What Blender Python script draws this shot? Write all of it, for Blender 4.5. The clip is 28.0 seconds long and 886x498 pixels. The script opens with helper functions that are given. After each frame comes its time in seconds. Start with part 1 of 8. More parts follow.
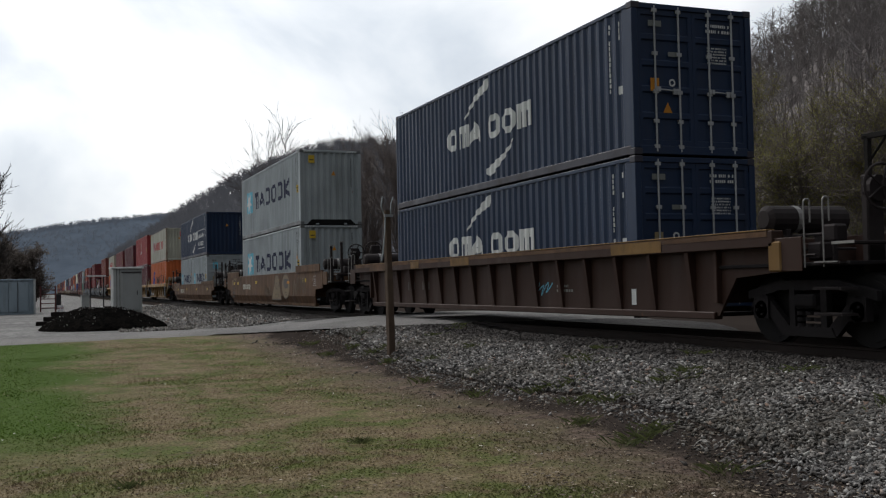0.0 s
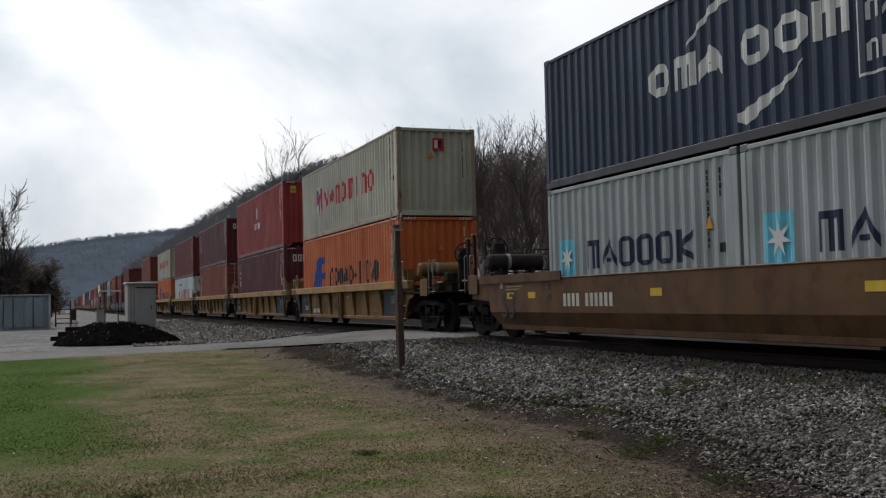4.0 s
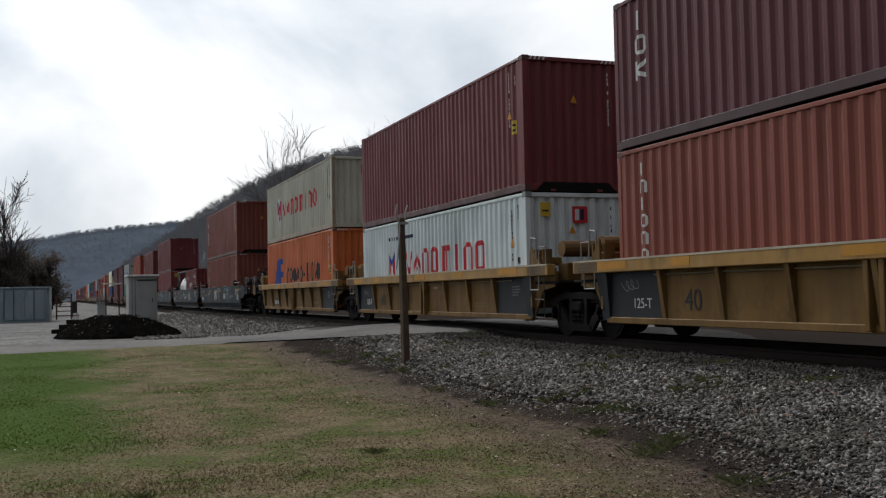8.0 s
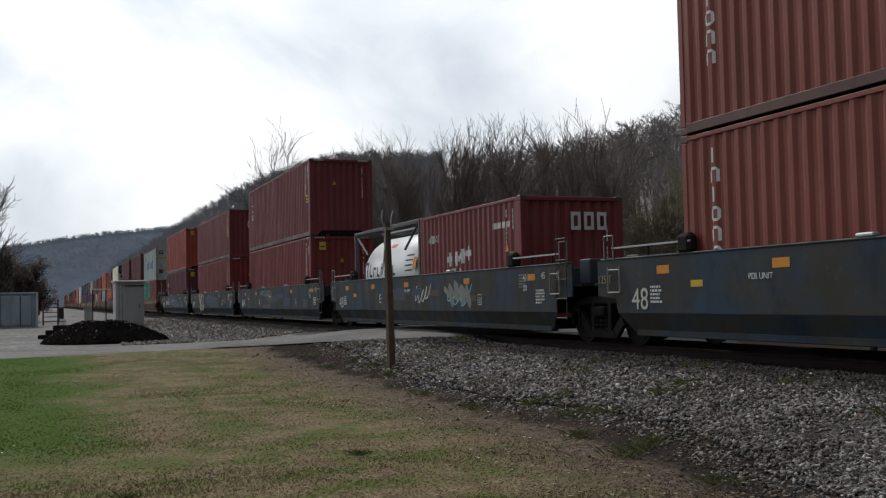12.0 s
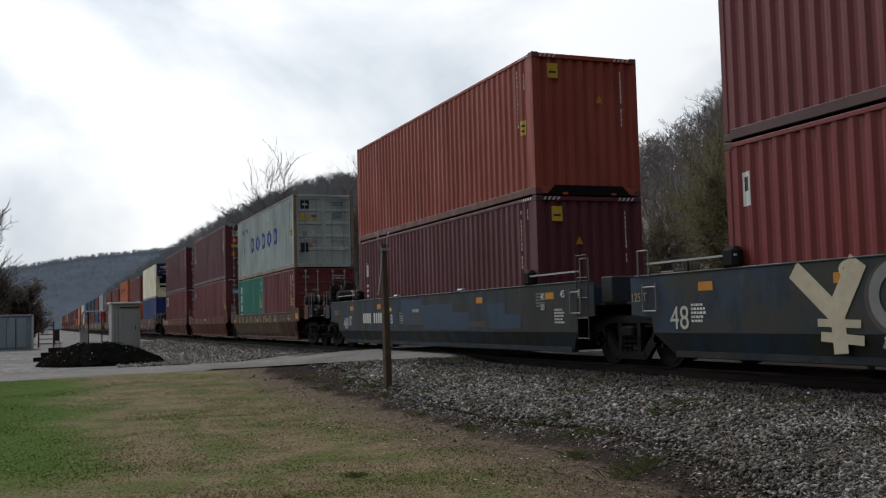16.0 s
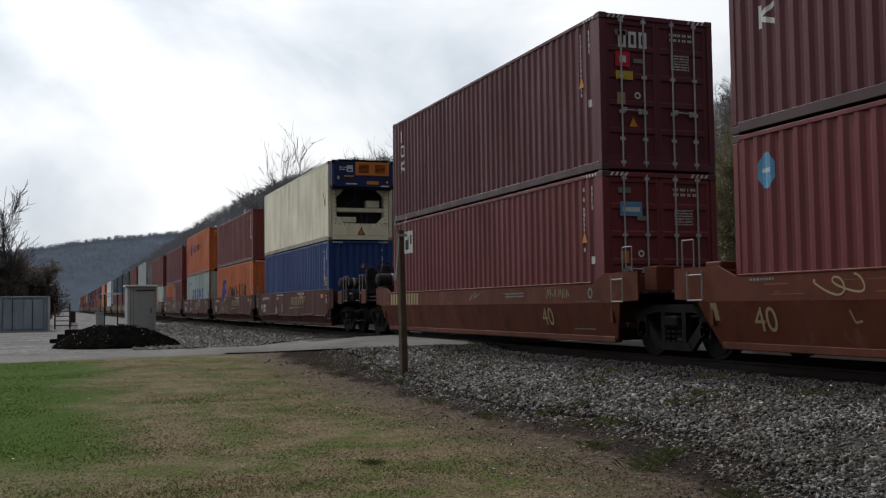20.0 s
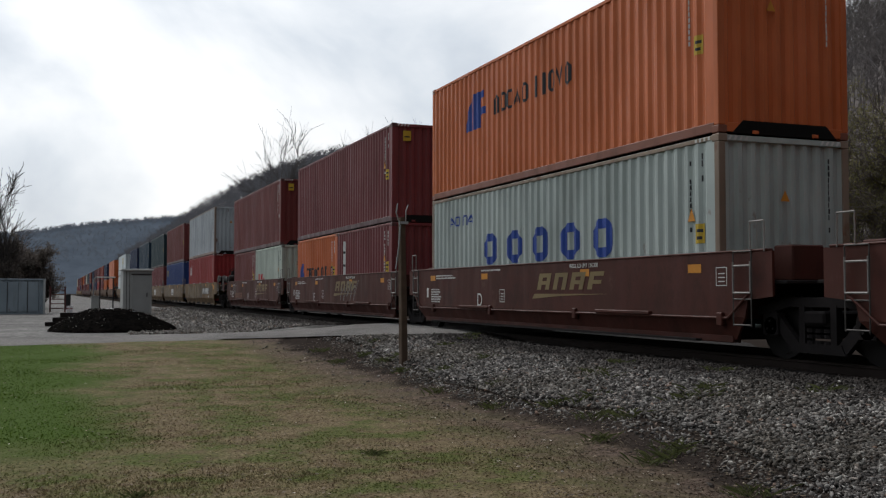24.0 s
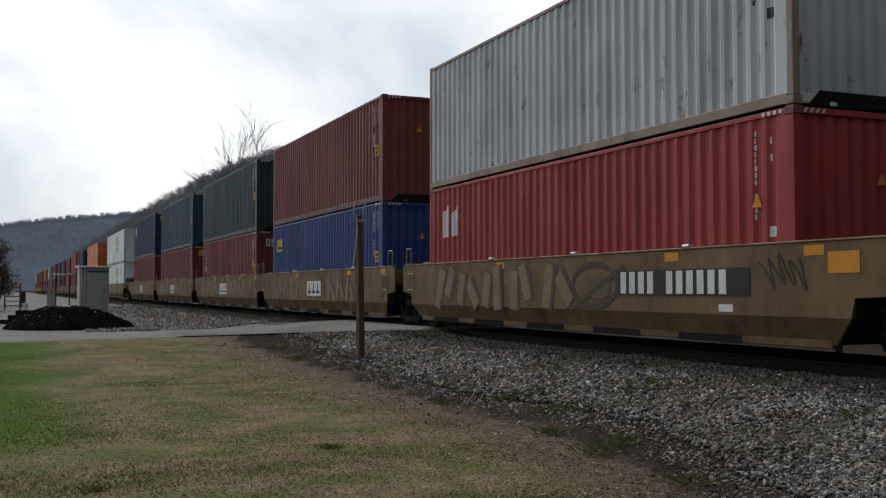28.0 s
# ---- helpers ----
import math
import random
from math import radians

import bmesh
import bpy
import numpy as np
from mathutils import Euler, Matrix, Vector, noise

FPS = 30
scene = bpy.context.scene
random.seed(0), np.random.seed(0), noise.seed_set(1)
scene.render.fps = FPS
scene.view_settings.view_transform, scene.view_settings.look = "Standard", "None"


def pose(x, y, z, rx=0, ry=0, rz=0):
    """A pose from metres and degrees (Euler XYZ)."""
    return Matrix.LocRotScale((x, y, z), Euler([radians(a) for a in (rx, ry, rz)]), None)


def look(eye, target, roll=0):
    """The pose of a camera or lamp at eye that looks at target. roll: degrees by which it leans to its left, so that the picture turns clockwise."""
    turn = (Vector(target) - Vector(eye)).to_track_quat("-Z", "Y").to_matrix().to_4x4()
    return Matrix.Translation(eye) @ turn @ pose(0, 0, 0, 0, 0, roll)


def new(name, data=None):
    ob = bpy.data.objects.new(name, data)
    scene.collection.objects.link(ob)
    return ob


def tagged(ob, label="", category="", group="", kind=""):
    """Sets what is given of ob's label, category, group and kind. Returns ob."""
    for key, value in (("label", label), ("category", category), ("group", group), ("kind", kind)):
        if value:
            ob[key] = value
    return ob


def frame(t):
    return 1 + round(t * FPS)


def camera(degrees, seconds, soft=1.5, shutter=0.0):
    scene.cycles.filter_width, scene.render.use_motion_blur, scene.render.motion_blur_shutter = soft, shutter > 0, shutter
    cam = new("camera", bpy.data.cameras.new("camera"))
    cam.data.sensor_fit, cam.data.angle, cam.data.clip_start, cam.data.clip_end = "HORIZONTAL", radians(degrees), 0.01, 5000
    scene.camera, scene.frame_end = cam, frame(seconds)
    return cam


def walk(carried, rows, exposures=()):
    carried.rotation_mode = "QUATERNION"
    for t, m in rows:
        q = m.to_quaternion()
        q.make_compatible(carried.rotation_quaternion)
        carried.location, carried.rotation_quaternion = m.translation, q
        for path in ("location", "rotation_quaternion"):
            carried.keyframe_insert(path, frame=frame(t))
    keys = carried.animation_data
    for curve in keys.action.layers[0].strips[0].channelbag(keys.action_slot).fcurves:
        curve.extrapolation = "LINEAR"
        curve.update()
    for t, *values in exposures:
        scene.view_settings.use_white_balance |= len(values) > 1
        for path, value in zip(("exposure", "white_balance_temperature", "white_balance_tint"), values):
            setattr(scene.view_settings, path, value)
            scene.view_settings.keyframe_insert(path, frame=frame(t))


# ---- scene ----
cam = camera(47.14, 28.0, soft=1.25)
PATH = [
    (0.0, pose(-0.025, -0.004, 1.602, 92.00, 1.17, -21.47)),
    (0.5, pose(-0.023, 0.016, 1.596, 92.11, 1.17, -20.61)),
    (1.0, pose(-0.008, -0.008, 1.608, 92.11, 1.21, -20.58)),
    (1.5, pose(0.008, -0.013, 1.605, 92.14, 1.02, -20.56)),
    (2.0, pose(0.032, 0.020, 1.584, 92.23, 1.07, -20.60)),
    (2.5, pose(0.024, -0.069, 1.600, 92.29, 1.30, -20.69)),
    (3.0, pose(0.038, -0.075, 1.609, 92.33, 1.62, -20.69)),
    (3.5, pose(0.022, -0.102, 1.599, 92.61, 1.36, -20.72)),
    (5.5, pose(0.037, -0.179, 1.588, 93.09, 1.43, -20.58)),
    (6.0, pose(0.023, -0.145, 1.583, 93.14, 1.47, -20.54)),
    (6.5, pose(0.016, -0.063, 1.589, 93.07, 1.34, -20.60)),
    (7.0, pose(0.016, 0.035, 1.597, 92.84, 1.18, -20.59)),
    (7.5, pose(-0.002, 0.105, 1.613, 92.62, 1.08, -20.63)),
    (8.0, pose(0.011, 0.097, 1.612, 92.44, 1.18, -20.65)),
    (8.5, pose(-0.004, 0.091, 1.607, 92.31, 1.02, -20.75)),
    (9.0, pose(-0.001, 0.007, 1.594, 92.29, 1.09, -20.81)),
    (9.5, pose(0.012, -0.133, 1.578, 92.41, 1.34, -20.85)),
    (10.0, pose(0.015, -0.185, 1.581, 92.51, 1.19, -20.95)),
    (10.5, pose(0.006, -0.169, 1.578, 92.63, 1.03, -21.07)),
    (11.0, pose(-0.019, -0.045, 1.611, 92.66, 1.04, -21.11)),
    (11.5, pose(-0.000, -0.038, 1.601, 92.70, 1.17, -21.20)),
    (12.0, pose(0.004, -0.078, 1.593, 92.75, 1.21, -21.31)),
    (12.5, pose(-0.002, -0.084, 1.594, 92.77, 1.23, -21.42)),
    (14.5, pose(-0.011, -0.052, 1.600, 93.42, 1.04, -21.76)),
    (15.0, pose(-0.011, -0.032, 1.609, 93.69, 1.19, -21.85)),
    (15.5, pose(0.002, -0.056, 1.601, 93.87, 1.30, -21.74)),
    (16.0, pose(0.015, -0.067, 1.600, 93.88, 1.48, -21.49)),
    (16.5, pose(0.013, -0.056, 1.597, 93.84, 1.25, -21.31)),
    (17.0, pose(-0.009, -0.031, 1.593, 93.74, 0.76, -21.36)),
    (17.5, pose(-0.001, 0.077, 1.586, 93.57, 0.13, -21.29)),
    (18.0, pose(0.038, 0.063, 1.563, 93.70, 0.30, -21.08)),
    (18.5, pose(0.017, 0.002, 1.579, 93.66, 0.38, -20.91)),
    (19.0, pose(-0.015, 0.164, 1.619, 93.37, 0.25, -20.76)),
    (19.5, pose(0.003, 0.129, 1.613, 93.18, 0.59, -20.70)),
    (20.0, pose(-0.001, 0.058, 1.607, 93.14, 0.77, -20.72)),
    (20.5, pose(-0.007, 0.065, 1.604, 93.15, 0.82, -20.71)),
    (21.0, pose(-0.007, 0.089, 1.603, 93.10, 0.84, -20.73)),
    (21.5, pose(0.007, 0.106, 1.604, 93.02, 0.84, -20.72)),
    (23.5, pose(-0.014, 0.255, 1.626, 92.33, 0.19, -20.87)),
    (24.0, pose(-0.039, 0.274, 1.618, 92.47, -0.04, -21.00)),
    (24.5, pose(-0.022, 0.096, 1.612, 92.68, 0.27, -20.99)),
    (25.0, pose(-0.018, -0.047, 1.592, 92.83, 0.74, -20.99)),
    (25.5, pose(0.001, -0.050, 1.598, 92.89, 1.21, -20.96)),
    (26.0, pose(-0.007, -0.006, 1.598, 93.04, 1.18, -21.09)),
    (26.5, pose(-0.010, 0.008, 1.599, 93.31, 0.96, -21.34)),
    (27.0, pose(-0.001, 0.016, 1.610, 93.43, 0.67, -21.78)),
    (27.5, pose(-0.027, 0.102, 1.610, 92.99, -0.28, -22.36)),
    (28.0, pose(-0.065, -0.011, 1.630, 92.27, 0.05, -23.21)),
]
EXPOSURE = [(0, -0.27), (1, -0.38), (2, -0.30), (3, -0.33), (6, -0.43), (7, -0.37), (8, -0.34), (9, -0.22), (10, -0.45), (11, -0.40), (12, -0.27),
            (15, -0.30), (18, -0.40), (21, -0.33), (25, -0.37), (28, -0.33)]
walk(cam, PATH, EXPOSURE)

# ---- light ----
SUN_EL, SUN_AZ = 44.0, -14.0          # the sun behind thin cloud, ahead of the camera
world = bpy.data.worlds.new("world")
scene.world = world
world.use_nodes = True


def build_sky(nt):
    n, l = nt.nodes, nt.links
    bg = n["Background"]
    sky = n.new("ShaderNodeTexSky")
    sky.sky_type = "NISHITA"
    sky.sun_disc = False
    sky.sun_elevation, sky.sun_rotation = radians(SUN_EL), radians(SUN_AZ)
    sky.dust_density = 3.0
    tc = n.new("ShaderNodeTexCoord")
    mp = n.new("ShaderNodeMapping")
    mp.inputs["Scale"].default_value = (1.0, 1.0, 1.7)
    mp.inputs["Location"].default_value = (0.35, 0.1, 0.0)
    l.new(tc.outputs["Generated"], mp.inputs[0])
    noi = n.new("ShaderNodeTexNoise")
    noi.inputs["Scale"].default_value = 2.6
    noi.inputs["Detail"].default_value = 7.0
    noi.inputs["Roughness"].default_value = 0.52
    noi.inputs["Distortion"].default_value = 0.25
    l.new(mp.outputs[0], noi.inputs["Vector"])
    rmp = n.new("ShaderNodeValToRGB")
    e = rmp.color_ramp.elements
    e[0].position, e[0].color = 0.29, (4.5, 5.15, 6.1, 1)
    e[1].position, e[1].color = 0.56, (10.8, 11.0, 11.2, 1)
    mid = rmp.color_ramp.elements.new(0.43)
    mid.color = (7.3, 7.9, 8.6, 1)
    l.new(noi.outputs["Fac"], rmp.inputs[0])
    # thicker and darker cloud away from the hidden sun
    dot = n.new("ShaderNodeVectorMath")
    dot.operation = "DOT_PRODUCT"
    l.new(tc.outputs["Generated"], dot.inputs[0])
    ce = math.cos(radians(SUN_EL))
    dot.inputs[1].default_value = (ce * math.sin(radians(SUN_AZ)), ce * math.cos(radians(SUN_AZ)), math.sin(radians(SUN_EL)))
    glow = n.new("ShaderNodeMapRange")
    glow.inputs["From Min"].default_value, glow.inputs["From Max"].default_value = -0.5, 1.0
    glow.inputs["To Min"].default_value, glow.inputs["To Max"].default_value = 0.12, 1.55
    l.new(dot.outputs["Value"], glow.inputs["Value"])
    lit = n.new("ShaderNodeVectorMath")
    lit.operation = "SCALE"
    l.new(rmp.outputs[0], lit.inputs[0])
    l.new(glow.outputs[0], lit.inputs["Scale"])
    mix = n.new("ShaderNodeMix")
    mix.data_type = "RGBA"
    mix.inputs["Factor"].default_value = 0.88
    l.new(sky.outputs[0], mix.inputs["A"])
    l.new(lit.outputs[0], mix.inputs["B"])
    l.new(mix.outputs["Result"], bg.inputs["Color"])
    bg.inputs["Strength"].default_value = 0.1


build_sky(world.node_tree)
sun = new("sun", bpy.data.lights.new("sun", "SUN"))
sun.data.energy, sun.data.angle, sun.data.color = 2.5, radians(12), (1.0, 0.98, 0.96)
sun.matrix_world = look((0, 0, 60), (-60 * math.sin(radians(SUN_AZ)) / math.tan(radians(SUN_EL)),
                                     -60 * math.cos(radians(SUN_AZ)) / math.tan(radians(SUN_EL)), 0))


# ---- materials ----
def nodes(name, rough=0.6, metal=0.0):
    m = bpy.data.materials.new(name)
    m.use_nodes = True
    nt = m.node_tree
    b = nt.nodes["Principled BSDF"]
    b.inputs["Roughness"].default_value = rough
    b.inputs["Metallic"].default_value = metal
    b.inputs["Specular IOR Level"].default_value = 0.22
    return m, nt, b


def noise_node(nt, scale, detail=4.0, stretch=(1, 1, 1), rough=0.55, shift=True):
    n, l = nt.nodes, nt.links
    tc = n.new("ShaderNodeTexCoord")
    mp = n.new("ShaderNodeMapping")
    mp.inputs["Scale"].default_value = stretch
    l.new(tc.outputs["Object"], mp.inputs["Vector"])
    if shift:
        oi = n.new("ShaderNodeObjectInfo")
        mu = n.new("ShaderNodeMath")
        mu.operation = "MULTIPLY"
        mu.inputs[1].default_value = 60.0
        l.new(oi.outputs["Random"], mu.inputs[0])
        l.new(mu.outputs[0], mp.inputs["Location"])
    t = n.new("ShaderNodeTexNoise")
    t.inputs["Scale"].default_value = scale
    t.inputs["Detail"].default_value = detail
    t.inputs["Roughness"].default_value = rough
    l.new(mp.outputs[0], t.inputs["Vector"])
    return t.outputs["Fac"]


def ramp(nt, fac, stops):
    r = nt.nodes.new("ShaderNodeValToRGB")
    e = r.color_ramp.elements
    while len(e) < len(stops):
        e.new(0.5)
    for k, (p, c) in enumerate(stops):
        e[k].position = p
        e[k].color = (*c, 1) if len(c) == 3 else c
    nt.links.new(fac, r.inputs[0])
    return r.outputs[0]


def mixed(nt, fac, a, b):
    m = nt.nodes.new("ShaderNodeMix")
    m.data_type = "RGBA"
    for sock, v in ((m.inputs["Factor"], fac), (m.inputs["A"], a), (m.inputs["B"], b)):
        if isinstance(v, (int, float)):
            sock.default_value = v
        elif isinstance(v, tuple):
            sock.default_value = (*v, 1)
        else:
            nt.links.new(v, sock)
    return m.outputs["Result"]


def bump(nt, b, height, strength=0.3, dist=0.01):
    k = nt.nodes.new("ShaderNodeBump")
    k.inputs["Strength"].default_value = strength
    k.inputs["Distance"].default_value = dist
    nt.links.new(height, k.inputs["Height"])
    nt.links.new(k.outputs[0], b.inputs["Normal"])


def grey(v):
    return (v, v, v)


def scaled(c, k):
    return tuple(min(1.0, x * k) for x in c)


def toward(c, d, f):
    return tuple(x + (y - x) * f for x, y in zip(c, d))


RUST = (0.13, 0.055, 0.028)
MATS = {}


def paint(name, col, rust=0.25, dirt=0.5, rough=0.44, over=None, gloss=0.26):
    """Weathered steel paint: chalky patches, rain streaks and rust spots."""
    if name in MATS:
        return MATS[name]
    m, nt, b = nodes(name, rough)
    big = noise_node(nt, 0.55, 5.0)
    streak = noise_node(nt, 2.2, 4.0, (1, 1, 0.16))
    spot = noise_node(nt, 2.6, 8.0, (1, 1, 0.55), 0.66)
    c = mixed(nt, ramp(nt, big, [(0.35, grey(0)), (0.7, grey(1))]), scaled(col, 0.82), toward(scaled(col, 1.12), grey(sum(col) / 3), 0.12))
    if over:                           # patches of an older or newer coat
        c = mixed(nt, ramp(nt, noise_node(nt, 0.75, 3.0, (1, 1, 1.3), 0.6), [(0.44, grey(0)), (0.64, grey(0.7))]), c, over)
        stain = noise_node(nt, 1.7, 9.0, (1, 1, 0.7), 0.72)
        c = mixed(nt, ramp(nt, stain, [(0.50, grey(0)), (0.66, grey(0.7))]), c, scaled(over, 0.45))
        c = mixed(nt, ramp(nt, stain, [(0.30, grey(0.45)), (0.40, grey(0))]), c, toward(scaled(col, 1.35), (0.2, 0.18, 0.15), 0.3))
    dirty = toward(scaled(col, 0.55), (0.07, 0.06, 0.05), 0.4)
    c = mixed(nt, ramp(nt, streak, [(0.5, grey(0)), (0.78, grey(dirt))]), c, dirty)
    c = mixed(nt, ramp(nt, spot, [(0.74 - 0.16 * rust, grey(0)), (0.80 - 0.12 * rust, grey(min(1, 0.35 + rust)))]), c, RUST)
    nt.links.new(c, b.inputs["Base Color"])
    b.inputs["Specular IOR Level"].default_value = gloss
    r = ramp(nt, streak, [(0.3, grey(rough - 0.06)), (0.8, grey(rough + 0.3))])
    nt.links.new(r, b.inputs["Roughness"])
    bump(nt, b, noise_node(nt, 9.0, 5.0), 0.25, 0.006)
    MATS[name] = m
    return m


def plain(name, col, rough=0.6, metal=0.0, vary=0.3, scale=6.0, bmp=0.2, dist=0.01, gloss=0.22):
    if name in MATS:
        return MATS[name]
    m, nt, b = nodes(name, rough, metal)
    b.inputs["Specular IOR Level"].default_value = gloss
    f = noise_node(nt, scale, 6.0)
    g = noise_node(nt, scale * 0.15, 3.0)
    c = mixed(nt, f, scaled(col, 1 - vary), scaled(col, 1 + vary))
    c = mixed(nt, ramp(nt, g, [(0.35, grey(0)), (0.7, grey(0.6))]), c, scaled(col, 0.6))
    nt.links.new(c, b.inputs["Base Color"])
    bump(nt, b, f, bmp, dist)
    MATS[name] = m
    return m


COL = dict(
    navy=(0.0075, 0.021, 0.055), maersk=(0.27, 0.30, 0.31), cream=(0.39, 0.38, 0.31), orange=(0.47, 0.105, 0.02),
    red=(0.27, 0.03, 0.032), tex=(0.095, 0.019, 0.028), rust=(0.20, 0.047, 0.029), oldrust=(0.165, 0.037, 0.024), wine=(0.165, 0.022, 0.023), white=(0.50, 0.56, 0.58),
    maroon=(0.142, 0.024, 0.028), brown=(0.142, 0.026, 0.024), cosco=(0.32, 0.37, 0.36), green=(0.006, 0.16, 0.11),
    blue=(0.012, 0.04, 0.16), reefer=(0.68, 0.63, 0.46), pale=(0.36, 0.395, 0.42), redb=(0.255, 0.02, 0.02),
    teal=(0.015, 0.04, 0.05), dblue=(0.01, 0.022, 0.07), redor=(0.275, 0.05, 0.03), mint=(0.42, 0.48, 0.42), slate=(0.02, 0.045, 0.075))
RUSTY = dict(cream=0.6, pale=0.8, cosco=0.6, rust=0.35, mint=0.6, maersk=0.35)


def frame_steel(key):
    """Posts and rails, which rust sooner on the pale boxes."""
    if key in ("pale", "cosco", "cream"):
        return paint("rusty frame " + key, toward(COL[key], (0.17, 0.085, 0.038), 0.78 if key != "cream" else 0.55), 1.1, 0.8)
    return steel(key)


def sill_steel(key):
    """Bottom rails, grey with road dust."""
    return paint("dusty rail " + key, toward(scaled(COL[key], 0.8), (0.05, 0.04, 0.042), 0.6), 0.4, 0.8)


def steel(key):
    return paint("paint " + key, COL[key], RUSTY.get(key, 0.22))


UNDER = plain("grimy steel", (0.017, 0.015, 0.0155), 0.85, 0.0, 0.5, gloss=0.06)
WHEEL = plain("worn wheel steel", (0.013, 0.012, 0.012), 0.75, 0.0, 0.4, gloss=0.1)
ROD = plain("galvanised rod", (0.34, 0.35, 0.36), 0.5, 0.3, 0.2)
CAST = plain("cast corner steel", (0.035, 0.03, 0.03), 0.7, 0.0, 0.3)
GASKET = plain("black rubber", (0.009, 0.009, 0.009), 0.8, gloss=0.06)
MARK = {}


def ink(key):
    cols = dict(white=(0.52, 0.53, 0.52), black=(0.02, 0.02, 0.025), navy=(0.012, 0.016, 0.05), red=(0.45, 0.02, 0.03),
                yellow=(0.47, 0.32, 0.03), amber=(0.47, 0.195, 0.02), sky=(0.12, 0.42, 0.55), hlblue=(0.015, 0.05, 0.26),
                tan=(0.28, 0.22, 0.12), lblue=(0.10, 0.26, 0.42), ghost=(0.16, 0.17, 0.16), chalk=(0.42, 0.42, 0.36), dusk=(0.06, 0.05, 0.045), faded=(0.16, 0.06, 0.02), patch=(0.42, 0.20, 0.028), gold=(0.17, 0.125, 0.055),
                bone=(0.43, 0.38, 0.28), khaki=(0.165, 0.12, 0.066), umber=(0.05, 0.037, 0.027), moss=(0.085, 0.062, 0.034), ochre=(0.132, 0.088, 0.04), loden=(0.078, 0.052, 0.03), slateblue=(0.017, 0.038, 0.072))
    if key not in MARK:
        MARK[key] = plain("stencil paint " + key, cols[key], 0.55, 0.0, 0.18, 9.0, 0.1, 0.003)
    return MARK[key]


# ---- mesh tools ----
def part(name, bm, material, parent, label=""):
    """One mesh object out of a bmesh, or of mesh data that is shared."""
    if isinstance(bm, bmesh.types.BMesh):
        me = bpy.data.meshes.new(name)
        bm.to_mesh(me)
        bm.free()
    else:
        me = bm
    if not me.materials:
        me.materials.append(None)
    ob = new(name, me)
    ob.material_slots[0].link = "OBJECT"
    ob.material_slots[0].material = material
    ob.parent = parent
    if label:
        tagged(ob, label)
    return ob


def thing(name, label, category, m=None, group="", kind=""):
    ob = new(name)
    ob.empty_display_size = 0.3
    if m is not None:
        ob.matrix_basis = m
    return tagged(ob, label, category, group, kind)


def box(bm, x0, x1, y0, y1, z0, z1, bevel=0.0):
    vs = [bm.verts.new((x, y, z)) for x in (x0, x1) for y in (y0, y1) for z in (z0, z1)]
    fs = [(0, 1, 3, 2), (4, 6, 7, 5), (0, 4, 5, 1), (2, 3, 7, 6), (0, 2, 6, 4), (1, 5, 7, 3)]
    faces = [bm.faces.new([vs[i] for i in f]) for f in fs]
    if bevel:
        es = list({e for f in faces for e in f.edges})
        bmesh.ops.bevel(bm, geom=es, offset=bevel, segments=1, affect="EDGES")
    return bm


def boxes(*specs, bevel=0.0):
    bm = bmesh.new()
    for s in specs:
        box(bm, *s, bevel=bevel)
    return bm


def prism(bm, poly, x0, x1):
    """A polygon in (y, z) pushed out along x."""
    a = [bm.verts.new((x0, y, z)) for y, z in poly]
    b = [bm.verts.new((x1, y, z)) for y, z in poly]
    bm.faces.new(a)
    bm.faces.new(b[::-1])
    for i in range(len(poly)):
        j = (i + 1) % len(poly)
        bm.faces.new((a[j], a[i], b[i], b[j]))
    return bm


def rod(bm, p, q, r, seg=8, r2=None):
    p, q = Vector(p), Vector(q)
    d = (q - p).normalized()
    u = d.orthogonal().normalized()
    w = d.cross(u)
    r2 = r if r2 is None else r2
    rings = []
    for c, rr in ((p, r), (q, r2)):
        rings.append([bm.verts.new(c + rr * (math.cos(2 * math.pi * k / seg) * u + math.sin(2 * math.pi * k / seg) * w)) for k in range(seg)])
    for k in range(seg):
        j = (k + 1) % seg
        bm.faces.new((rings[0][k], rings[0][j], rings[1][j], rings[1][k]))
    bm.faces.new(rings[0][::-1])
    bm.faces.new(rings[1])
    return bm


def rods(pts_list, r, seg=6):
    bm = bmesh.new()
    for pts in pts_list:
        for p, q in zip(pts, pts[1:]):
            rod(bm, p, q, r, seg)
    return bm


def mesh_data(name, bm):
    me = bpy.data.meshes.new(name)
    bm.to_mesh(me)
    bm.free()
    me.materials.append(None)
    return me


def text_mesh(words, size, name="lettering"):
    cu = bpy.data.curves.new(name, "FONT")
    cu.body, cu.size = words, size
    cu.extrude = 0.002
    ob = bpy.data.objects.new(name, cu)
    me = bpy.data.meshes.new_from_object(ob)
    bpy.data.objects.remove(ob)
    me.materials.clear()
    return me


def lettering(words, size, ink_key, parent, x, y, z, rot=-90, rx=90):
    """Writing on a face that looks along -x (rot -90) or -y (rot 0), starting at y or x and running to the right."""
    ob = part("lettering", text_mesh(words, size), ink(ink_key), parent)
    ob.matrix_basis = pose(x, y, z, rx, 0, rot)
    return ob

# ---- ground ----
RAIL_Z = 0.70                         # top of the rails
TRACK_X = 10.37                       # middle of the track
FLOOR_Z = 1.10                        # floor of a container in its well


def smooth(a, b, v):
    v = min(1.0, max(0.0, (v - a) / (b - a)))
    return v * v * (3 - 2 * v)


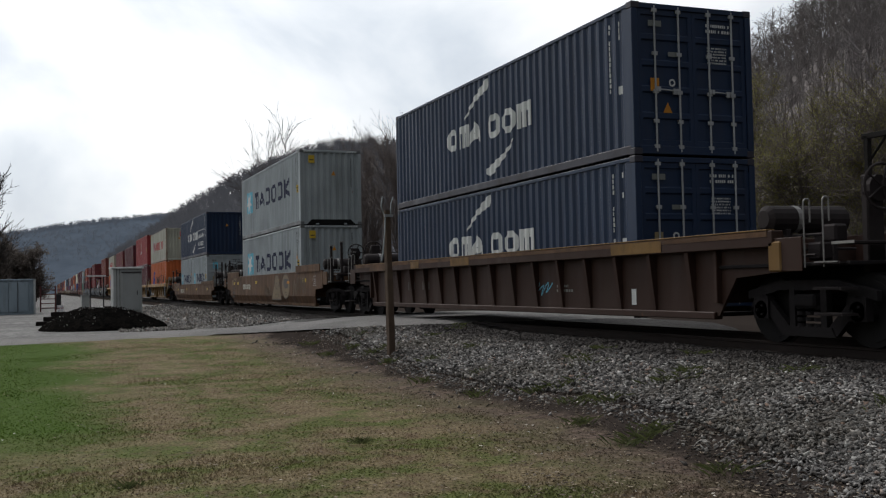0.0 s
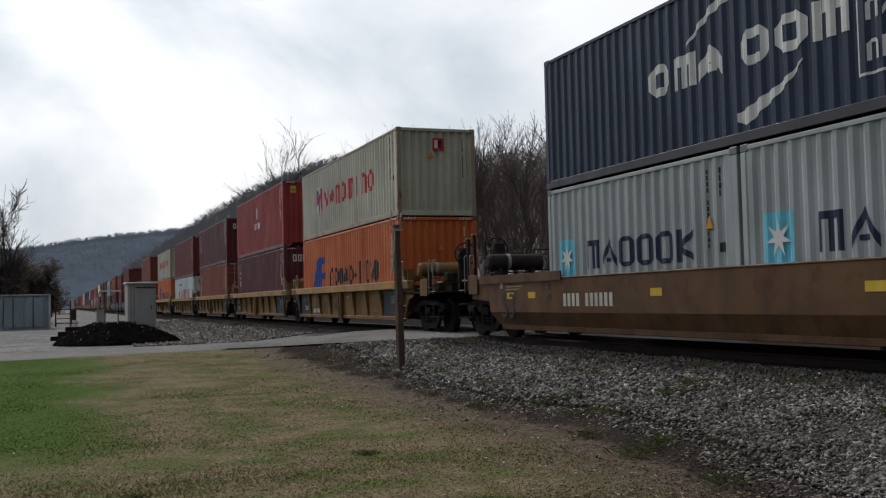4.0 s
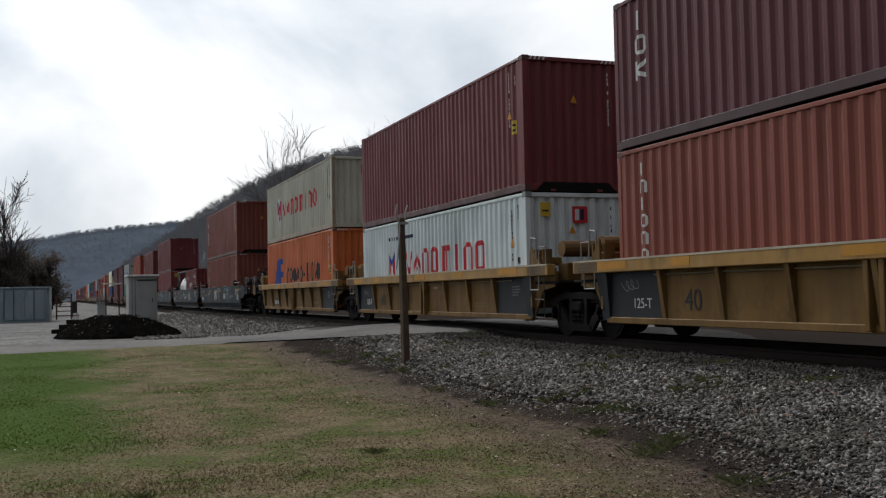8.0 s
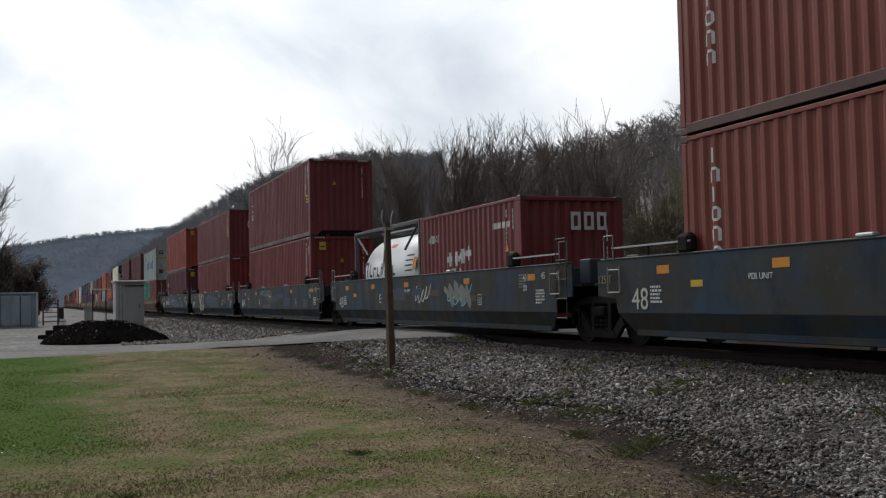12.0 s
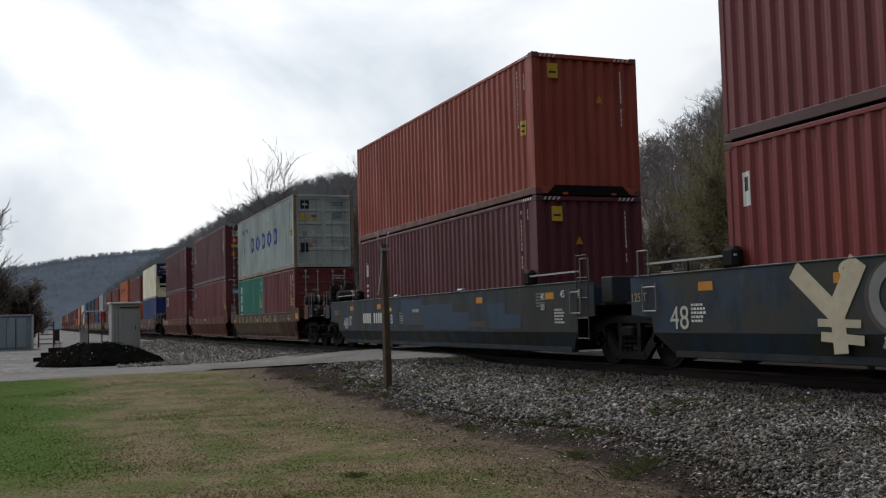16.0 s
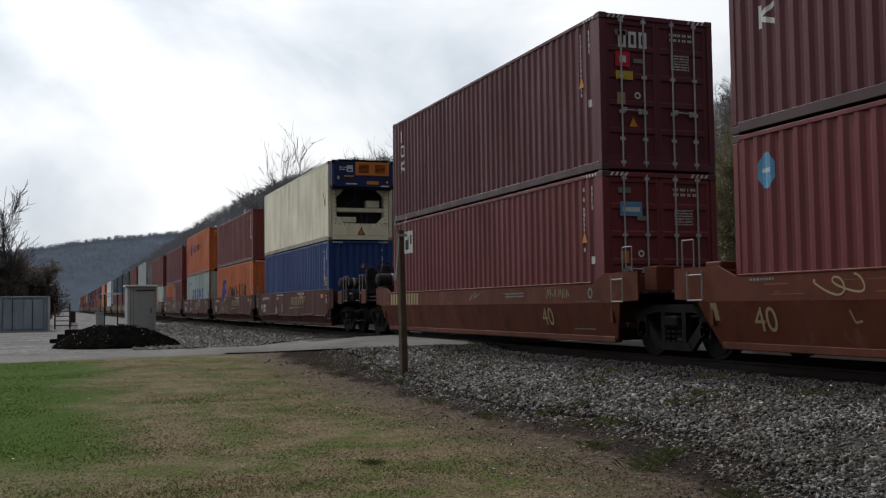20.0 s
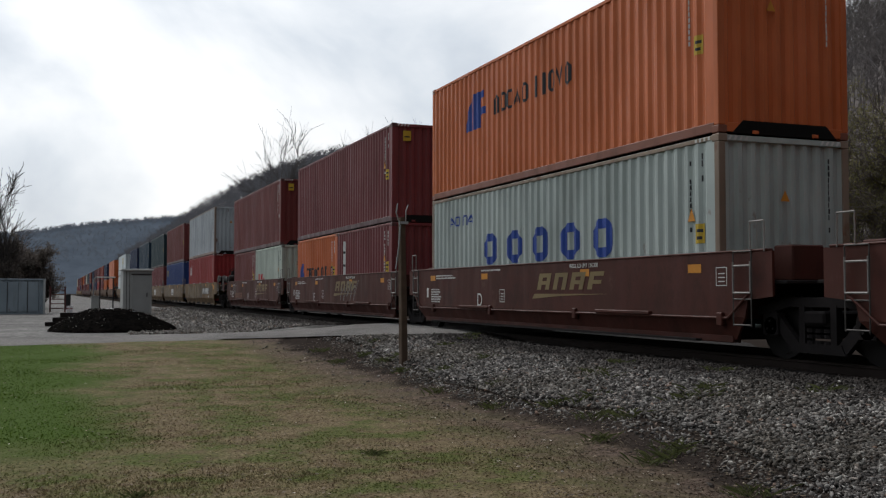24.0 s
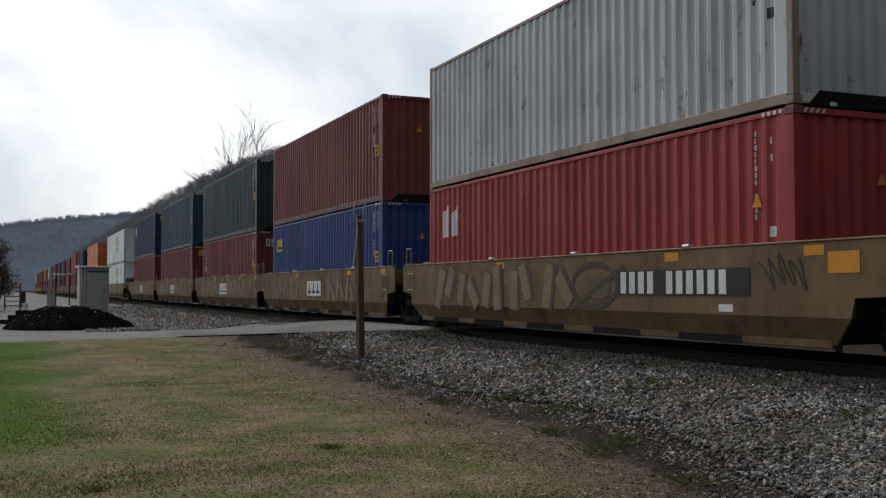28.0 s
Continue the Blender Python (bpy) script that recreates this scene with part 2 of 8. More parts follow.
def road_near(x):
    return 27.9 + 0.25 * x - 8.0 * smooth(4.3, 9.0, x) - 0.25 * max(0.0, x - 9.0) + 0.15 * noise.noise((x * 0.5, 3, 0))


def road_far(x):
    return 32.3 + 0.25 * min(x, 12.0) - 5.2 * smooth(3.5, 7.5, x) + 1.8 * smooth(8.5, 11.0, x) + 0.15 * noise.noise((x * 0.5, 9, 0))


def ground_z(x, y):
    """Lawn that rises a little to the road, and the bank that carries the track."""
    base = 0.30 * smooth(12, 34, y)
    bank = 0.52
    top = smooth(5.0, 8.3, x) * (1 - smooth(12.6, 16.0, x))
    z = base + (bank - base) * top
    z += -0.1 * smooth(16, 30, x)
    # shoulders of the road to the crossing
    if 17 < y < 45:
        near, far = road_near(x), road_far(x)
        w = smooth(near - 2.2, near - 0.1, y) * (1 - smooth(far + 0.1, far + 2.2, y))
        rise = smooth(4.5, 8.6, x) * (1 - smooth(12.6, 19.0, x))
        z += w * max(0.0, 0.30 + (RAIL_Z - 0.36) * rise - z)
    return z


def sheet(name, xs, ys, zf):
    me = bpy.data.meshes.new(name)
    vs = [(x, y, zf(x, y)) for y in ys for x in xs]
    w = len(xs)
    fs = [(j * w + i, j * w + i + 1, (j + 1) * w + i + 1, (j + 1) * w + i) for j in range(len(ys) - 1) for i in range(w - 1)]
    me.from_pydata(vs, [], fs)
    me.polygons.foreach_set("use_smooth", [True] * len(fs))
    return me


def lit_through(nt, b, colour, share=0.5):
    """Thin leaves let light through."""
    t = nt.nodes.new("ShaderNodeBsdfTranslucent")
    x = nt.nodes.new("ShaderNodeMixShader")
    x.inputs[0].default_value = share
    nt.links.new(colour, t.inputs["Color"])
    nt.links.new(b.outputs[0], x.inputs[1])
    nt.links.new(t.outputs[0], x.inputs[2])
    nt.links.new(x.outputs[0], nt.nodes["Material Output"].inputs["Surface"])


def lawn_material(blade=False):
    m, nt, b = nodes("lawn grass blades" if blade else "patchy spring lawn", 0.9)
    b.inputs["Specular IOR Level"].default_value = 0.1
    fine = noise_node(nt, 26.0, 6.0, shift=False)
    mid = noise_node(nt, 1.1, 6.0, shift=False, rough=0.6)
    big = noise_node(nt, 0.22, 4.0, shift=False)
    straw = mixed(nt, ramp(nt, fine, [(0.35, grey(0)), (0.65, grey(1))]), (0.072, 0.055, 0.033), (0.205, 0.16, 0.098))
    green = mixed(nt, ramp(nt, fine, [(0.35, grey(0)), (0.65, grey(1))]), (0.036, 0.047, 0.013), (0.100, 0.118, 0.036))
    clod = noise_node(nt, 9.0, 8.0, shift=False, rough=0.75)
    soil = mixed(nt, ramp(nt, clod, [(0.38, grey(0)), (0.62, grey(1))]), (0.022, 0.016, 0.013), (0.135, 0.10, 0.08))
    soil = mixed(nt, ramp(nt, mid, [(0.45, grey(0)), (0.6, grey(0.7))]), soil, mixed(nt, fine, (0.05, 0.045, 0.022), (0.14, 0.12, 0.07)))
    c = mixed(nt, ramp(nt, mid, [(0.43, grey(0.05)), (0.57, grey(0.9))]), straw, green)
    mot = noise_node(nt, 3.4, 5.0, shift=False, rough=0.65)
    c = mixed(nt, ramp(nt, mot, [(0.50, grey(0)), (0.62, grey(0.6))]), c, mixed(nt, fine, (0.055, 0.036, 0.026), (0.125, 0.084, 0.058)))
    # greener towards the open lawn, bare towards the bank
    sep = nt.nodes.new("ShaderNodeSeparateXYZ")
    tc = nt.nodes.new("ShaderNodeTexCoord")
    nt.links.new(tc.outputs["Object"], sep.inputs[0])
    add = nt.nodes.new("ShaderNodeMath")
    add.operation = "MULTIPLY_ADD"
    nt.links.new(big, add.inputs[0])
    add.inputs[1].default_value = 5.0
    nt.links.new(sep.outputs[0], add.inputs[2])
    foot = nt.nodes.new("ShaderNodeMath")
    foot.operation = "MULTIPLY_ADD"
    nt.links.new(mid, foot.inputs[0])
    foot.inputs[1].default_value = 1.6
    wide = nt.nodes.new("ShaderNodeMapRange")
    wide.inputs["From Min"].default_value, wide.inputs["From Max"].default_value = 10.0, 6.0
    wide.inputs["To Max"].default_value = 0.6
    nt.links.new(sep.outputs[1], wide.inputs["Value"])
    shift = nt.nodes.new("ShaderNodeMath")
    nt.links.new(sep.outputs[0], shift.inputs[0])
    nt.links.new(wide.outputs[0], shift.inputs[1])
    nt.links.new(shift.outputs[0], foot.inputs[2])
    bare = nt.nodes.new("ShaderNodeMapRange")
    bare.inputs["From Min"].default_value, bare.inputs["From Max"].default_value = 4.9, 6.0
    nt.links.new(foot.outputs[0], bare.inputs["Value"])
    lush = nt.nodes.new("ShaderNodeMapRange")
    lush.inputs["From Min"].default_value, lush.inputs["From Max"].default_value = 3.8, 2.6
    nt.links.new(add.outputs[0], lush.inputs["Value"])
    deep = nt.nodes.new("ShaderNodeMapRange")
    deep.inputs["From Min"].default_value, deep.inputs["From Max"].default_value = 9.6, 12.6
    nt.links.new(sep.outputs[1], deep.inputs["Value"])
    both = nt.nodes.new("ShaderNodeMath")
    both.operation = "MULTIPLY"
    nt.links.new(lush.outputs[0], both.inputs[0])
    nt.links.new(deep.outputs[0], both.inputs[1])
    c = mixed(nt, both.outputs[0], c, mixed(nt, fine, (0.024, 0.046, 0.007), (0.060, 0.098, 0.014)))
    c = mixed(nt, bare.outputs[0], c, soil)
    oily = nt.nodes.new("ShaderNodeMapRange")
    oily.inputs["From Min"].default_value, oily.inputs["From Max"].default_value = 6.15, 6.5
    nt.links.new(foot.outputs[0], oily.inputs["Value"])
    c = mixed(nt, oily.outputs[0], c, mixed(nt, fine, (0.014, 0.0115, 0.0105), (0.048, 0.039, 0.034)))
    inv = nt.nodes.new("ShaderNodeMapRange")
    inv.inputs["To Min"].default_value, inv.inputs["To Max"].default_value = 0.03, 0.0
    nt.links.new(oily.outputs[0], inv.inputs["Value"])
    nt.links.new(inv.outputs[0], b.inputs["Specular IOR Level"])
    if blade:                          # thin blades are paler than the turf under them
        geo = nt.nodes.new("ShaderNodeNewGeometry")
        g = nt.nodes.new("ShaderNodeVectorMath")
        g.operation = "MULTIPLY"
        nt.links.new(ramp(nt, geo.outputs["Random Per Island"], [(0.0, grey(0.85)), (0.8, grey(1.15)), (1.0, (1.8, 1.75, 1.65))]), g.inputs[1])
        nt.links.new(c, g.inputs[0])
        c = g.outputs[0]
    nt.links.new(c, b.inputs["Base Color"])
    bump(nt, b, fine, 0.35, 0.02)
    if blade:
        lit_through(nt, b, c)
    return m


def gravel_material(name, dark, light, scale=24.0, oil_shade=False):
    m, nt, b = nodes(name, 0.9)
    n, l = nt.nodes, nt.links
    tc = n.new("ShaderNodeTexCoord")
    v = n.new("ShaderNodeTexVoronoi")
    v.inputs["Scale"].default_value = scale
    l.new(tc.outputs["Object"], v.inputs["Vector"])
    big = noise_node(nt, 0.5, 5.0, shift=False)
    c = mixed(nt, v.outputs["Color"], dark, light)
    c = mixed(nt, ramp(nt, big, [(0.35, grey(0)), (0.7, grey(0.7))]), c, scaled(dark, 0.7))
    if oil_shade:
        c = mixed(nt, track_oil_shade(nt), c, (0.018, 0.0155, 0.015))
    l.new(c, b.inputs["Base Color"])
    bump(nt, b, v.outputs["Distance"], 0.8, 0.03)
    return m


def track_oil_shade(nt):
    """Grease and brake dust along the rails, with the train's shade painted in."""
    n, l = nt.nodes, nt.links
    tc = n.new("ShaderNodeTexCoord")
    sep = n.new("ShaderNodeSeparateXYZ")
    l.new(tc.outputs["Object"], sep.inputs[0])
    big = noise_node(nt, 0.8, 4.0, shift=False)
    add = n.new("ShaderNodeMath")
    add.operation = "MULTIPLY_ADD"
    l.new(big, add.inputs[0])
    add.inputs[1].default_value = 1.2
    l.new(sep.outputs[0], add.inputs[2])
    mr = n.new("ShaderNodeMapRange")
    mr.inputs["From Min"].default_value, mr.inputs["From Max"].default_value = 8.05, 8.85
    mr.inputs["To Max"].default_value = 0.9
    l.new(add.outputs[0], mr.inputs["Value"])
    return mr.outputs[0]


def foot_dirt(nt):
    """Black mud in which the lowest stones lie."""
    n, l = nt.nodes, nt.links
    tc = n.new("ShaderNodeTexCoord")
    sep = n.new("ShaderNodeSeparateXYZ")
    l.new(tc.outputs["Object"], sep.inputs[0])
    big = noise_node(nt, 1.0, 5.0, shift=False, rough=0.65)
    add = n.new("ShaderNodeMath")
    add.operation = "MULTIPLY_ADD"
    l.new(big, add.inputs[0])
    add.inputs[1].default_value = 2.0
    l.new(sep.outputs[0], add.inputs[2])
    mr = n.new("ShaderNodeMapRange")
    mr.inputs["From Min"].default_value, mr.inputs["From Max"].default_value = 6.6, 6.25
    mr.inputs["To Max"].default_value = 0.75
    l.new(add.outputs[0], mr.inputs["Value"])
    return mr.outputs[0]


def stone_material(muddy=True):
    m, nt, b = nodes("crushed ballast stone" if muddy else "clean crushed stone", 0.8)
    g = nt.nodes.new("ShaderNodeNewGeometry")
    c = ramp(nt, g.outputs["Random Per Island"], [(0.0, (0.022, 0.021, 0.022)), (0.40, (0.088, 0.083, 0.081)), (0.78, (0.205, 0.196, 0.188)), (0.92, (0.37, 0.36, 0.34)), (0.96, (0.15, 0.085, 0.06)), (1.0, (0.46, 0.45, 0.42))])
    f = noise_node(nt, 14.0, 4.0, shift=False)
    big = noise_node(nt, 0.55, 4.0, shift=False)
    c = mixed(nt, ramp(nt, f, [(0.4, grey(0)), (0.7, grey(0.4))]), c, (0.10, 0.085, 0.07))
    c = mixed(nt, ramp(nt, big, [(0.45, grey(0)), (0.66, grey(0.55))]), c, (0.068, 0.058, 0.043))
    if muddy:
        c = mixed(nt, foot_dirt(nt), c, (0.030, 0.025, 0.021))
    c = mixed(nt, track_oil_shade(nt), c, (0.019, 0.016, 0.015))
    b.inputs["Specular IOR Level"].default_value = 0.1
    nt.links.new(c, b.inputs["Base Color"])
    bump(nt, b, f, 0.3, 0.01)
    return m


STONE = stone_material()
fine_x = [-900, -300, -120, -60, -30, -15] + [-10 + 0.5 * i for i in range(53)] + [18, 20, 24, 30, 60, 150, 400, 900]
fine_y = [-600, -100, -30, -10] + [0.5 * i for i in range(-8, 84)] + [44, 50, 60, 80, 120, 200, 400, 900, 2500]
ground = tagged(new("ground", sheet("ground", fine_x, fine_y, lambda x, y: ground_z(x, y) + 0.015 * noise.noise((x * 0.7, y * 0.7, 0)))),
                "patchy lawn of green and straw-coloured grass with bare soil", "ground", kind="structure")
ground.data.materials.append(lawn_material())


def bank_edge(y):
    return 5.55 + 0.3 * noise.noise((0.3, y * 0.45, 4.0)) + 0.07 * max(0.0, y - 16) - 0.6 * (1 - smooth(6.0, 10.0, y))


def ballast_z(x, y):
    return ground_z(x, y) + 0.035 + 0.03 * noise.noise((x * 1.3, y * 1.3, 7.0))


ballast_me = bpy.data.meshes.new("ballast")
bvs, bfs = [], []
bys = [-520, -200, -80, -30] + [-8 + 0.6 * i for i in range(150)] + [90, 110, 150, 220, 400, 800]
us = [i / 24 for i in range(25)]
for y in bys:
    a = bank_edge(y) + 0.5
    for u in us:
        x = a + u * (16.5 - a)
        bvs.append((x, y, ballast_z(x, y) if 0 < u < 1 else ground_z(x, y) - 0.02))
for j in range(len(bys) - 1):
    for i in range(24):
        bfs.append((j * 25 + i, j * 25 + i + 1, (j + 1) * 25 + i + 1, (j + 1) * 25 + i))
ballast_me.from_pydata(bvs, [], bfs)
ballast = tagged(new("ballast", ballast_me), "bank of grey crushed stone ballast under the track", "ballast", kind="structure")
ballast_me.materials.append(gravel_material("packed ballast", (0.016, 0.015, 0.014), (0.075, 0.073, 0.066), oil_shade=True))


# gravel yard and the road to the crossing
def strip(name, near, far, xs, lift, mat, label, cat):
    me = bpy.data.meshes.new(name)
    vs, fs = [], []
    n = 10
    for x in xs:
        a, b = near(x), far(x)
        for k in range(n + 1):
            y = a + (b - a) * (k / n) ** (2.2 if name == "gravel_yard" else 1)
            edge = 0.0 if 0 < k < n or name == "gravel_yard" else -0.05
            vs.append((x, y, lift(x, y) + edge))
    for i in range(len(xs) - 1):
        for k in range(n):
            fs.append((i * (n + 1) + k, (i + 1) * (n + 1) + k, (i + 1) * (n + 1) + k + 1, i * (n + 1) + k + 1))
    me.from_pydata(vs, [], fs)
    me.materials.append(mat)
    return tagged(new(name, me), label, cat, kind="structure")


def road_z(x, y):
    rise = smooth(4.5, 8.6, x) * (1 - smooth(12.6, 19.0, x))
    return max(ground_z(x, y) + (0.03 if x < 4.5 else 0.085), 0.33 + (RAIL_Z - 0.36) * rise)


road_xs = [-60, -40, -25, -15] + [-10 + 0.5 * i for i in range(50)]
road = strip("road", road_near, road_far, road_xs, road_z, gravel_material("worn asphalt and gravel road", (0.135, 0.129, 0.123), (0.215, 0.205, 0.196), 60.0),
             "pale worn gravel road leading over the level crossing", "road")
yard = strip("gravel_yard", lambda x: road_far(x) - 0.8, lambda x: 640.0, [-60, -40, -20, -10, -5, 0, 2, 4, 6, 7.5], lambda x, y: ground_z(x, y) + 0.02,
             gravel_material("pale yard gravel", (0.035, 0.033, 0.032), (0.20, 0.192, 0.183), 7.0), "pale gravel yard beside the track", "yard")


# ---- track ----
def build_track():
    track = thing("railway_track", "railway track of steel rails on dark timber sleepers in ballast", "railway track", kind="structure")
    tie_mat = plain("creosoted timber", (0.022, 0.018, 0.017), 0.9, 0.0, 0.4, 5.0, 0.5, gloss=0.05)
    rail_mat = plain("rusty rail steel", (0.022, 0.016, 0.014), 0.7, 0.0, 0.3, gloss=0.1)
    prof = [(-0.075, 0), (0.075, 0), (0.075, 0.012), (0.012, 0.035), (0.012, 0.13), (0.036, 0.14), (0.036, 0.172), (-0.036, 0.172), (-0.036, 0.14), (-0.012, 0.13), (-0.012, 0.035), (-0.075, 0.012)]
    for side in (-1, 1):
        bm = bmesh.new()
        x = TRACK_X + side * 0.755
        a = [bm.verts.new((x + u, -480, RAIL_Z - 0.172 + v)) for u, v in prof]
        b = [bm.verts.new((x + u, 900, RAIL_Z - 0.172 + v)) for u, v in prof]
        for i in range(12):
            j = (i + 1) % 12
            bm.faces.new((a[j], a[i], b[i], b[j]))
        bm.faces.new(a)
        part("rail", bm, rail_mat, track)
    tie = mesh_data("sleeper", boxes((-1.3, 1.3, -0.11, 0.11, -0.18, 0.0), bevel=0.012))
    for k in range(140):
        y = -12 + 0.52 * k
        t = part("sleeper", tie, tie_mat, track)
        t.matrix_basis = pose(TRACK_X + random.uniform(-0.04, 0.04), y, RAIL_Z - 0.165, 0, 0, random.uniform(-1, 1))
    return track


build_track()

# ---- containers ----
HW = 1.219                            # half the width
STD, HC = 2.591, 2.896
L40, L20, L53 = 12.192, 6.058, 16.15
PITCH, DEEP = 0.278, 0.036
DATA = {}


def wave(y, y0, n):
    """Depth of the side's corrugation at y: flat crests, flat troughs, slopes between."""
    p = (y - y0) / PITCH
    if p < 0 or p > n:
        return 0.0
    f = p - math.floor(p)
    for a, b, c, d in ((0, 0.26, 0, 0), (0.26, 0.5, 0, DEEP), (0.5, 0.76, DEEP, DEEP), (0.76, 1.0001, DEEP, 0)):
        if f <= b:
            return c + (d - c) * (f - a) / (b - a)
    return 0.0


def breaks(length):
    n = int((length - 0.44) / PITCH)
    y0 = (length - n * PITCH) / 2
    ys = [0.1]
    for k in range(n):
        ys += [y0 + (k + f) * PITCH for f in (0, 0.26, 0.5, 0.76)]
    return ys + [y0 + n * PITCH, length - 0.1], y0, n


def side_data(length, h, flat=False):
    """A side wall that faces -x; turn it for the other side."""
    key = ("side", length, h, flat)
    if key not in DATA:
        ys, y0, n = breaks(length)
        me = bpy.data.meshes.new("side_panel")
        vs, fs = [], []
        out = -(HW - 0.012)
        for y in ys:
            d = 0.0 if flat else wave(y, y0, n)
            if flat and abs((y / 0.6) - round(y / 0.6)) < 0.08:
                d = 0.008
            vs += [(out + d, y, 0.15), (out + d, y, h - 0.06), (out + d + 0.004, y, 0.15), (out + d + 0.004, y, h - 0.06)]
        for i in range(len(ys) - 1):
            a, b = 4 * i, 4 * i + 4
            fs += [(a, a + 1, b + 1, b), (a + 2, b + 2, b + 3, a + 3)]
        me.from_pydata(vs, [], fs)
        me.materials.append(None)
        DATA[key] = me
    return DATA[key]


def end_data(h):
    """The blind end: wide corrugations between the corner posts."""
    key = ("end", h)
    if key not in DATA:
        vs, fs = [], []
        n = 9
        w = 2 * HW - 0.24
        xs = []
        for k in range(n):
            xs += [(k + f, d) for f, d in ((0.0, 0), (0.3, 0), (0.5, 0.045), (0.8, 0.045))]
        xs.append((n, 0))
        for u, d in xs:
            x = -w / 2 + w * u / n
            vs += [(x, 0.03 + d, 0.15), (x, 0.03 + d, h - 0.08), (x, 0.036 + d, 0.15), (x, 0.036 + d, h - 0.08)]
        for i in range(len(xs) - 1):
            a, b = 4 * i, 4 * i + 4
            fs += [(a, b, b + 1, a + 1), (a + 2, a + 3, b + 3, b + 2)]
        me = bpy.data.meshes.new("end_panel")
        me.from_pydata(vs, [], fs)
        me.materials.append(None)
        DATA[key] = me
    return DATA[key]


def frame_data(length, h):
    key = ("frame", length, h)
    if key in DATA:
        return DATA[key]
    d = {}
    d["corner_post"] = mesh_data("corner_post", boxes((-HW, -HW + 0.12, 0.0, 0.12, 0.118, h - 0.118), bevel=0.01))
    bm = boxes((-HW - 0.002, -HW + 0.16, -0.003, 0.175, 0, 0.118), bevel=0.012)
    d["corner_casting"] = mesh_data("corner_casting", bm)
    d["top_rail"] = mesh_data("top_rail", boxes((-HW + 0.002, -HW + 0.06, 0.12, length - 0.12, h - 0.085, h - 0.02), bevel=0.006))
    d["bottom_rail"] = mesh_data("bottom_rail", boxes((-HW + 0.002, -HW + 0.05, 0.12, length - 0.12, 0.02, 0.165), bevel=0.006))
    bm = boxes((-HW + 0.12, HW - 0.12, 0.002, 0.1, h - 0.105, h - 0.015), bevel=0.008)
    d["header"] = mesh_data("header", bm)
    d["sill"] = mesh_data("sill", boxes((-HW + 0.12, HW - 0.12, 0.002, 0.1, 0.02, 0.16), bevel=0.008))
    d["roof_panel"] = mesh_data("roof_panel", boxes((-HW + 0.03, HW - 0.03, 0.06, length - 0.06, h - 0.035, h - 0.012)))
    d["floor_panel"] = mesh_data("floor_panel", boxes((-HW + 0.06, HW - 0.06, 0.05, length - 0.05, 0.08, 0.13)))
    DATA[key] = d
    return d


def door_data(h):
    """One leaf, hinged at x = -HW + 0.12, with pressed panels."""
    key = ("door", h)
    if key in DATA:
        return DATA[key]
    x0, x1 = -HW + 0.125, -0.006
    z0, z1 = 0.165, h - 0.11
    bm = bmesh.new()
    xs = [x0, x0 + 0.07, x0 + 0.085, x1 - 0.085, x1 - 0.07, x1]
    zs = [(z0, 0), (z0 + 0.09, 0), (z0 + 0.10, 1)]
    for k in range(1, 5):
        z = z0 + (z1 - z0 - 0.09) * k / 5
        zs += [(z, 1), (z + 0.025, 0), (z + 0.105, 0), (z + 0.13, 1)]
    zs += [(z1 - 0.10, 1), (z1 - 0.09, 0), (z1, 0)]
    front = [[bm.verts.new((x, 0.055 if deep and 1 < i < 4 else 0.028, z)) for i, x in enumerate(xs)] for z, deep in zs]
    back = [[bm.verts.new((x, 0.085, z)) for x in (x0, x1)] for z in (z0, z1)]
    for p, q in zip(front, front[1:]):
        for i in range(5):
            bm.faces.new((p[i], p[i + 1], q[i + 1], q[i]))
    bm.faces.new((back[0][1], back[0][0], back[1][0], back[1][1]))
    bm.faces.new(front[0][::-1] + [back[0][0], back[0][1]])
    bm.faces.new(front[-1] + [back[1][1], back[1][0]])
    bm.faces.new([r[0] for r in front] + [back[1][0], back[0][0]])
    bm.faces.new([r[5] for r in front[::-1]] + [back[0][1], back[1][1]])
    leaf = mesh_data("door", bm)
    rodbm = bmesh.new()
    rod(rodbm, (0, 0.012, 0.06), (0, 0.012, h - 0.05), 0.017, 8)
    for z in (0.12, 0.55, 1.05, 1.7, h - 0.16):
        box(rodbm, -0.05, 0.05, 0.0, 0.03, z, z + 0.06)
    lock = mesh_data("lock_rod", rodbm)
    hb = bmesh.new()
    rod(hb, (0.0, 0.0, 1.12), (0.42, -0.004, 1.10), 0.011, 6)
    box(hb, -0.02, 0.03, -0.012, 0.014, 1.08, 1.16)
    box(hb, 0.34, 0.42, -0.01, 0.02, 1.04, 1.14)
    handle = mesh_data("door_handle", hb)
    DATA[key] = (leaf, lock, handle)
    return DATA[key]


def prism_y(bm, poly, y0, y1):
    """A polygon in (x, z) pushed out along y."""
    a = [bm.verts.new((x, y0, z)) for x, z in poly]
    b = [bm.verts.new((x, y1, z)) for x, z in poly]
    bm.faces.new(a[::-1])
    bm.faces.new(b)
    for i in range(len(poly)):
        j = (i + 1) % len(poly)
        bm.faces.new((a[i], a[j], b[j], b[i]))


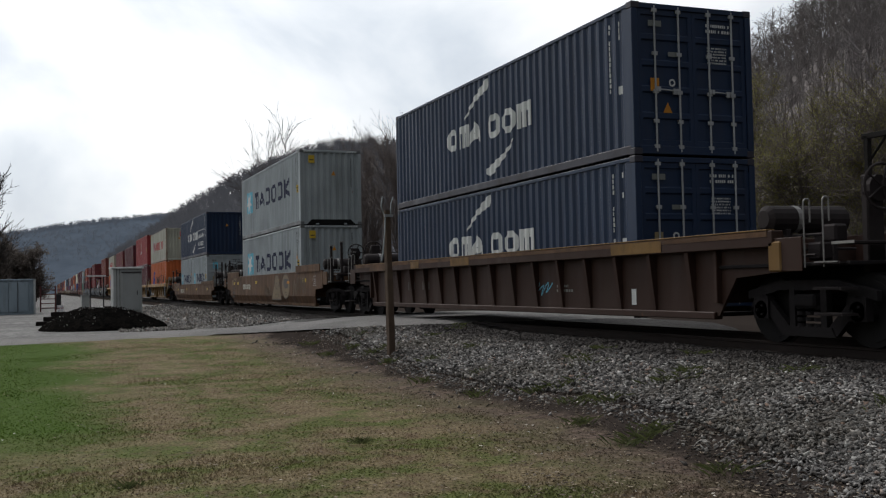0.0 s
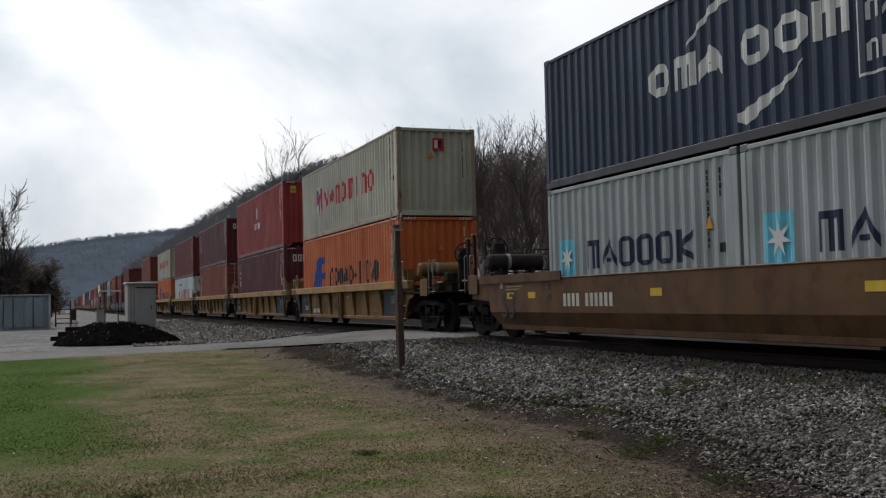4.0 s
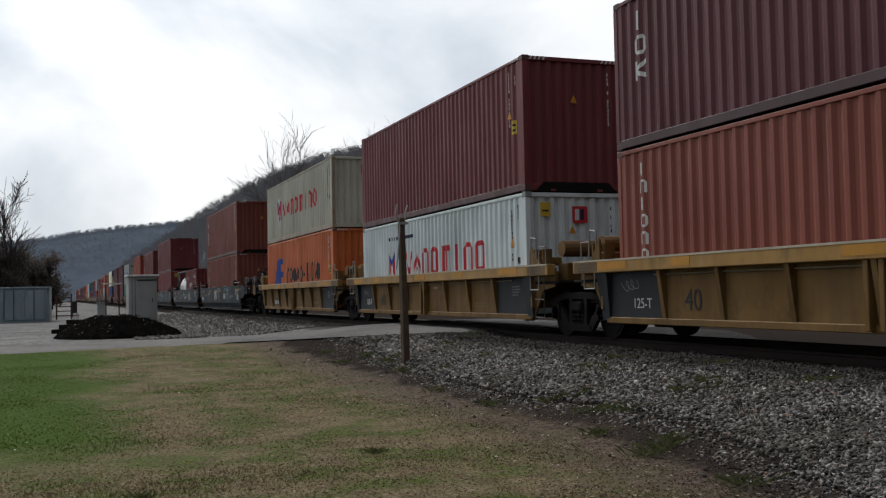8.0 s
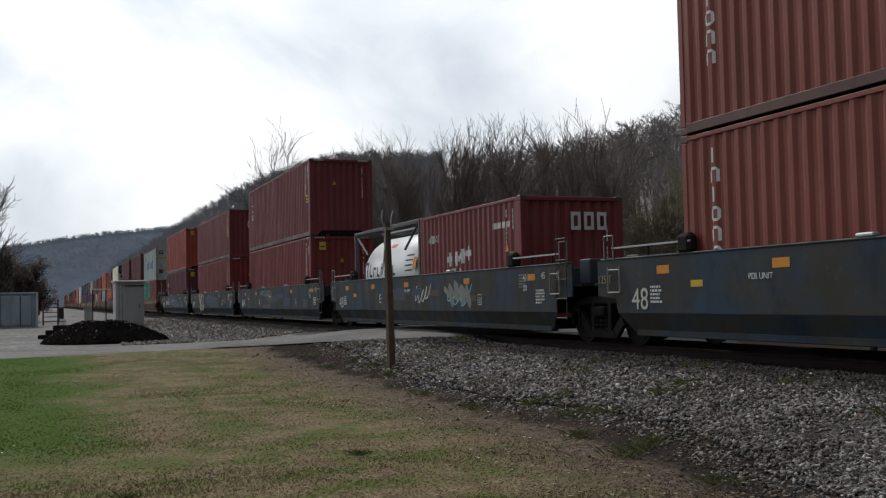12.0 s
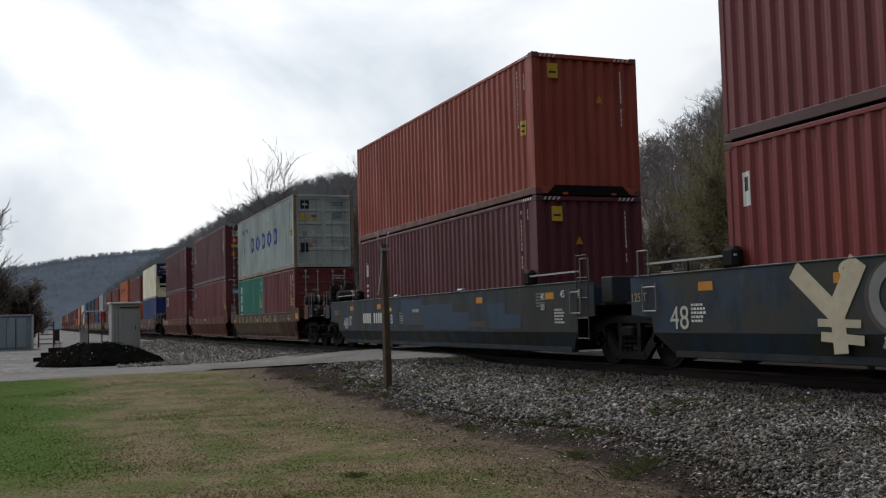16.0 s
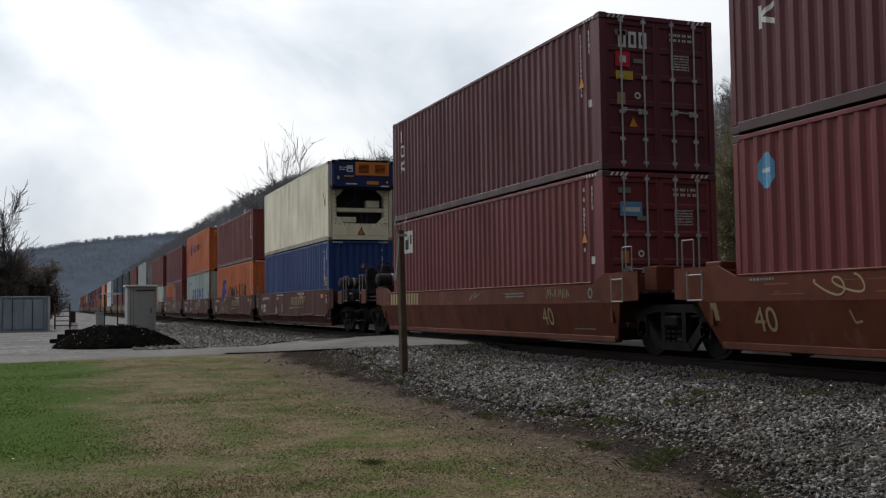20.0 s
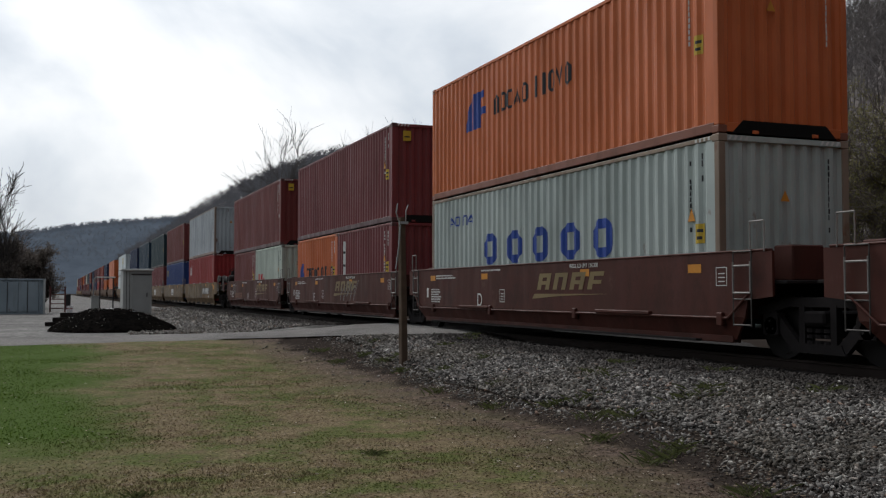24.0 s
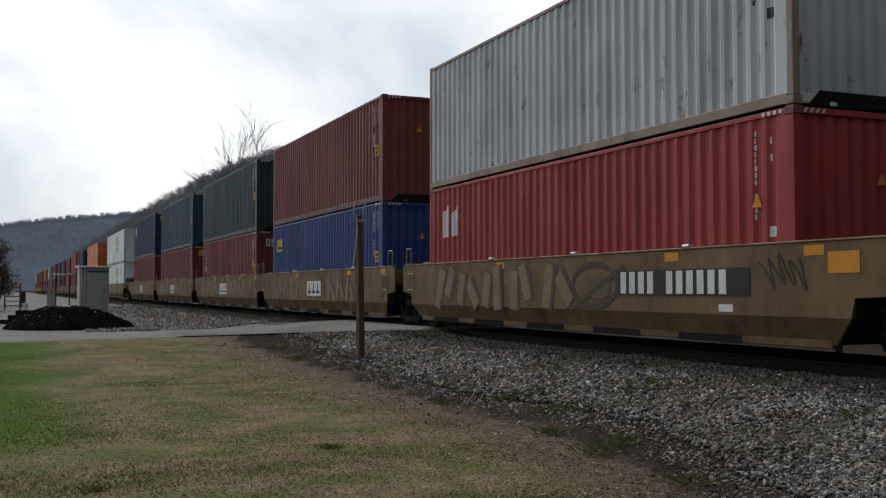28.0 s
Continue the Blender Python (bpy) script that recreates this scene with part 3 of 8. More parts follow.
class Side:
    """Collects painted shapes that follow the corrugation of the side that faces -x. u runs from the rear end forwards."""

    def __init__(self, length, flat=False):
        self.length, self.flat = length, flat
        self.ys, self.y0, self.n = breaks(length)
        self.bm, self.count = {}, 0

    def depth(self, y):
        return 0.0 if self.flat else wave(y, self.y0, self.n)

    def quad(self, key, pts):
        """A four-sided shape: the two left corners (bottom, top), then the two right ones (bottom, top), as (u, z)."""
        bm = self.bm.setdefault(key, bmesh.new())
        (u0, a0), (_, b0), (u1, a1), (_, b1) = pts
        ua, ub = min(u0, u1), max(u0, u1)
        self.count += 1
        lift = 0.004 + 0.0002 * (self.count % 24)
        cuts = [ua] + [self.length - y for y in reversed(self.ys) if ua < self.length - y < ub] + [ub]
        prev = None
        for u in cuts:
            f = (u - u0) / (u1 - u0) if u1 != u0 else 0
            y = self.length - u
            x = -(HW - 0.012) + self.depth(y) - lift
            lo, hi = bm.verts.new((x, y, a0 + (a1 - a0) * f)), bm.verts.new((x, y, b0 + (b1 - b0) * f))
            if prev:
                bm.faces.new((prev[0], lo, hi, prev[1]))
            prev = (lo, hi)

    def rect(self, key, u, z, w, h):
        self.quad(key, ((u, z), (u, z + h), (u + w, z), (u + w, z + h)))

    def word(self, key, u, z, w, h, n, seed=0, bold=0.22, gap=0.22, shapes=""):
        """n plain shapes in a row (rings, bars, peaks), standing for a painted name."""
        r = random.Random(seed)
        cell = w / (n - gap)
        cw = cell * (1 - gap)
        b = min(h * bold, cw * 0.36)
        for k in range(n):
            a = u + k * cell
            if h < 0.2:
                self.rect(key, a, z, cw, h * 0.8)
                continue
            kind = shapes[k] if k < len(shapes) else r.choice("oomnai")
            if kind in "on":
                c = min(b * 0.9, h * 0.28)
                d = c if kind == "o" else 0
                self.quad(key, ((a, z + d), (a, z + h - c), (a + b, z), (a + b, z + h)))
                self.quad(key, ((a + cw - b, z), (a + cw - b, z + h), (a + cw, z + d), (a + cw, z + h - c)))
                self.rect(key, a + b, z + h - b * 0.8, cw - 2 * b, b * 0.8)
                if kind == "o":
                    self.rect(key, a + b, z, cw - 2 * b, b * 0.8)
            elif kind == "m":
                for f in (0, 0.5, 1):
                    self.rect(key, a + f * (cw - b * 0.8), z, b * 0.8, h)
                half = 0.5 * (cw - b * 0.8)
                self.rect(key, a + b * 0.8, z + h - b, half - b * 0.8, b)
                self.rect(key, a + half + b * 0.8, z + h - b, cw - half - 1.6 * b, b)
            elif kind in "av":
                lo, hi = (z, z + h - b * 1.5) if kind == "a" else (z + h - b * 1.5, z)
                self.quad(key, ((a, lo), (a, lo + b * 1.5), (a + cw / 2, hi), (a + cw / 2, hi + b * 1.5)))
                self.quad(key, ((a + cw / 2, hi), (a + cw / 2, hi + b * 1.5), (a + cw, lo), (a + cw, lo + b * 1.5)))
                if kind == "a":
                    self.rect(key, a + cw * 0.3, z + h * 0.2, cw * 0.4, b * 0.7)
            elif kind == "x":
                self.rect(key, a, z, b, h)
                self.quad(key, ((a + b, z + h * 0.4), (a + b, z + h * 0.4 + b), (a + cw, z + h - b), (a + cw, z + h)))
                self.quad(key, ((a + b, z + h * 0.5 - b), (a + b, z + h * 0.5), (a + cw, z), (a + cw, z + b)))
            else:
                self.rect(key, a + cw * 0.3, z, b, h)

    def column(self, key, u, z1, n, size, seed=0, step=1.14):
        """Small marks one under another, for a code that is too small to read."""
        r = random.Random(seed)
        for k in range(n):
            z = z1 - (k + 1) * size * step
            if r.random() < 0.12:
                continue
            self.rect(key, u, z, size * r.uniform(0.22, 0.42), size * 0.92)

    def triangle(self, key, u, z, s):
        bm = self.bm.setdefault(key, bmesh.new())
        vs = []
        for du, dz in ((0, 0), (s, 0), (s / 2, s)):
            y = self.length - u - du
            vs.append(bm.verts.new((-(HW - 0.012) - 0.004, y, z + dz)))
        bm.faces.new(vs)

    def finish(self, parent, name="painted_mark"):
        for key, bm in self.bm.items():
            tagged(part(name, bm, ink(key), parent), kind="stuff")


class End:
    """Painted shapes on the front end, which faces -y. x to the right as seen."""

    def __init__(self, y=-0.002):
        self.y, self.bm = y, {}

    def rect(self, key, x, z, w, h, y=None):
        bm = self.bm.setdefault(key, bmesh.new())
        y = self.y if y is None else y
        bm.faces.new([bm.verts.new(p) for p in ((x, y, z), (x + w, y, z), (x + w, y, z + h), (x, y, z + h))])

    def slant(self, key, x, z, w, h, lean):
        bm = self.bm.setdefault(key, bmesh.new())
        bm.faces.new([bm.verts.new(p) for p in ((x, self.y, z), (x + w, self.y, z), (x + w + lean, self.y, z + h), (x + lean, self.y, z + h))])

    def triangle(self, key, x, z, s):
        bm = self.bm.setdefault(key, bmesh.new())
        bm.faces.new([bm.verts.new(p) for p in ((x, self.y, z), (x + s, self.y, z), (x + s / 2, self.y, z + s))])

    def ring(self, key, x, z, r, t, n=24):
        bm = self.bm.setdefault(key, bmesh.new())
        pts = [(math.cos(2 * math.pi * k / n), math.sin(2 * math.pi * k / n)) for k in range(n)]
        a = [bm.verts.new((x + r * c, self.y, z + r * s)) for c, s in pts]
        b = [bm.verts.new((x + (r - t) * c, self.y, z + (r - t) * s)) for c, s in pts]
        for k in range(n):
            j = (k + 1) % n
            bm.faces.new((a[k], a[j], b[j], b[k]))

    def column(self, key, x, z1, n, size, seed=0, step=1.14):
        r = random.Random(seed)
        for k in range(n):
            if r.random() > 0.12:
                z = z1 - (k + 1) * size * step
                self.rect(key, x, z, size * r.uniform(0.22, 0.42), size * 0.92)

    def rows(self, key, x, z1, n, w, size, seed=0):
        r = random.Random(seed)
        for k in range(n):
            z = z1 - k * size * 1.6
            a = x
            while a < x + w:
                b = r.uniform(0.3, 0.6) * size
                self.rect(key, a, z, min(b, x + w - a), size * 0.85)
                a += b + size * (0.22 if r.random() < 0.75 else 0.8)

    def finish(self, parent):
        for key, bm in self.bm.items():
            tagged(part("painted_mark", bm, ink(key), parent), kind="stuff")


def reefer_end(c, h):
    white, dark = steel("reefer"), plain("dark machine recess", (0.012, 0.013, 0.016), 0.6)
    bm = boxes((-1.09, 1.09, 0.34, 0.38, 0.16, h - 0.1))
    part("machine_recess", bm, dark, c, "dark recess of the cooling unit")
    part("lower_panel", boxes((-1.09, 1.09, 0.02, 0.34, 0.16, 0.62), bevel=0.02), white, c)
    for x in (-1.09, 0.9):
        part("side_cover", boxes((x, x + 0.19, 0.02, 0.34, 0.62, 1.86), bevel=0.02), white, c)
    for sx in (-1, 1):
        for z, k in ((0.62, 1), (1.86, -1)):
            bm = bmesh.new()
            prism_y(bm, [(sx * 0.9, z), (sx * 0.62, z), (sx * 0.9, z + 0.28 * k)][::sx * k], 0.03, 0.12)
            part("corner_gusset", bm, white, c)
    bolt = mesh_data("bolt", boxes((-0.014, 0.014, 0.012, 0.022, -0.014, 0.014)))
    for k in range(9):
        for x, z in ((-0.95, 0.62 + 0.15 * k), (0.95, 0.62 + 0.15 * k), (-0.8 + 0.2 * k, 0.58)):
            part("bolt", bolt, CAST, c).matrix_basis = pose(x, 0, z)
    for run in ([(0.1, 0.2, 0.66), (0.1, 0.2, 1.04)], [(0.3, 0.22, 0.66), (0.3, 0.22, 1.04)], [(-0.6, 0.2, 1.22), (-0.2, 0.16, 1.5), (-0.1, 0.2, 1.84)]):
        part("coolant_pipe", rods([run], 0.03), CAST, c)
    part("cross_panel", boxes((-0.9, 0.9, 0.1, 0.34, 1.05, 1.2), bevel=0.015), white, c)
    part("control_box", boxes((-0.9, -0.15, 0.06, 0.34, 0.66, 0.86), bevel=0.015), white, c)
    part("compressor_box", boxes((0.25, 0.75, 0.08, 0.34, 1.22, 1.48), bevel=0.02), white, c)
    part("unit_cover", boxes((-1.0, 1.0, 0.05, 0.34, 1.86, h - 0.11), bevel=0.02), plain("blue machine paint", (0.015, 0.025, 0.1), 0.5), c, "dark blue cooling unit cover")
    genset = part("generator_set", boxes((-1.16, 1.16, -0.42, 0.0, 1.98, h + 0.12), bevel=0.07), plain("blue generator paint", (0.014, 0.022, 0.08), 0.5), c, "clip-on generator with blue casing and orange panels")
    genset.matrix_basis = pose(0, 0, -0.12)
    part("orange_cover", boxes((-0.30, 0.98, -0.445, -0.40, 2.45, h + 0.06), bevel=0.02), plain("orange generator cover", (0.5, 0.15, 0.03), 0.5), genset)
    for x in (-1.165, 1.065):
        for z in (1.98, h - 0.02):
            part("corner_guard", boxes((x, x + 0.1, -0.432, -0.3, z, z + 0.13), bevel=0.015), GASKET, genset)
    part("lower_rail", boxes((-1.05, 1.05, -0.43, -0.36, 1.93, 1.99), bevel=0.01), GASKET, genset)
    part("top_trim", boxes((-0.95, 0.95, -0.44, -0.38, h + 0.075, h + 0.13), bevel=0.01), GASKET, genset)
    part("latch", boxes((-0.98, -0.9, -0.44, -0.42, 2.3, 2.42), bevel=0.008), ROD, genset)
    slots = bmesh.new()
    for gx in (-0.2, 0.42):
        for k in range(7):
            box(slots, gx + 0.02, gx + 0.40, -0.452, -0.444, 2.56 + 0.045 * k, 2.58 + 0.045 * k)
    part("grille", slots, GASKET, genset)
    e = End(-0.425)
    e.rect("white", -0.62, 2.58, 0.22, 0.24)
    e.rect("white", -0.66, 2.12, 0.42, 0.05)
    e.rows("white", -0.9, 2.72, 2, 0.3, 0.05, 3)
    e.rect("black", -0.58, 2.62, 0.14, 0.06, y=-0.427)
    e.rect("patch", -0.72, 2.4, 0.36, 0.05)
    e.rect("yellow", 0.86, 2.2, 0.08, 0.08)
    e.rect("white", 0.66, 2.06, 0.3, 0.05)
    e.rect("amber", 0.12, 2.14, 0.46, 0.12, y=-0.424)
    e.finish(genset)
    e = End(0.012)
    e.triangle("black", -0.12, 0.2, 0.3)
    e.y = 0.010
    e.triangle("amber", -0.075, 0.225, 0.21)
    e.finish(c)


def tank_container(c, h):
    frame_mat = plain("dark tank frame paint", (0.05, 0.05, 0.055), 0.5)
    for y in (0.0, L20 - 0.12):
        for x in (-HW, HW - 0.12):
            part("corner_post", boxes((x, x + 0.12, y, y + 0.12, 0, h), bevel=0.012), frame_mat, c)
        for z in (0.0, h - 0.12):
            part("cross_rail", boxes((-HW + 0.12, HW - 0.12, y, y + 0.12, z, z + 0.12), bevel=0.012), frame_mat, c)
    for x in (-HW, HW - 0.09):
        for z in (0.0, h - 0.09):
            part("long_rail", boxes((x, x + 0.09, 0.12, L20 - 0.12, z, z + 0.09), bevel=0.01), frame_mat, c)
        part("diagonal_brace", rods([[(x + 0.05, 0.15, h - 0.1), (x + 0.05, 1.3, h - 0.75)]], 0.035), frame_mat, c)
        part("diagonal_brace", rods([[(x + 0.05, L20 - 0.15, h - 0.1), (x + 0.05, L20 - 1.3, h - 0.75)]], 0.035), frame_mat, c)
    bm = bmesh.new()
    prof = [(0.28, 0.0), (0.30, 0.45), (0.40, 0.8), (0.58, 1.0), (0.85, 1.12)]
    prof += [(L20 - y, r) for y, r in reversed(prof)]
    rings = []
    for y, r in prof:
        rings.append([bm.verts.new((max(r, 0.01) * math.cos(2 * math.pi * k / 40), y, 1.27 + max(r, 0.01) * math.sin(2 * math.pi * k / 40))) for k in range(40)])
    for a, b in zip(rings, rings[1:]):
        for k in range(40):
            f = bm.faces.new((a[k], a[(k + 1) % 40], b[(k + 1) % 40], b[k]))
            f.smooth = True
    part("tank_shell", bm, plain("white glossy tank cladding", (0.72, 0.73, 0.73), 0.28, 0.0, 0.06, 3.0, 0.03), c, "glossy white tank shell")
    part("walkway", boxes((-0.35, 0.35, 0.2, L20 - 0.2, h - 0.06, h - 0.02)), ROD, c)
    # marks on the near flank of the shell
    def curved(key, u0, u1, z0, z1):
        b = bmesh.new()
        n = 5
        col = []
        for k in range(n + 1):
            z = z0 + (z1 - z0) * k / n
            x = -math.sqrt(max(0.01, 1.126 ** 2 - (z - 1.27) ** 2))
            col.append((b.verts.new((x, L20 - u0, z)), b.verts.new((x, L20 - u1, z))))
        for p, q in zip(col, col[1:]):
            b.faces.new((p[0], p[1], q[1], q[0]))
        part("painted_mark", b, ink(key), c)
    curved("navy", 0.72, 0.80, 1.16, 1.62)
    curved("navy", 1.04, 1.12, 1.16, 1.62)
    curved("navy", 0.80, 1.04, 1.54, 1.62)
    for k in range(7):
        a = 1.30 + 0.36 * k
        curved("black", a, a + 0.06, 1.16, 1.56 if k in (0, 3) else 1.46)
        curved("black", a + 0.06, a + 0.24, 1.38 if k % 2 else 1.16, 1.45 if k % 2 else 1.23)
    curved("red", 2.6, 3.1, 2.0, 2.09)
    for k in range(4):
        curved("black", 4.55, 5.15, 1.25 + 0.14 * k, 1.29 + 0.14 * k)
    curved("amber", 5.2, 5.45, 1.3, 1.62)


def container(length, h, key, end="blank", label="", far=False, group="containers on the train"):
    """A shipping container, its front end at y = 0, standing on z = 0."""
    c = thing("tank_container" if end == "tank" else "shipping_container", label, "tank container" if end == "tank" else "shipping container", group=group)
    if end == "tank":
        tank_container(c, h)
        return c
    mat, fmat = steel(key), frame_steel(key)
    flat = end in ("reefer", "flat")
    s = part("side_panel", side_data(length, h, flat), mat, c)
    s2 = part("side_panel", side_data(length, h, flat), mat, c)
    s2.matrix_basis = pose(0, length, 0, 0, 0, 180)
    d = frame_data(length, h)
    turn = pose(0, length, 0, 0, 0, 180)
    for name in ("top_rail", "bottom_rail"):
        for m in (pose(0, 0, 0), turn):
            part(name, d[name], sill_steel(key) if name == "bottom_rail" and fmat is mat else fmat, c).matrix_basis = m
    for m in (pose(0, 0, 0), turn):
        for mir in (False, True):
            mm = m @ pose(2 * HW - 0.12, 0, 0) if mir else m
            part("corner_post", d["corner_post"], fmat, c).matrix_basis = mm
            if not far:
                for z in (0, h - 0.118):
                    part("corner_casting", d["corner_casting"], sill_steel(key) if fmat is mat else fmat, c).matrix_basis = m @ pose((2 * HW - 0.16) if mir else 0, 0, z)
    for name in ("header", "sill"):
        for m in (pose(0, 0, 0), turn):
            part(name, d[name], mat, c).matrix_basis = m
    part("roof_panel", d["roof_panel"], mat, c)
    part("floor_panel", d["floor_panel"], UNDER, c)
    part("end_panel", end_data(h), mat, c).matrix_basis = turn
    if end == "door":
        leaf, lock, handle = door_data(h)
        for sgn in (0, 1):
            m = pose(0, 0, 0) if not sgn else Matrix.Diagonal((-1, 1, 1, 1))
            dr = part("door", leaf, mat, c)
            if sgn:
                dr.matrix_basis = pose(1.1 + 0.006 - 0.013, 0, 0)
            x0 = -HW + 0.125 + (HW * 1.0 - 0.12 if sgn else 0)
            for f in (0.30, 0.74):
                lr = part("lock_rod", lock, ROD, dr)
                lr.matrix_basis = pose(-HW + 0.125 + f * 1.09, 0, 0)
                hd = part("door_handle", handle, ROD, dr)
                hd.matrix_basis = pose(-HW + 0.125 + f * 1.09 - (0.42 if f > 0.5 else 0), 0, 0)
    elif end == "reefer":
        reefer_end(c, h)
    else:
        part("end_panel", end_data(h), mat, c)
        if h == HC and length == L40 and not far:
            # flat black plate stands for the shade inside the tunnel opening
            bm = bmesh.new()
            prism_y(bm, [(-0.98, 0.0), (0.98, 0.0), (0.78, 0.2), (-0.78, 0.2)], -0.005, 0.0015)
            part("tunnel_recess", bm, GASKET, c, "black plate for the shaded gooseneck tunnel opening")
            for x in (-0.62, 0.5):
                part("tunnel_tab", boxes((x, x + 0.12, -0.02, -0.005, 0.0, 0.055), bevel=0.008), mat, c)
    return c

# ---- well cars ----
def coat(name, col, rust, dirt, over=None):
    return paint("car paint " + name, col, rust, dirt, 0.55, over, 0.12)


CAR = dict(
    brown=coat("brown", (0.036, 0.018, 0.013), 0.4, 0.7), tan=coat("tan", (0.104, 0.053, 0.024), 0.6, 0.95, (0.064, 0.032, 0.019)),
    yellow=coat("yellow", (0.168, 0.094, 0.028), 0.3, 0.8, (0.115, 0.066, 0.027)), teal=coat("grey-green", (0.036, 0.0365, 0.031), 0.4, 0.7, (0.018, 0.042, 0.078)),
    gold=coat("gold", (0.082, 0.037, 0.021), 0.45, 0.8, (0.045, 0.02, 0.018)), oxide=coat("oxide", (0.105, 0.027, 0.014), 0.25, 0.6, (0.085, 0.023, 0.013)),
    plum=coat("dark red", (0.062, 0.0175, 0.0125), 0.2, 0.6, (0.05, 0.017, 0.013)), sand=coat("sand", (0.145, 0.094, 0.046), 0.35, 0.85, (0.095, 0.06, 0.034)))
# car yellow made brighter, with light on the chord put into the paint
CHORD = paint("chord yellow with painted light", (0.32, 0.175, 0.04), 0.25, 0.6, over=(0.24, 0.145, 0.055))
IRON = plain("pale worn grab iron", (0.22, 0.21, 0.20), 0.55, 0.0)
FRAME_STEEL = plain("dusty cast side frame", (0.04, 0.036, 0.036), 0.85, 0.0, 0.5, gloss=0.08)
EDGE = plain("pale chipped edge", (0.4, 0.36, 0.28), 0.6)
SOOT = plain("sooty brake gear", (0.027, 0.022, 0.022), 0.8, 0.0, 0.5, gloss=0.1)
HALF = 1.40                            # half the width over the side sills
WHEEL_R = 0.46
ROLLING = []
INSET = 0.11                           # how far the sheets of a ribbed car stand back


def wheelset_data():
    if "wheelset" not in DATA:
        bm = bmesh.new()
        rod(bm, (-1.05, 0, 0), (1.05, 0, 0), 0.085, 10)
        for s in (-1, 1):
            rod(bm, (s * 0.70, 0, 0), (s * 0.735, 0, 0), WHEEL_R + 0.028, 28)
            rod(bm, (s * 0.735, 0, 0), (s * 0.835, 0, 0), WHEEL_R, 28)
            rod(bm, (s * 0.835, 0, 0), (s * 0.85, 0, 0), WHEEL_R - 0.07, 20)
            rod(bm, (s * 0.85, 0, 0), (s * 1.08, 0, 0), 0.13, 12)
            for k in range(3):
                a = 2 * math.pi * k / 3
                rod(bm, (s * 1.08, 0.07 * math.cos(a), 0.07 * math.sin(a)), (s * 1.10, 0.07 * math.cos(a), 0.07 * math.sin(a)), 0.02, 6)
        DATA["wheelset"] = mesh_data("wheelset", bm)
    return DATA["wheelset"]


def truck_data():
    if "truck" not in DATA:
        side = bmesh.new()
        prism(side, [(-1.2, 0.60), (-0.55, 0.73), (0.55, 0.73), (1.2, 0.60), (1.2, 0.72), (0.55, 0.86), (-0.55, 0.86), (-1.2, 0.72)], 0.97, 1.05)
        prism(side, [(-0.50, 0.12), (0.50, 0.12), (0.43, 0.25), (-0.43, 0.25)], 0.97, 1.06)
        for k in (-1, 1):
            prism(side, [(k * 1.02, 0.63), (k * 0.84, 0.68), (k * 0.36, 0.24), (k * 0.50, 0.13)][::k], 0.965, 1.045)
            prism(side, [(k * 0.24, 0.24), (k * 0.35, 0.24), (k * 0.35, 0.76), (k * 0.24, 0.76)][::k], 0.96, 1.055)
            box(side, 0.96, 1.08, k * 0.9 - 0.15, k * 0.9 + 0.15, 0.34, 0.64)
        # dark plate behind the bars stands for shade in the frame's windows
        DATA["plate"] = mesh_data("back_plate", prism(bmesh.new(), [(-0.95, 0.66), (-0.40, 0.2), (0.40, 0.2), (0.95, 0.66)], 0.90, 0.94))
        DATA["truck"] = mesh_data("side_frame", side)
        sp = bmesh.new()
        for y in (-0.16, 0.0, 0.16):
            for k in range(4):
                rod(sp, (1.0, y, 0.24 + 0.08 * k), (1.0, y, 0.29 + 0.08 * k), 0.07, 10)
        DATA["springs"] = mesh_data("spring_group", sp)
        DATA["bolster"] = mesh_data("bolster", boxes((-1.12, 1.12, -0.2, 0.2, 0.50, 0.68), bevel=0.03))
    return DATA["truck"]


def truck(car, y, rolling=True):
    tr = part("truck", truck_data(), FRAME_STEEL, car)
    tr.matrix_basis = pose(0, y, 0)
    part("back_plate", DATA["plate"], UNDER, tr)
    b = part("side_frame", DATA["truck"], UNDER, tr)
    b.matrix_basis = pose(0, 0, 0, 0, 0, 180)
    tagged(part("spring", DATA["springs"], UNDER, tr), kind="stuff")
    tagged(part("spring", DATA["springs"], UNDER, tr), kind="stuff").matrix_basis = pose(0, 0, 0, 0, 0, 180)
    part("bolster", DATA["bolster"], UNDER, tr)
    for dy in (-0.9, 0.9):
        w = part("wheelset", wheelset_data(), WHEEL, car)
        w.matrix_basis = pose(0, y + dy, WHEEL_R)
        if rolling:
            ROLLING.append((w, y + dy))


def well_side(style, y0, y1, f_end, r_end, top, bot):
    """Outline of a side in (y, z): f_end and r_end are how far the upper part reaches past the well, over the trucks."""
    cut = 0.62
    return [(y0, bot), (y0 - 0.42, bot + 0.55 if f_end > 0.5 else bot + 0.3), (y0 - f_end, bot + 0.62), (y0 - f_end, top), (y1 + r_end, top), (y1 + r_end, bot + 0.62), (y1 + 0.42, bot + 0.55 if r_end > 0.5 else bot + 0.3), (y1, bot)]


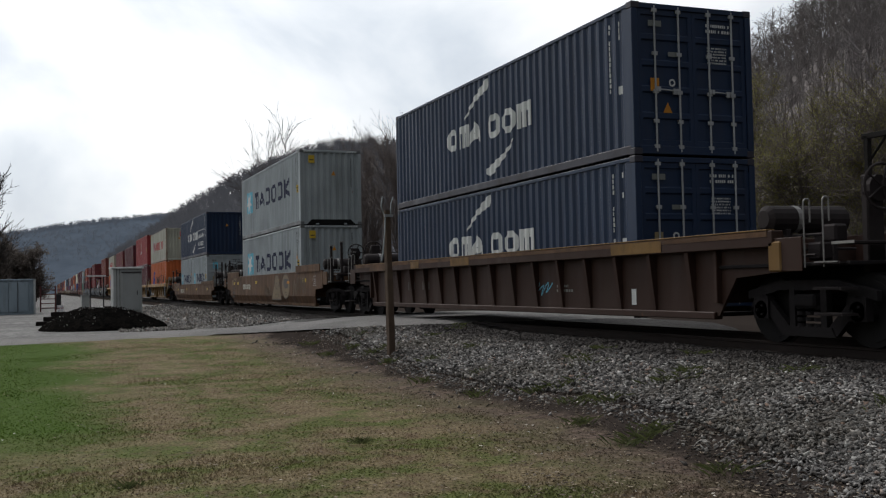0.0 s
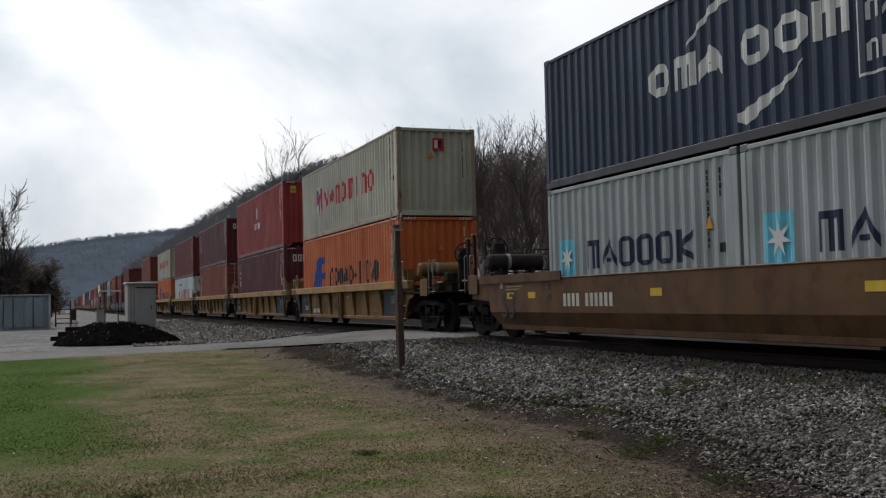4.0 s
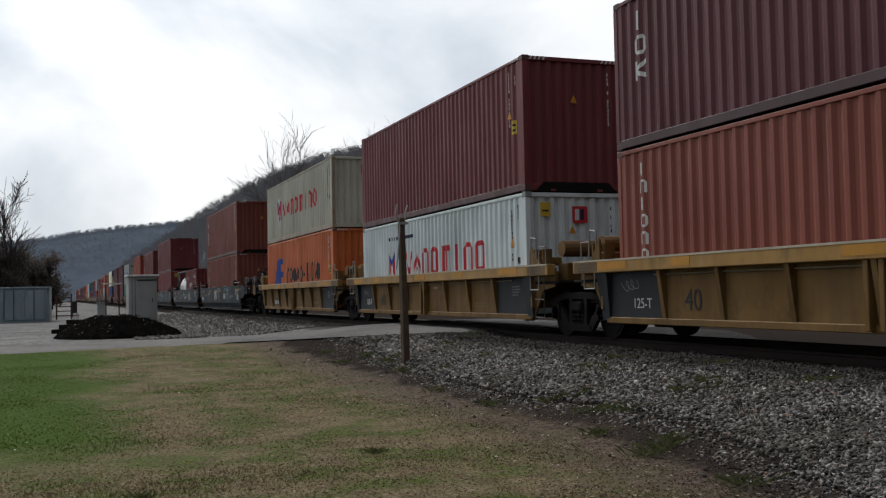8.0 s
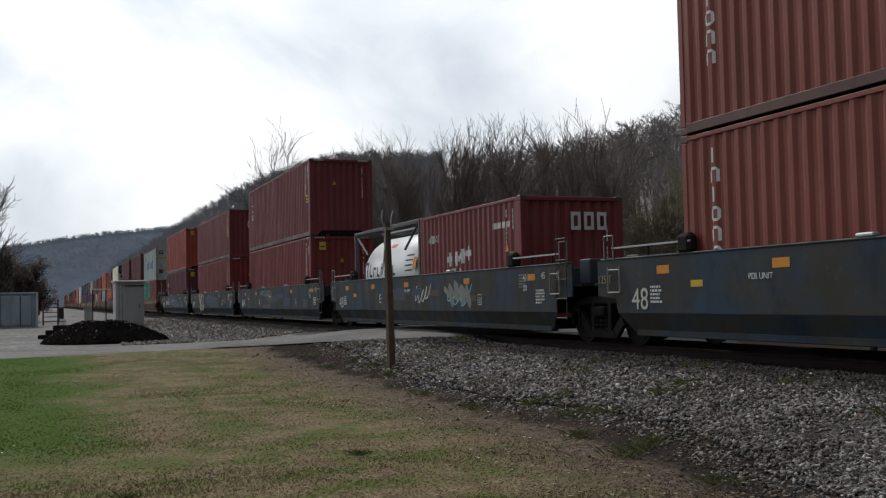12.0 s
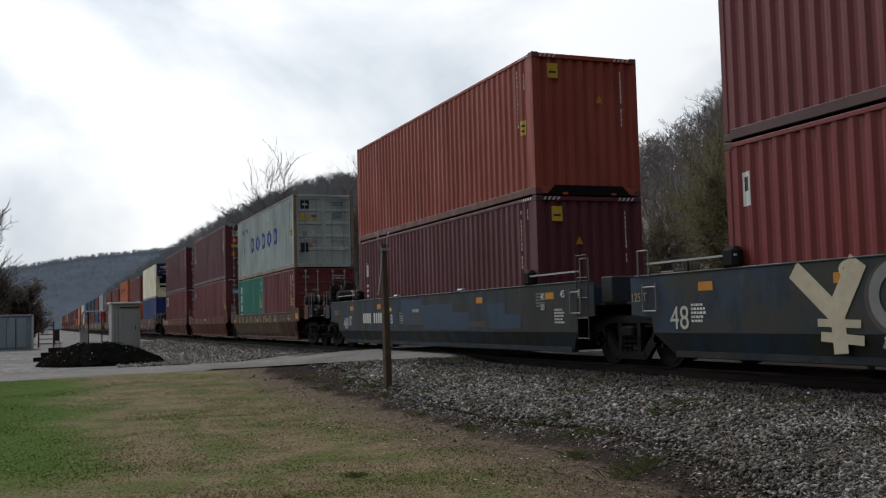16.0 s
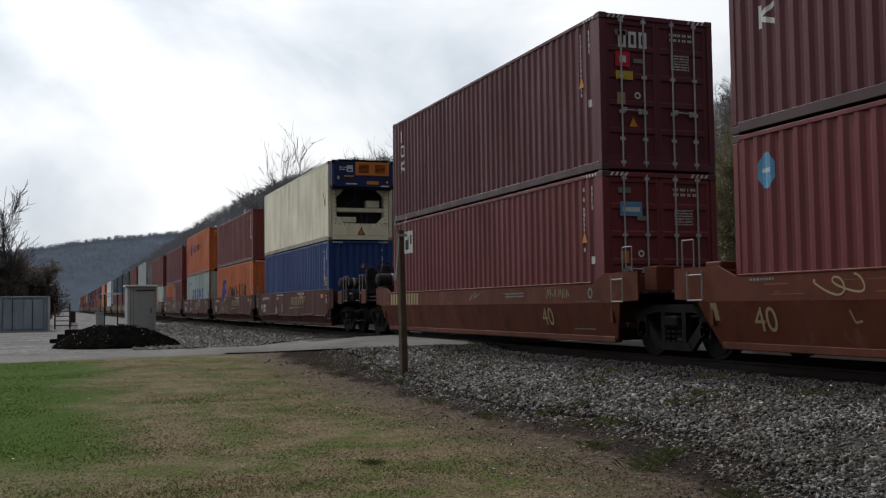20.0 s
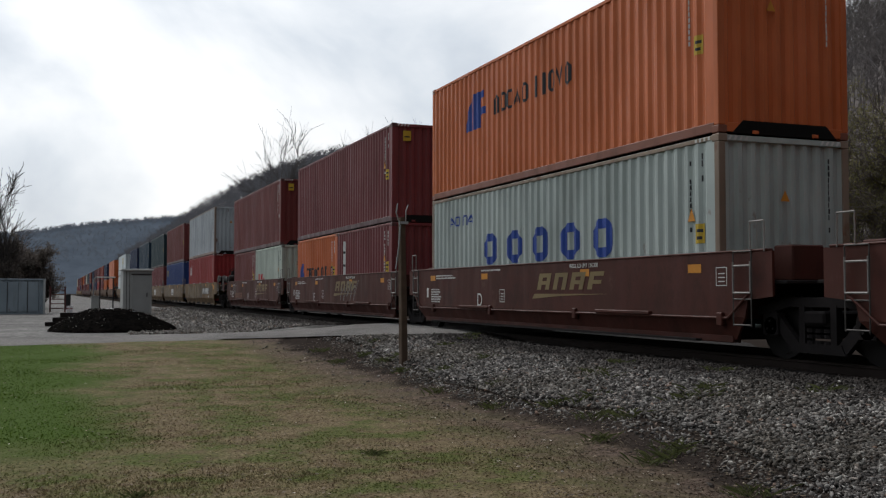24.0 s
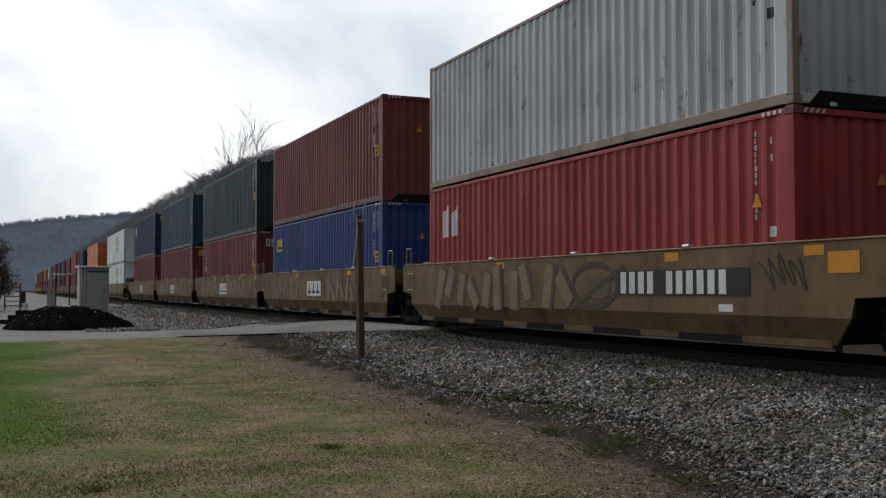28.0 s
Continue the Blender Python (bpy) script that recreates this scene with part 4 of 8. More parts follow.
def brake_stand(car, y, s):
    st = part("brake_stand", boxes((-0.62, -0.34, y - 0.06, y + 0.06, 0.95, 2.2), bevel=0.02), SOOT, car)
    bm = bmesh.new()
    rod(bm, (-0.48, y, 2.02), (-0.48, y - s * 0.13, 2.02), 0.17, 12)
    part("chain_box", bm, SOOT, st)
    c = (-0.48, y - s * 0.17, 2.04)
    bm = bmesh.new()
    rings = []
    for k in range(20):
        a = 2 * math.pi * k / 20
        rings.append([bm.verts.new((c[0] + (0.29 + 0.02 * math.cos(b)) * math.cos(a), c[1] + 0.02 * math.sin(b), c[2] + (0.29 + 0.02 * math.cos(b)) * math.sin(a)))
                      for b in (2 * math.pi * j / 6 for j in range(6))])
    for k in range(20):
        p, q = rings[k], rings[(k + 1) % 20]
        for j in range(6):
            bm.faces.new((p[j], q[j], q[(j + 1) % 6], p[(j + 1) % 6]))
    part("brake_wheel", bm, SOOT, st)
    for k in range(5):
        a = 2 * math.pi * k / 5
        part("spoke", rods([[c, (c[0] + 0.29 * math.cos(a), c[1], c[2] + 0.29 * math.sin(a))]], 0.014, 5), SOOT, st)


def ladder(car, x, y, z0=0.35, z1=1.9):
    w = 0.2
    pts = [[(x, y - w, z0), (x, y - w, z1), (x, y + w, z1), (x, y + w, z0)]]
    n = int((z1 - z0) / 0.36)
    for k in range(n):
        z = z0 + 0.02 + k * 0.36
        pts.append([(x, y - w, z), (x, y + w, z)])
    part("ladder", rods(pts, 0.011, 6), plain("grey grab iron", (0.06, 0.055, 0.052), 0.6, 0.0), car)


def end_deck(car, mat, y0, y1, top, s, big):
    """The platform past the well, over the truck; s is -1 at the front, 1 at the rear."""
    a, b = min(y0, y1), max(y0, y1)
    part("bulkhead", boxes((-HALF + 0.05, HALF - 0.05, a if s > 0 else b - 0.08, a + 0.08 if s > 0 else b, 0.55, top - 0.05), bevel=0.01), mat, car)
    part("end_sill", boxes((-0.32, 0.32, a, b, 0.72, 1.02), bevel=0.02), UNDER, car)
    part("deck", boxes((-1.30, 1.30, a + 0.05, b - 0.05, 1.04, 1.09), bevel=0.01), UNDER, car)
    if big:
        mid = (a + b) / 2
        e = b - 0.35 if s > 0 else a + 0.35
        own = mat if mat is CAR["yellow"] else SOOT
        bm = bmesh.new()
        yc = mid - s * 0.35
        rod(bm, (-1.18, yc, 1.70), (0.1, yc, 1.70), 0.19, 16)
        rod(bm, (-1.24, yc, 1.70), (-1.18, yc, 1.70), 0.12, 16, 0.19)
        tank = part("air_reservoir", bm, own, car)
        bm = bmesh.new()
        rod(bm, (-0.78, yc, 1.70), (-0.70, yc, 1.70), 0.193, 16)
        part("band", bm, IRON, tank, "white band round the air tank")
        for x in (-1.0, -0.2):
            part("tank_saddle", boxes((x, x + 0.07, yc - 0.2, yc + 0.2, 1.085, 1.56), bevel=0.01), SOOT, car)
        for dy in (-0.42, -0.08):
            y = e + s * dy
            part("grab_hoop", rods([[(-1.36, y, 1.02), (-1.36, y, 1.86), (-1.33, y, 1.9), (-1.28, y, 1.9), (-1.26, y, 1.86), (-1.26, y, 1.6)]], 0.012), IRON, car, "pale narrow grab iron hoop")
        part("handrail", rods([[(1.28, e, 1.05), (1.28, e, 2.05), (0.5, e, 2.05), (0.5, e, 1.05)], [(1.28, e, 1.55), (0.5, e, 1.55)]], 0.018), SOOT, car)
        if mat is CAR["tan"]:
            for x, h in ((-1.34, 2.28), (-1.06, 2.4), (-0.62, 2.05)):
                y = e - s * (0.2 if x < -1.2 else -0.1)
                part("post", boxes((x, x + 0.08, y - 0.04, y + 0.04, 1.05, h), bevel=0.012), SOOT, car)
                part("post_cap", boxes((x - 0.02, x + 0.10, y - 0.05, y + 0.05, h, h + 0.025), bevel=0.006), IRON, car)
        # cross platform with pale worn edges
        wy0, wy1 = min(e - s * 0.05, e + s * 0.33), max(e - s * 0.05, e + s * 0.33)
        part("walkway", boxes((-1.25, 1.25, wy0, wy1, 1.30, 1.335), bevel=0.006), SOOT, car)
        part("walkway_edge", boxes((-1.262, -1.25, wy0, wy1, 1.305, 1.34)), IRON, car)
        for z in (0.42, 0.74, 1.06):
            st = part("step", boxes((-1.40, -1.14, e - 0.24, e + 0.24, z, z + 0.03)), SOOT, car)
            part("step_edge", boxes((-1.412, -1.40, e - 0.2, e + 0.2, z + 0.018, z + 0.034)), IRON if z > 1 else SOOT, st)
        part("end_plate", boxes((-1.41, -1.385, min(e - s * 0.95, e - s * 0.42), max(e - s * 0.95, e - s * 0.42), 0.98, 1.42), bevel=0.006), mat, car)
        for x, z in ((-0.95, 1.12), (-0.7, 1.36), (0.2, 1.12)):
            part("valve", boxes((x, x + 0.22, mid + s * 0.15, mid + s * 0.42, z, z + 0.24), bevel=0.03), SOOT, car)
        part("brake_pipe", rods([[(-1.2, mid - 0.6, 1.18), (-1.2, mid + 0.5, 1.18), (-0.5, mid + 0.6, 1.3), (0.6, mid + 0.6, 1.3)], [(-0.9, mid - 0.4, 1.46), (-0.9, mid + 0.6, 1.46)]], 0.022), SOOT, car)
        brake_stand(car, e - s * 0.15, -s)
        bm = boxes((-0.12, 0.12, min(e + s * 0.3, e + s * 1.15), max(e + s * 0.3, e + s * 1.15), 0.72, 0.98), bevel=0.03)
        part("coupler", bm, UNDER, car)
        hose = rods([[(-0.35, e + s * 0.4, 0.8), (-0.38, e + s * 0.6, 0.55), (-0.34, e + s * 0.8, 0.42), (-0.3, e + s * 1.0, 0.5)]], 0.025)
        part("air_hose", hose, SOOT, car)
        part("hose_coupling", rods([[(-0.31, e + s * 0.95, 0.46), (-0.29, e + s * 1.04, 0.54)]], 0.04), ROD, car, "pale metal hose coupling")
    else:
        part("grab_iron", rods([[(-HALF + 0.02, (a + b) / 2 - 0.2, top), (-HALF + 0.02, (a + b) / 2 - 0.2, top + 0.42), (-HALF + 0.02, (a + b) / 2 + 0.1, top + 0.42), (-HALF + 0.02, (a + b) / 2 + 0.1, top)]], 0.012), IRON, car)
        part("junction_box", boxes((-0.9, -0.35, (a + b) / 2 - 0.2, (a + b) / 2 + 0.2, 1.09, top + 0.1), bevel=0.02), mat, car)
        y = (a + b) / 2 - s * 0.25
        part("step_hoop", rods([[(-HALF - 0.015, y - 0.19, 1.36), (-HALF - 0.015, y - 0.19, 0.92), (-HALF - 0.015, y + 0.19, 0.92), (-HALF - 0.015, y + 0.19, 1.36)], [(-HALF - 0.015, y - 0.19, 1.30), (-HALF - 0.015, y + 0.19, 1.30)]], 0.014), IRON, car, "pale side step hoop")


def well_car(style, mat, label, f, r, top=1.50, truck_f=None, truck_r=None, big_f=False, big_r=False, far=False, length=L40, ribs=(), fold=0.58, lean=0.13, rise=0.0):
    """A well car. y = 0 is the front of its 40-foot load, f and r are (well, upper part) past the load."""
    car = thing("well_car", label, "well car", group="well cars of the train")
    y0, y1 = -f[0], length + r[0]
    ribbed = style == "ribbed"
    bot = 0.36 if ribbed else 0.25
    inset = INSET if ribbed else 0.0
    ef, er = f[1] - f[0], r[1] - r[0]
    lean = lean if style == "smooth" else 0.0
    for s in (-1, 1):
        x0, x1 = (-HALF + 0.03 + inset, -HALF + 0.07 + inset) if s < 0 else (HALF - 0.07 - inset, HALF - 0.03 - inset)
        if lean:
            ya, yb = y0 - 0.36, y1 + 0.36
            bm = prism(bmesh.new(), [(ya, fold), (y0 - 0.42, max(fold + 0.02, 0.82 if ef > 0.5 else 0.62)), (y0 - ef, max(0.87, fold + 0.04)), (y0 - ef, top + rise), (y0 + 0.15, top + rise), (y0 + 0.6, top), (y1 - 0.6, top), (y1 - 0.15, top + rise), (y1 + er, top + rise), (y1 + er, max(0.87, fold + 0.04)), (y1 + 0.42, max(fold + 0.02, 0.82 if er > 0.5 else 0.62)), (yb, fold)], x0, x1)
            part("side_sheet", bm, mat, car)
            bm = prism(bmesh.new(), [(y0, bot), (ya, fold - 0.002), (yb, fold - 0.002), (y1, bot)], x0, x1)
            for v in bm.verts:
                if v.co.z < fold - 0.1:
                    v.co.x -= s * lean
            part("lower_sheet", bm, mat, car, "lower side sheet leaning inwards")
        else:
            part("side_sheet", prism(bmesh.new(), well_side(style, y0, y1, ef, er, top, bot), x0, x1), mat, car)
        xa = -HALF if s < 0 else HALF - 0.16
        part("top_chord", boxes((xa - (0.03 if s < 0 else 0.0), xa + (0.19 if s > 0 else 0.16), y0 - ef, y1 + er, top - 0.15, top + 0.07) if ribbed else (xa + 0.02, xa + 0.14, y0 + (0.62 if rise else 0.1 - ef), y1 + (-0.62 if rise else er - 0.1), top, top + 0.035), bevel=0.012), CHORD if mat is CAR["yellow"] else mat, car)
        lx = s * (lean + inset * 0.8)
        part("bottom_chord", boxes((xa - lx + (0.005 if s < 0 else 0.0), xa - lx + 0.155, y0 + 0.05, y1 - 0.05, bot - 0.05, bot + 0.06), bevel=0.012), mat, car)
        if ribbed and s < 0:
            rib = mesh_data("rib", prism_rib(top - 0.15 - bot - 0.06))
            for u in ribs:
                part("rib", rib, mat, car).matrix_basis = pose(-HALF + 0.03 + inset, length - u, bot + 0.06)
    n = 6
    for k in range(n):
        y = y0 + 0.3 + (y1 - y0 - 0.8) * k / (n - 1)
        part("cross_member", boxes((-HALF + 0.28, HALF - 0.28, y, y + 0.2, bot - 0.02, FLOOR_Z - RAIL_Z)), UNDER, car)
    end_deck(car, mat, y0 - f[2], y0, top + rise, -1, big_f)
    end_deck(car, mat, y1, y1 + r[2], top + rise, 1, big_r)
    if truck_f is not None:
        truck(car, truck_f, not far)
    if truck_r is not None:
        truck(car, truck_r, not far)
    # steel step that a load's corner sits on
    for y in (0.0, length - 0.16):
        for x in (-1.22, 1.06):
            part("corner_pad", boxes((x, x + 0.16, y, y + 0.16, FLOOR_Z - RAIL_Z - 0.12, FLOOR_Z - RAIL_Z - 0.003)), UNDER, car)
    return car


def prism_rib(h):
    """A rib that stands out further towards the top."""
    bm = bmesh.new()
    prism(bm, [(-0.05, 0), (0.05, 0), (0.045, h), (-0.045, h)], -0.075, 0.0)
    for v in bm.verts:
        if v.co.x < -0.01:
            v.co.x = -0.035 if v.co.z < 0.1 else -INSET - 0.03
    return bm


class Plate:
    """Painted patches on a car's near side: u is the distance ahead of the load's rear end, as read from left to right."""

    def __init__(self, length, x=-HALF + 0.026):
        self.length, self.x, self.bm = length, x, {}
        self.bend = None               # (fold, foot, lean) of a side that is folded inwards

    def quad(self, key, pts, lift=0.0):
        bm = self.bm.setdefault(key, bmesh.new())
        if not self.bend:
            bm.faces.new([bm.verts.new((self.x - lift, self.length - u, z)) for u, z in pts])
            return
        fold, foot, lean = self.bend
        for side in (1, -1):           # the piece above the fold, then the piece below
            out = []
            for (ua, za), (ub, zb) in zip(pts, list(pts[1:]) + [pts[0]]):
                if side * (za - fold) >= 0:
                    out.append((ua, za))
                if (za - fold) * (zb - fold) < 0:
                    t = (fold - za) / (zb - za)
                    out.append((ua + t * (ub - ua), fold))
            if len(out) > 2:
                bm.faces.new([bm.verts.new((self.x - lift + max(0.0, fold - z) / (fold - foot) * lean, self.length - u, z)) for u, z in out])

    def rect(self, key, u, z, w, h, lift=0.0):
        self.quad(key, ((u, z), (u + w, z), (u + w, z + h), (u, z + h)), lift)

    def oval(self, key, u, z, ru, rz, t=0.0, lift=0.0, n=28):
        """An ellipse, or a band of width t along one."""
        bm = self.bm.setdefault(key, bmesh.new())
        ring = [(math.cos(2 * math.pi * k / n), math.sin(2 * math.pi * k / n)) for k in range(n)]
        a = [bm.verts.new((self.x - lift, self.length - u - ru * c, z + rz * d)) for c, d in ring]
        if not t:
            bm.faces.new(a)
            return
        b = [bm.verts.new((self.x - lift, self.length - u - (ru - t) * c, z + (rz - t) * d)) for c, d in ring]
        for k in range(n):
            j = (k + 1) % n
            bm.faces.new((a[k], a[j], b[j], b[k]))

    def rows(self, key, u, z1, n, w, size, seed=0):
        r = random.Random(seed)
        for k in range(n):
            z, a = z1 - k * size * 1.7, u
            end = u + w * r.uniform(0.7, 1.0)
            while a < end:
                b = r.uniform(0.5, 2.0) * size
                self.rect(key, a, z, b, size)
                a += b + size * 0.55

    def code(self, key, u, z, n, size, seed=0):
        """A row of number-sized plain bars."""
        for k in range(n):
            if k != 4:
                self.rect(key, u + k * size * 0.72, z, size * 0.46, size)

    def scrawl(self, key, u, z, w, h, seed=0, n=7, fat=0.12):
        """Loose spray-painted loops."""
        r = random.Random(seed)
        loops = max(2, n // 2)
        p1, p2, k1 = r.uniform(0, 6), r.uniform(0, 6), r.uniform(0.5, 0.9)
        amp = w / loops * 0.45
        steps = loops * 14
        f = fat * h / 2
        m = self.bm.setdefault(key, bmesh.new())
        pts = []
        for k in range(steps + 1):
            t = k / steps
            a = 2 * math.pi * loops * t
            pts.append((u + w * (0.08 + 0.84 * t) + amp * math.sin(a + p1), z + h / 2 + (h / 2 - f) * math.cos(a) * (0.75 + 0.25 * math.sin(k1 * a + p2))))
        prev = None
        for k in range(len(pts)):
            (xa, za), (xb, zb) = pts[max(0, k - 1)], pts[min(len(pts) - 1, k + 1)]
            d = math.hypot(xb - xa, zb - za) or 1
            nx, nz = -(zb - za) / d * f, (xb - xa) / d * f
            x = self.x - 0.00006 * k
            cur = [m.verts.new((x, self.length - pts[k][0] - nx, pts[k][1] + nz)), m.verts.new((x, self.length - pts[k][0] + nx, pts[k][1] - nz))]
            if prev:
                m.faces.new((prev[0], prev[1], cur[1], cur[0]))
            prev = cur

    def stroke(self, key, u0, z0, u1, z1, t, lift=0.0):
        d = math.hypot(u1 - u0, z1 - z0) or 1.0
        nu, nz = -(z1 - z0) / d * t / 2, (u1 - u0) / d * t / 2
        self.quad(key, ((u0 - nu, z0 - nz), (u1 - nu, z1 - nz), (u1 + nu, z1 + nz), (u0 + nu, z0 + nz)), lift)

    def blocks(self, fill, shade, u, z, w, h, n, seed=0, fat=0.3):
        """Big sprayed block shapes in a row, each of a few fat slanting strokes over a darker edge."""
        r = random.Random(seed)
        cell = w / n
        t = cell * fat
        for k in range(n):
            a = u + cell * k
            lean = r.uniform(-0.12, 0.18) * cell
            runs = [(a + 0.15 * cell, z + h * r.uniform(0, 0.1), a + 0.28 * cell + lean, z + h * r.uniform(0.85, 1.0))]
            if r.random() < 0.6:
                runs.append((a + 0.62 * cell, z + h * r.uniform(0, 0.3), a + 0.58 * cell + lean * 1.6, z + h))
            else:
                runs.append((a + 0.85 * cell, z + h * r.uniform(0, 0.2), a + 0.5 * cell + lean, z + h * r.uniform(0.6, 0.9)))
            for j, (u0, z0, u1, z1) in enumerate(runs):
                lift = 0.0006 * (j + 4 * (k % 3))
                self.stroke(shade, u0 + 0.04 * cell, z0, u1 + 0.07 * cell, z1, t * 1.15, lift)
                self.stroke(fill, u0, z0 + 0.02, u1, z1 - 0.02, t * 0.8, lift + 0.0003)

    def finish(self, parent):
        for key, bm in self.bm.items():
            tagged(part("painted_mark", bm, ink(key), parent), kind="stuff")


# ---- the train ----
RUN = [(0, 0.0), (2, 28.14), (4, 56.35), (6, 84.51), (8, 112.52), (10, 140.37), (12, 168.07), (14, 195.62), (16, 223.07), (18, 250.45), (20, 277.78), (22, 305.02), (24, 332.13), (26, 358.99), (28, 385.42)]
MOVERS = []


def marks_cma(s, h, low=0.0):
    z = h * 0.42
    s.word("white", 3.8, z, 2.0, 0.52, 3, 3, 0.34, 0.16, "oma")
    s.word("white", 6.2, z, 2.15, 0.52, 3, 7, 0.34, 0.16, "oom")
    top = [(4.85, 0.62, 0.03), (5.15, 0.82, 0.09), (5.5, 1.02, 0.13), (5.85, 1.15, 0.20), (6.15, 1.24, 0.26), (6.3, 1.32, 0.10)]
    low = [(6.1, -0.70, 0.12), (6.3, -0.72, 0.24), (6.6, -0.60, 0.20), (6.95, -0.48, 0.13), (7.25, -0.33, 0.09), (7.5, -0.16, 0.03)]
    for run in (top, low):
        for (u0, z0, t0), (u1, z1, t1) in zip(run, run[1:]):
            s.quad("white", ((u0, z + z0 - t0 / 2), (u0, z + z0 + t0 / 2), (u1, z + z1 - t1 / 2), (u1, z + z1 + t1 / 2)))


def marks_eco(s, h):
    marks_cma(s, h)
    z = h * 0.42
    for (u, zz, w, hh) in ((8.45, z - 0.62, 2.75, 0.035), (8.45, z + 0.50, 2.75, 0.035), (8.45, z - 0.62, 0.04, 1.15), (11.17, z - 0.62, 0.04, 1.15)):
        s.rect("white", u, zz, w, hh)
    s.word("white", 8.62, z + 0.05, 2.4, 0.26, 9, 11)
    s.word("white", 8.62, z - 0.45, 2.0, 0.26, 8, 12)


def star(s, u, z, w, h):
    s.rect("sky", u, z, w, h)
    c, m = u + w / 2, z + h / 2
    s2 = s.bm.setdefault("white", bmesh.new())
    for k in range(7):
        a = 2 * math.pi * k / 7 + math.pi / 2
        b1, b2 = a + 0.45, a - 0.45
        pts = [(c + 0.44 * w * math.cos(a), m + 0.44 * w * math.sin(a)), (c + 0.16 * w * math.cos(b1), m + 0.16 * w * math.sin(b1)), (c, m), (c + 0.16 * w * math.cos(b2), m + 0.16 * w * math.sin(b2))]
        vs = []
        for u_, z_ in pts:
            y = s.length - u_
            vs.append(s2.verts.new((-(HW - 0.012) - 0.009, y, z_)))
        s2.faces.new(vs)


def marks_maersk(s, h):
    star(s, 1.15, h * 0.40, 1.45, 1.0)
    s.word("navy", 3.1, h * 0.43, 7.2, 0.76, 6, 21, 0.26, 0.24, "maooox")


def marks_maersk20(s, h):
    star(s, 0.45, 0.85, 0.62, 0.72)
    s.word("navy", 1.5, 0.98, 3.4, 0.52, 6, 21, 0.2, 0.22, "maooox")


def ym_logo(s, u, z, w, h):
    """A red square with a blue fork between two pale fields."""
    s.rect("white", u, z, w, h)
    s.quad("red", ((u, z + h * 0.1), (u, z + h), (u + w * 0.3, z + h * 0.35), (u + w * 0.3, z + h * 0.62)))
    s.rect("red", u, z, w * 0.14, h * 0.9)
    s.rect("red", u + w * 0.86, z, w * 0.14, h * 0.9)
    s.quad("red", ((u + w * 0.7, z + h * 0.35), (u + w * 0.7, z + h * 0.62), (u + w, z + h * 0.1), (u + w, z + h)))
    s.quad("hlblue", ((u + w * 0.12, z + h * 0.84), (u + w * 0.12, z + h), (u + w * 0.5, z + h * 0.4), (u + w * 0.5, z + h * 0.62)))
    s.quad("hlblue", ((u + w * 0.5, z + h * 0.4), (u + w * 0.5, z + h * 0.62), (u + w * 0.88, z + h * 0.84), (u + w * 0.88, z + h)))
    s.rect("hlblue", u + w * 0.42, z, w * 0.16, h * 0.5)


def marks_ym(s, h):
    z = h * 0.36
    ym_logo(s, 2.3, z, 0.85, 0.95)
    s.word("red", 3.55, z + 0.08, 2.95, 0.68, 4, 31, 0.27, 0.22, "vano")
    s.word("red", 6.85, z + 0.08, 2.9, 0.68, 4, 33, 0.27, 0.22, "mino")


def marks_ym_low(s, h):
    ym_logo(s, 2.6, 0.78, 0.62, 0.95)
    s.word("red", 4.2, 0.98, 2.6, 0.72, 4, 31, 0.2, 0.22, "vano")
    s.word("red", 7.15, 0.98, 2.75, 0.72, 4, 33, 0.2, 0.22, "mino")
    s.word("navy", 2.6, 2.05, 2.2, 0.12, 9, 34)


def hl_logo(s, u, z, w, h):
    s.quad("hlblue", ((u, z), (u, z + h * 0.25), (u + w * 0.35, z), (u + w * 0.35, z + h)))
    s.quad("hlblue", ((u + w * 0.42, z), (u + w * 0.42, z + h), (u + w * 0.75, z), (u + w * 0.75, z + h)))
    s.rect("hlblue", u + w * 0.75, z + h * 0.35, w * 0.25, h * 0.2)
    s.rect("hlblue", u + w * 0.75, z + h * 0.8, w * 0.2, h * 0.2)


def marks_hapag(s, h):
    hl_logo(s, 1.65, 0.88, 1.8, 1.25)
    s.word("black", 4.15, 1.05, 3.1, 0.64, 5, 41, 0.36, 0.14, "nooao")
    s.rect("black", 7.4, 1.28, 0.3, 0.12)
    s.word("black", 7.85, 1.05, 2.2, 0.74, 5, 43, 0.3, 0.12, "iiovo")


def marks_hapag_high(s, h):
    hl_logo(s, 2.25, h * 0.5, 1.15, 0.85)
    s.word("black", 3.9, h * 0.56, 1.75, 0.42, 5, 41, 0.2, 0.2, "nooao")
    s.word("black", 5.95, h * 0.56, 1.6, 0.45, 5, 43, 0.2, 0.2, "iiovo")


def marks_hapag20(s, h):
    hl_logo(s, 0.35, 0.85, 0.75, 0.8)
    s.word("black", 1.5, 0.98, 2.0, 0.48, 5, 41, 0.22)
    s.word("black", 3.8, 0.98, 1.7, 0.5, 4, 43, 0.22)


def marks_cosco(s, h):
    s.word("hlblue", 3.35, h * 0.40, 5.75, 0.7, 5, 52, 0.32, 0.42, "ooooo")
    s.word("hlblue", 1.2, h * 0.74, 1.5, 0.24, 4, 53)


def marks_tex(s, h):
    for k, kind in enumerate("iox"):
        s.word("white", 0.62, h * 0.92 - 0.42 * (k + 1), 0.34, 0.33, 1, 0, 0.24, 0.22, kind)


def marks_triton(s, h):
    for k, kind in enumerate("inionn"):
        s.word("white", 0.66, h * 0.93 - 0.29 * (k + 1), 0.22, 0.22, 1, 0, 0.24, 0.22, kind)


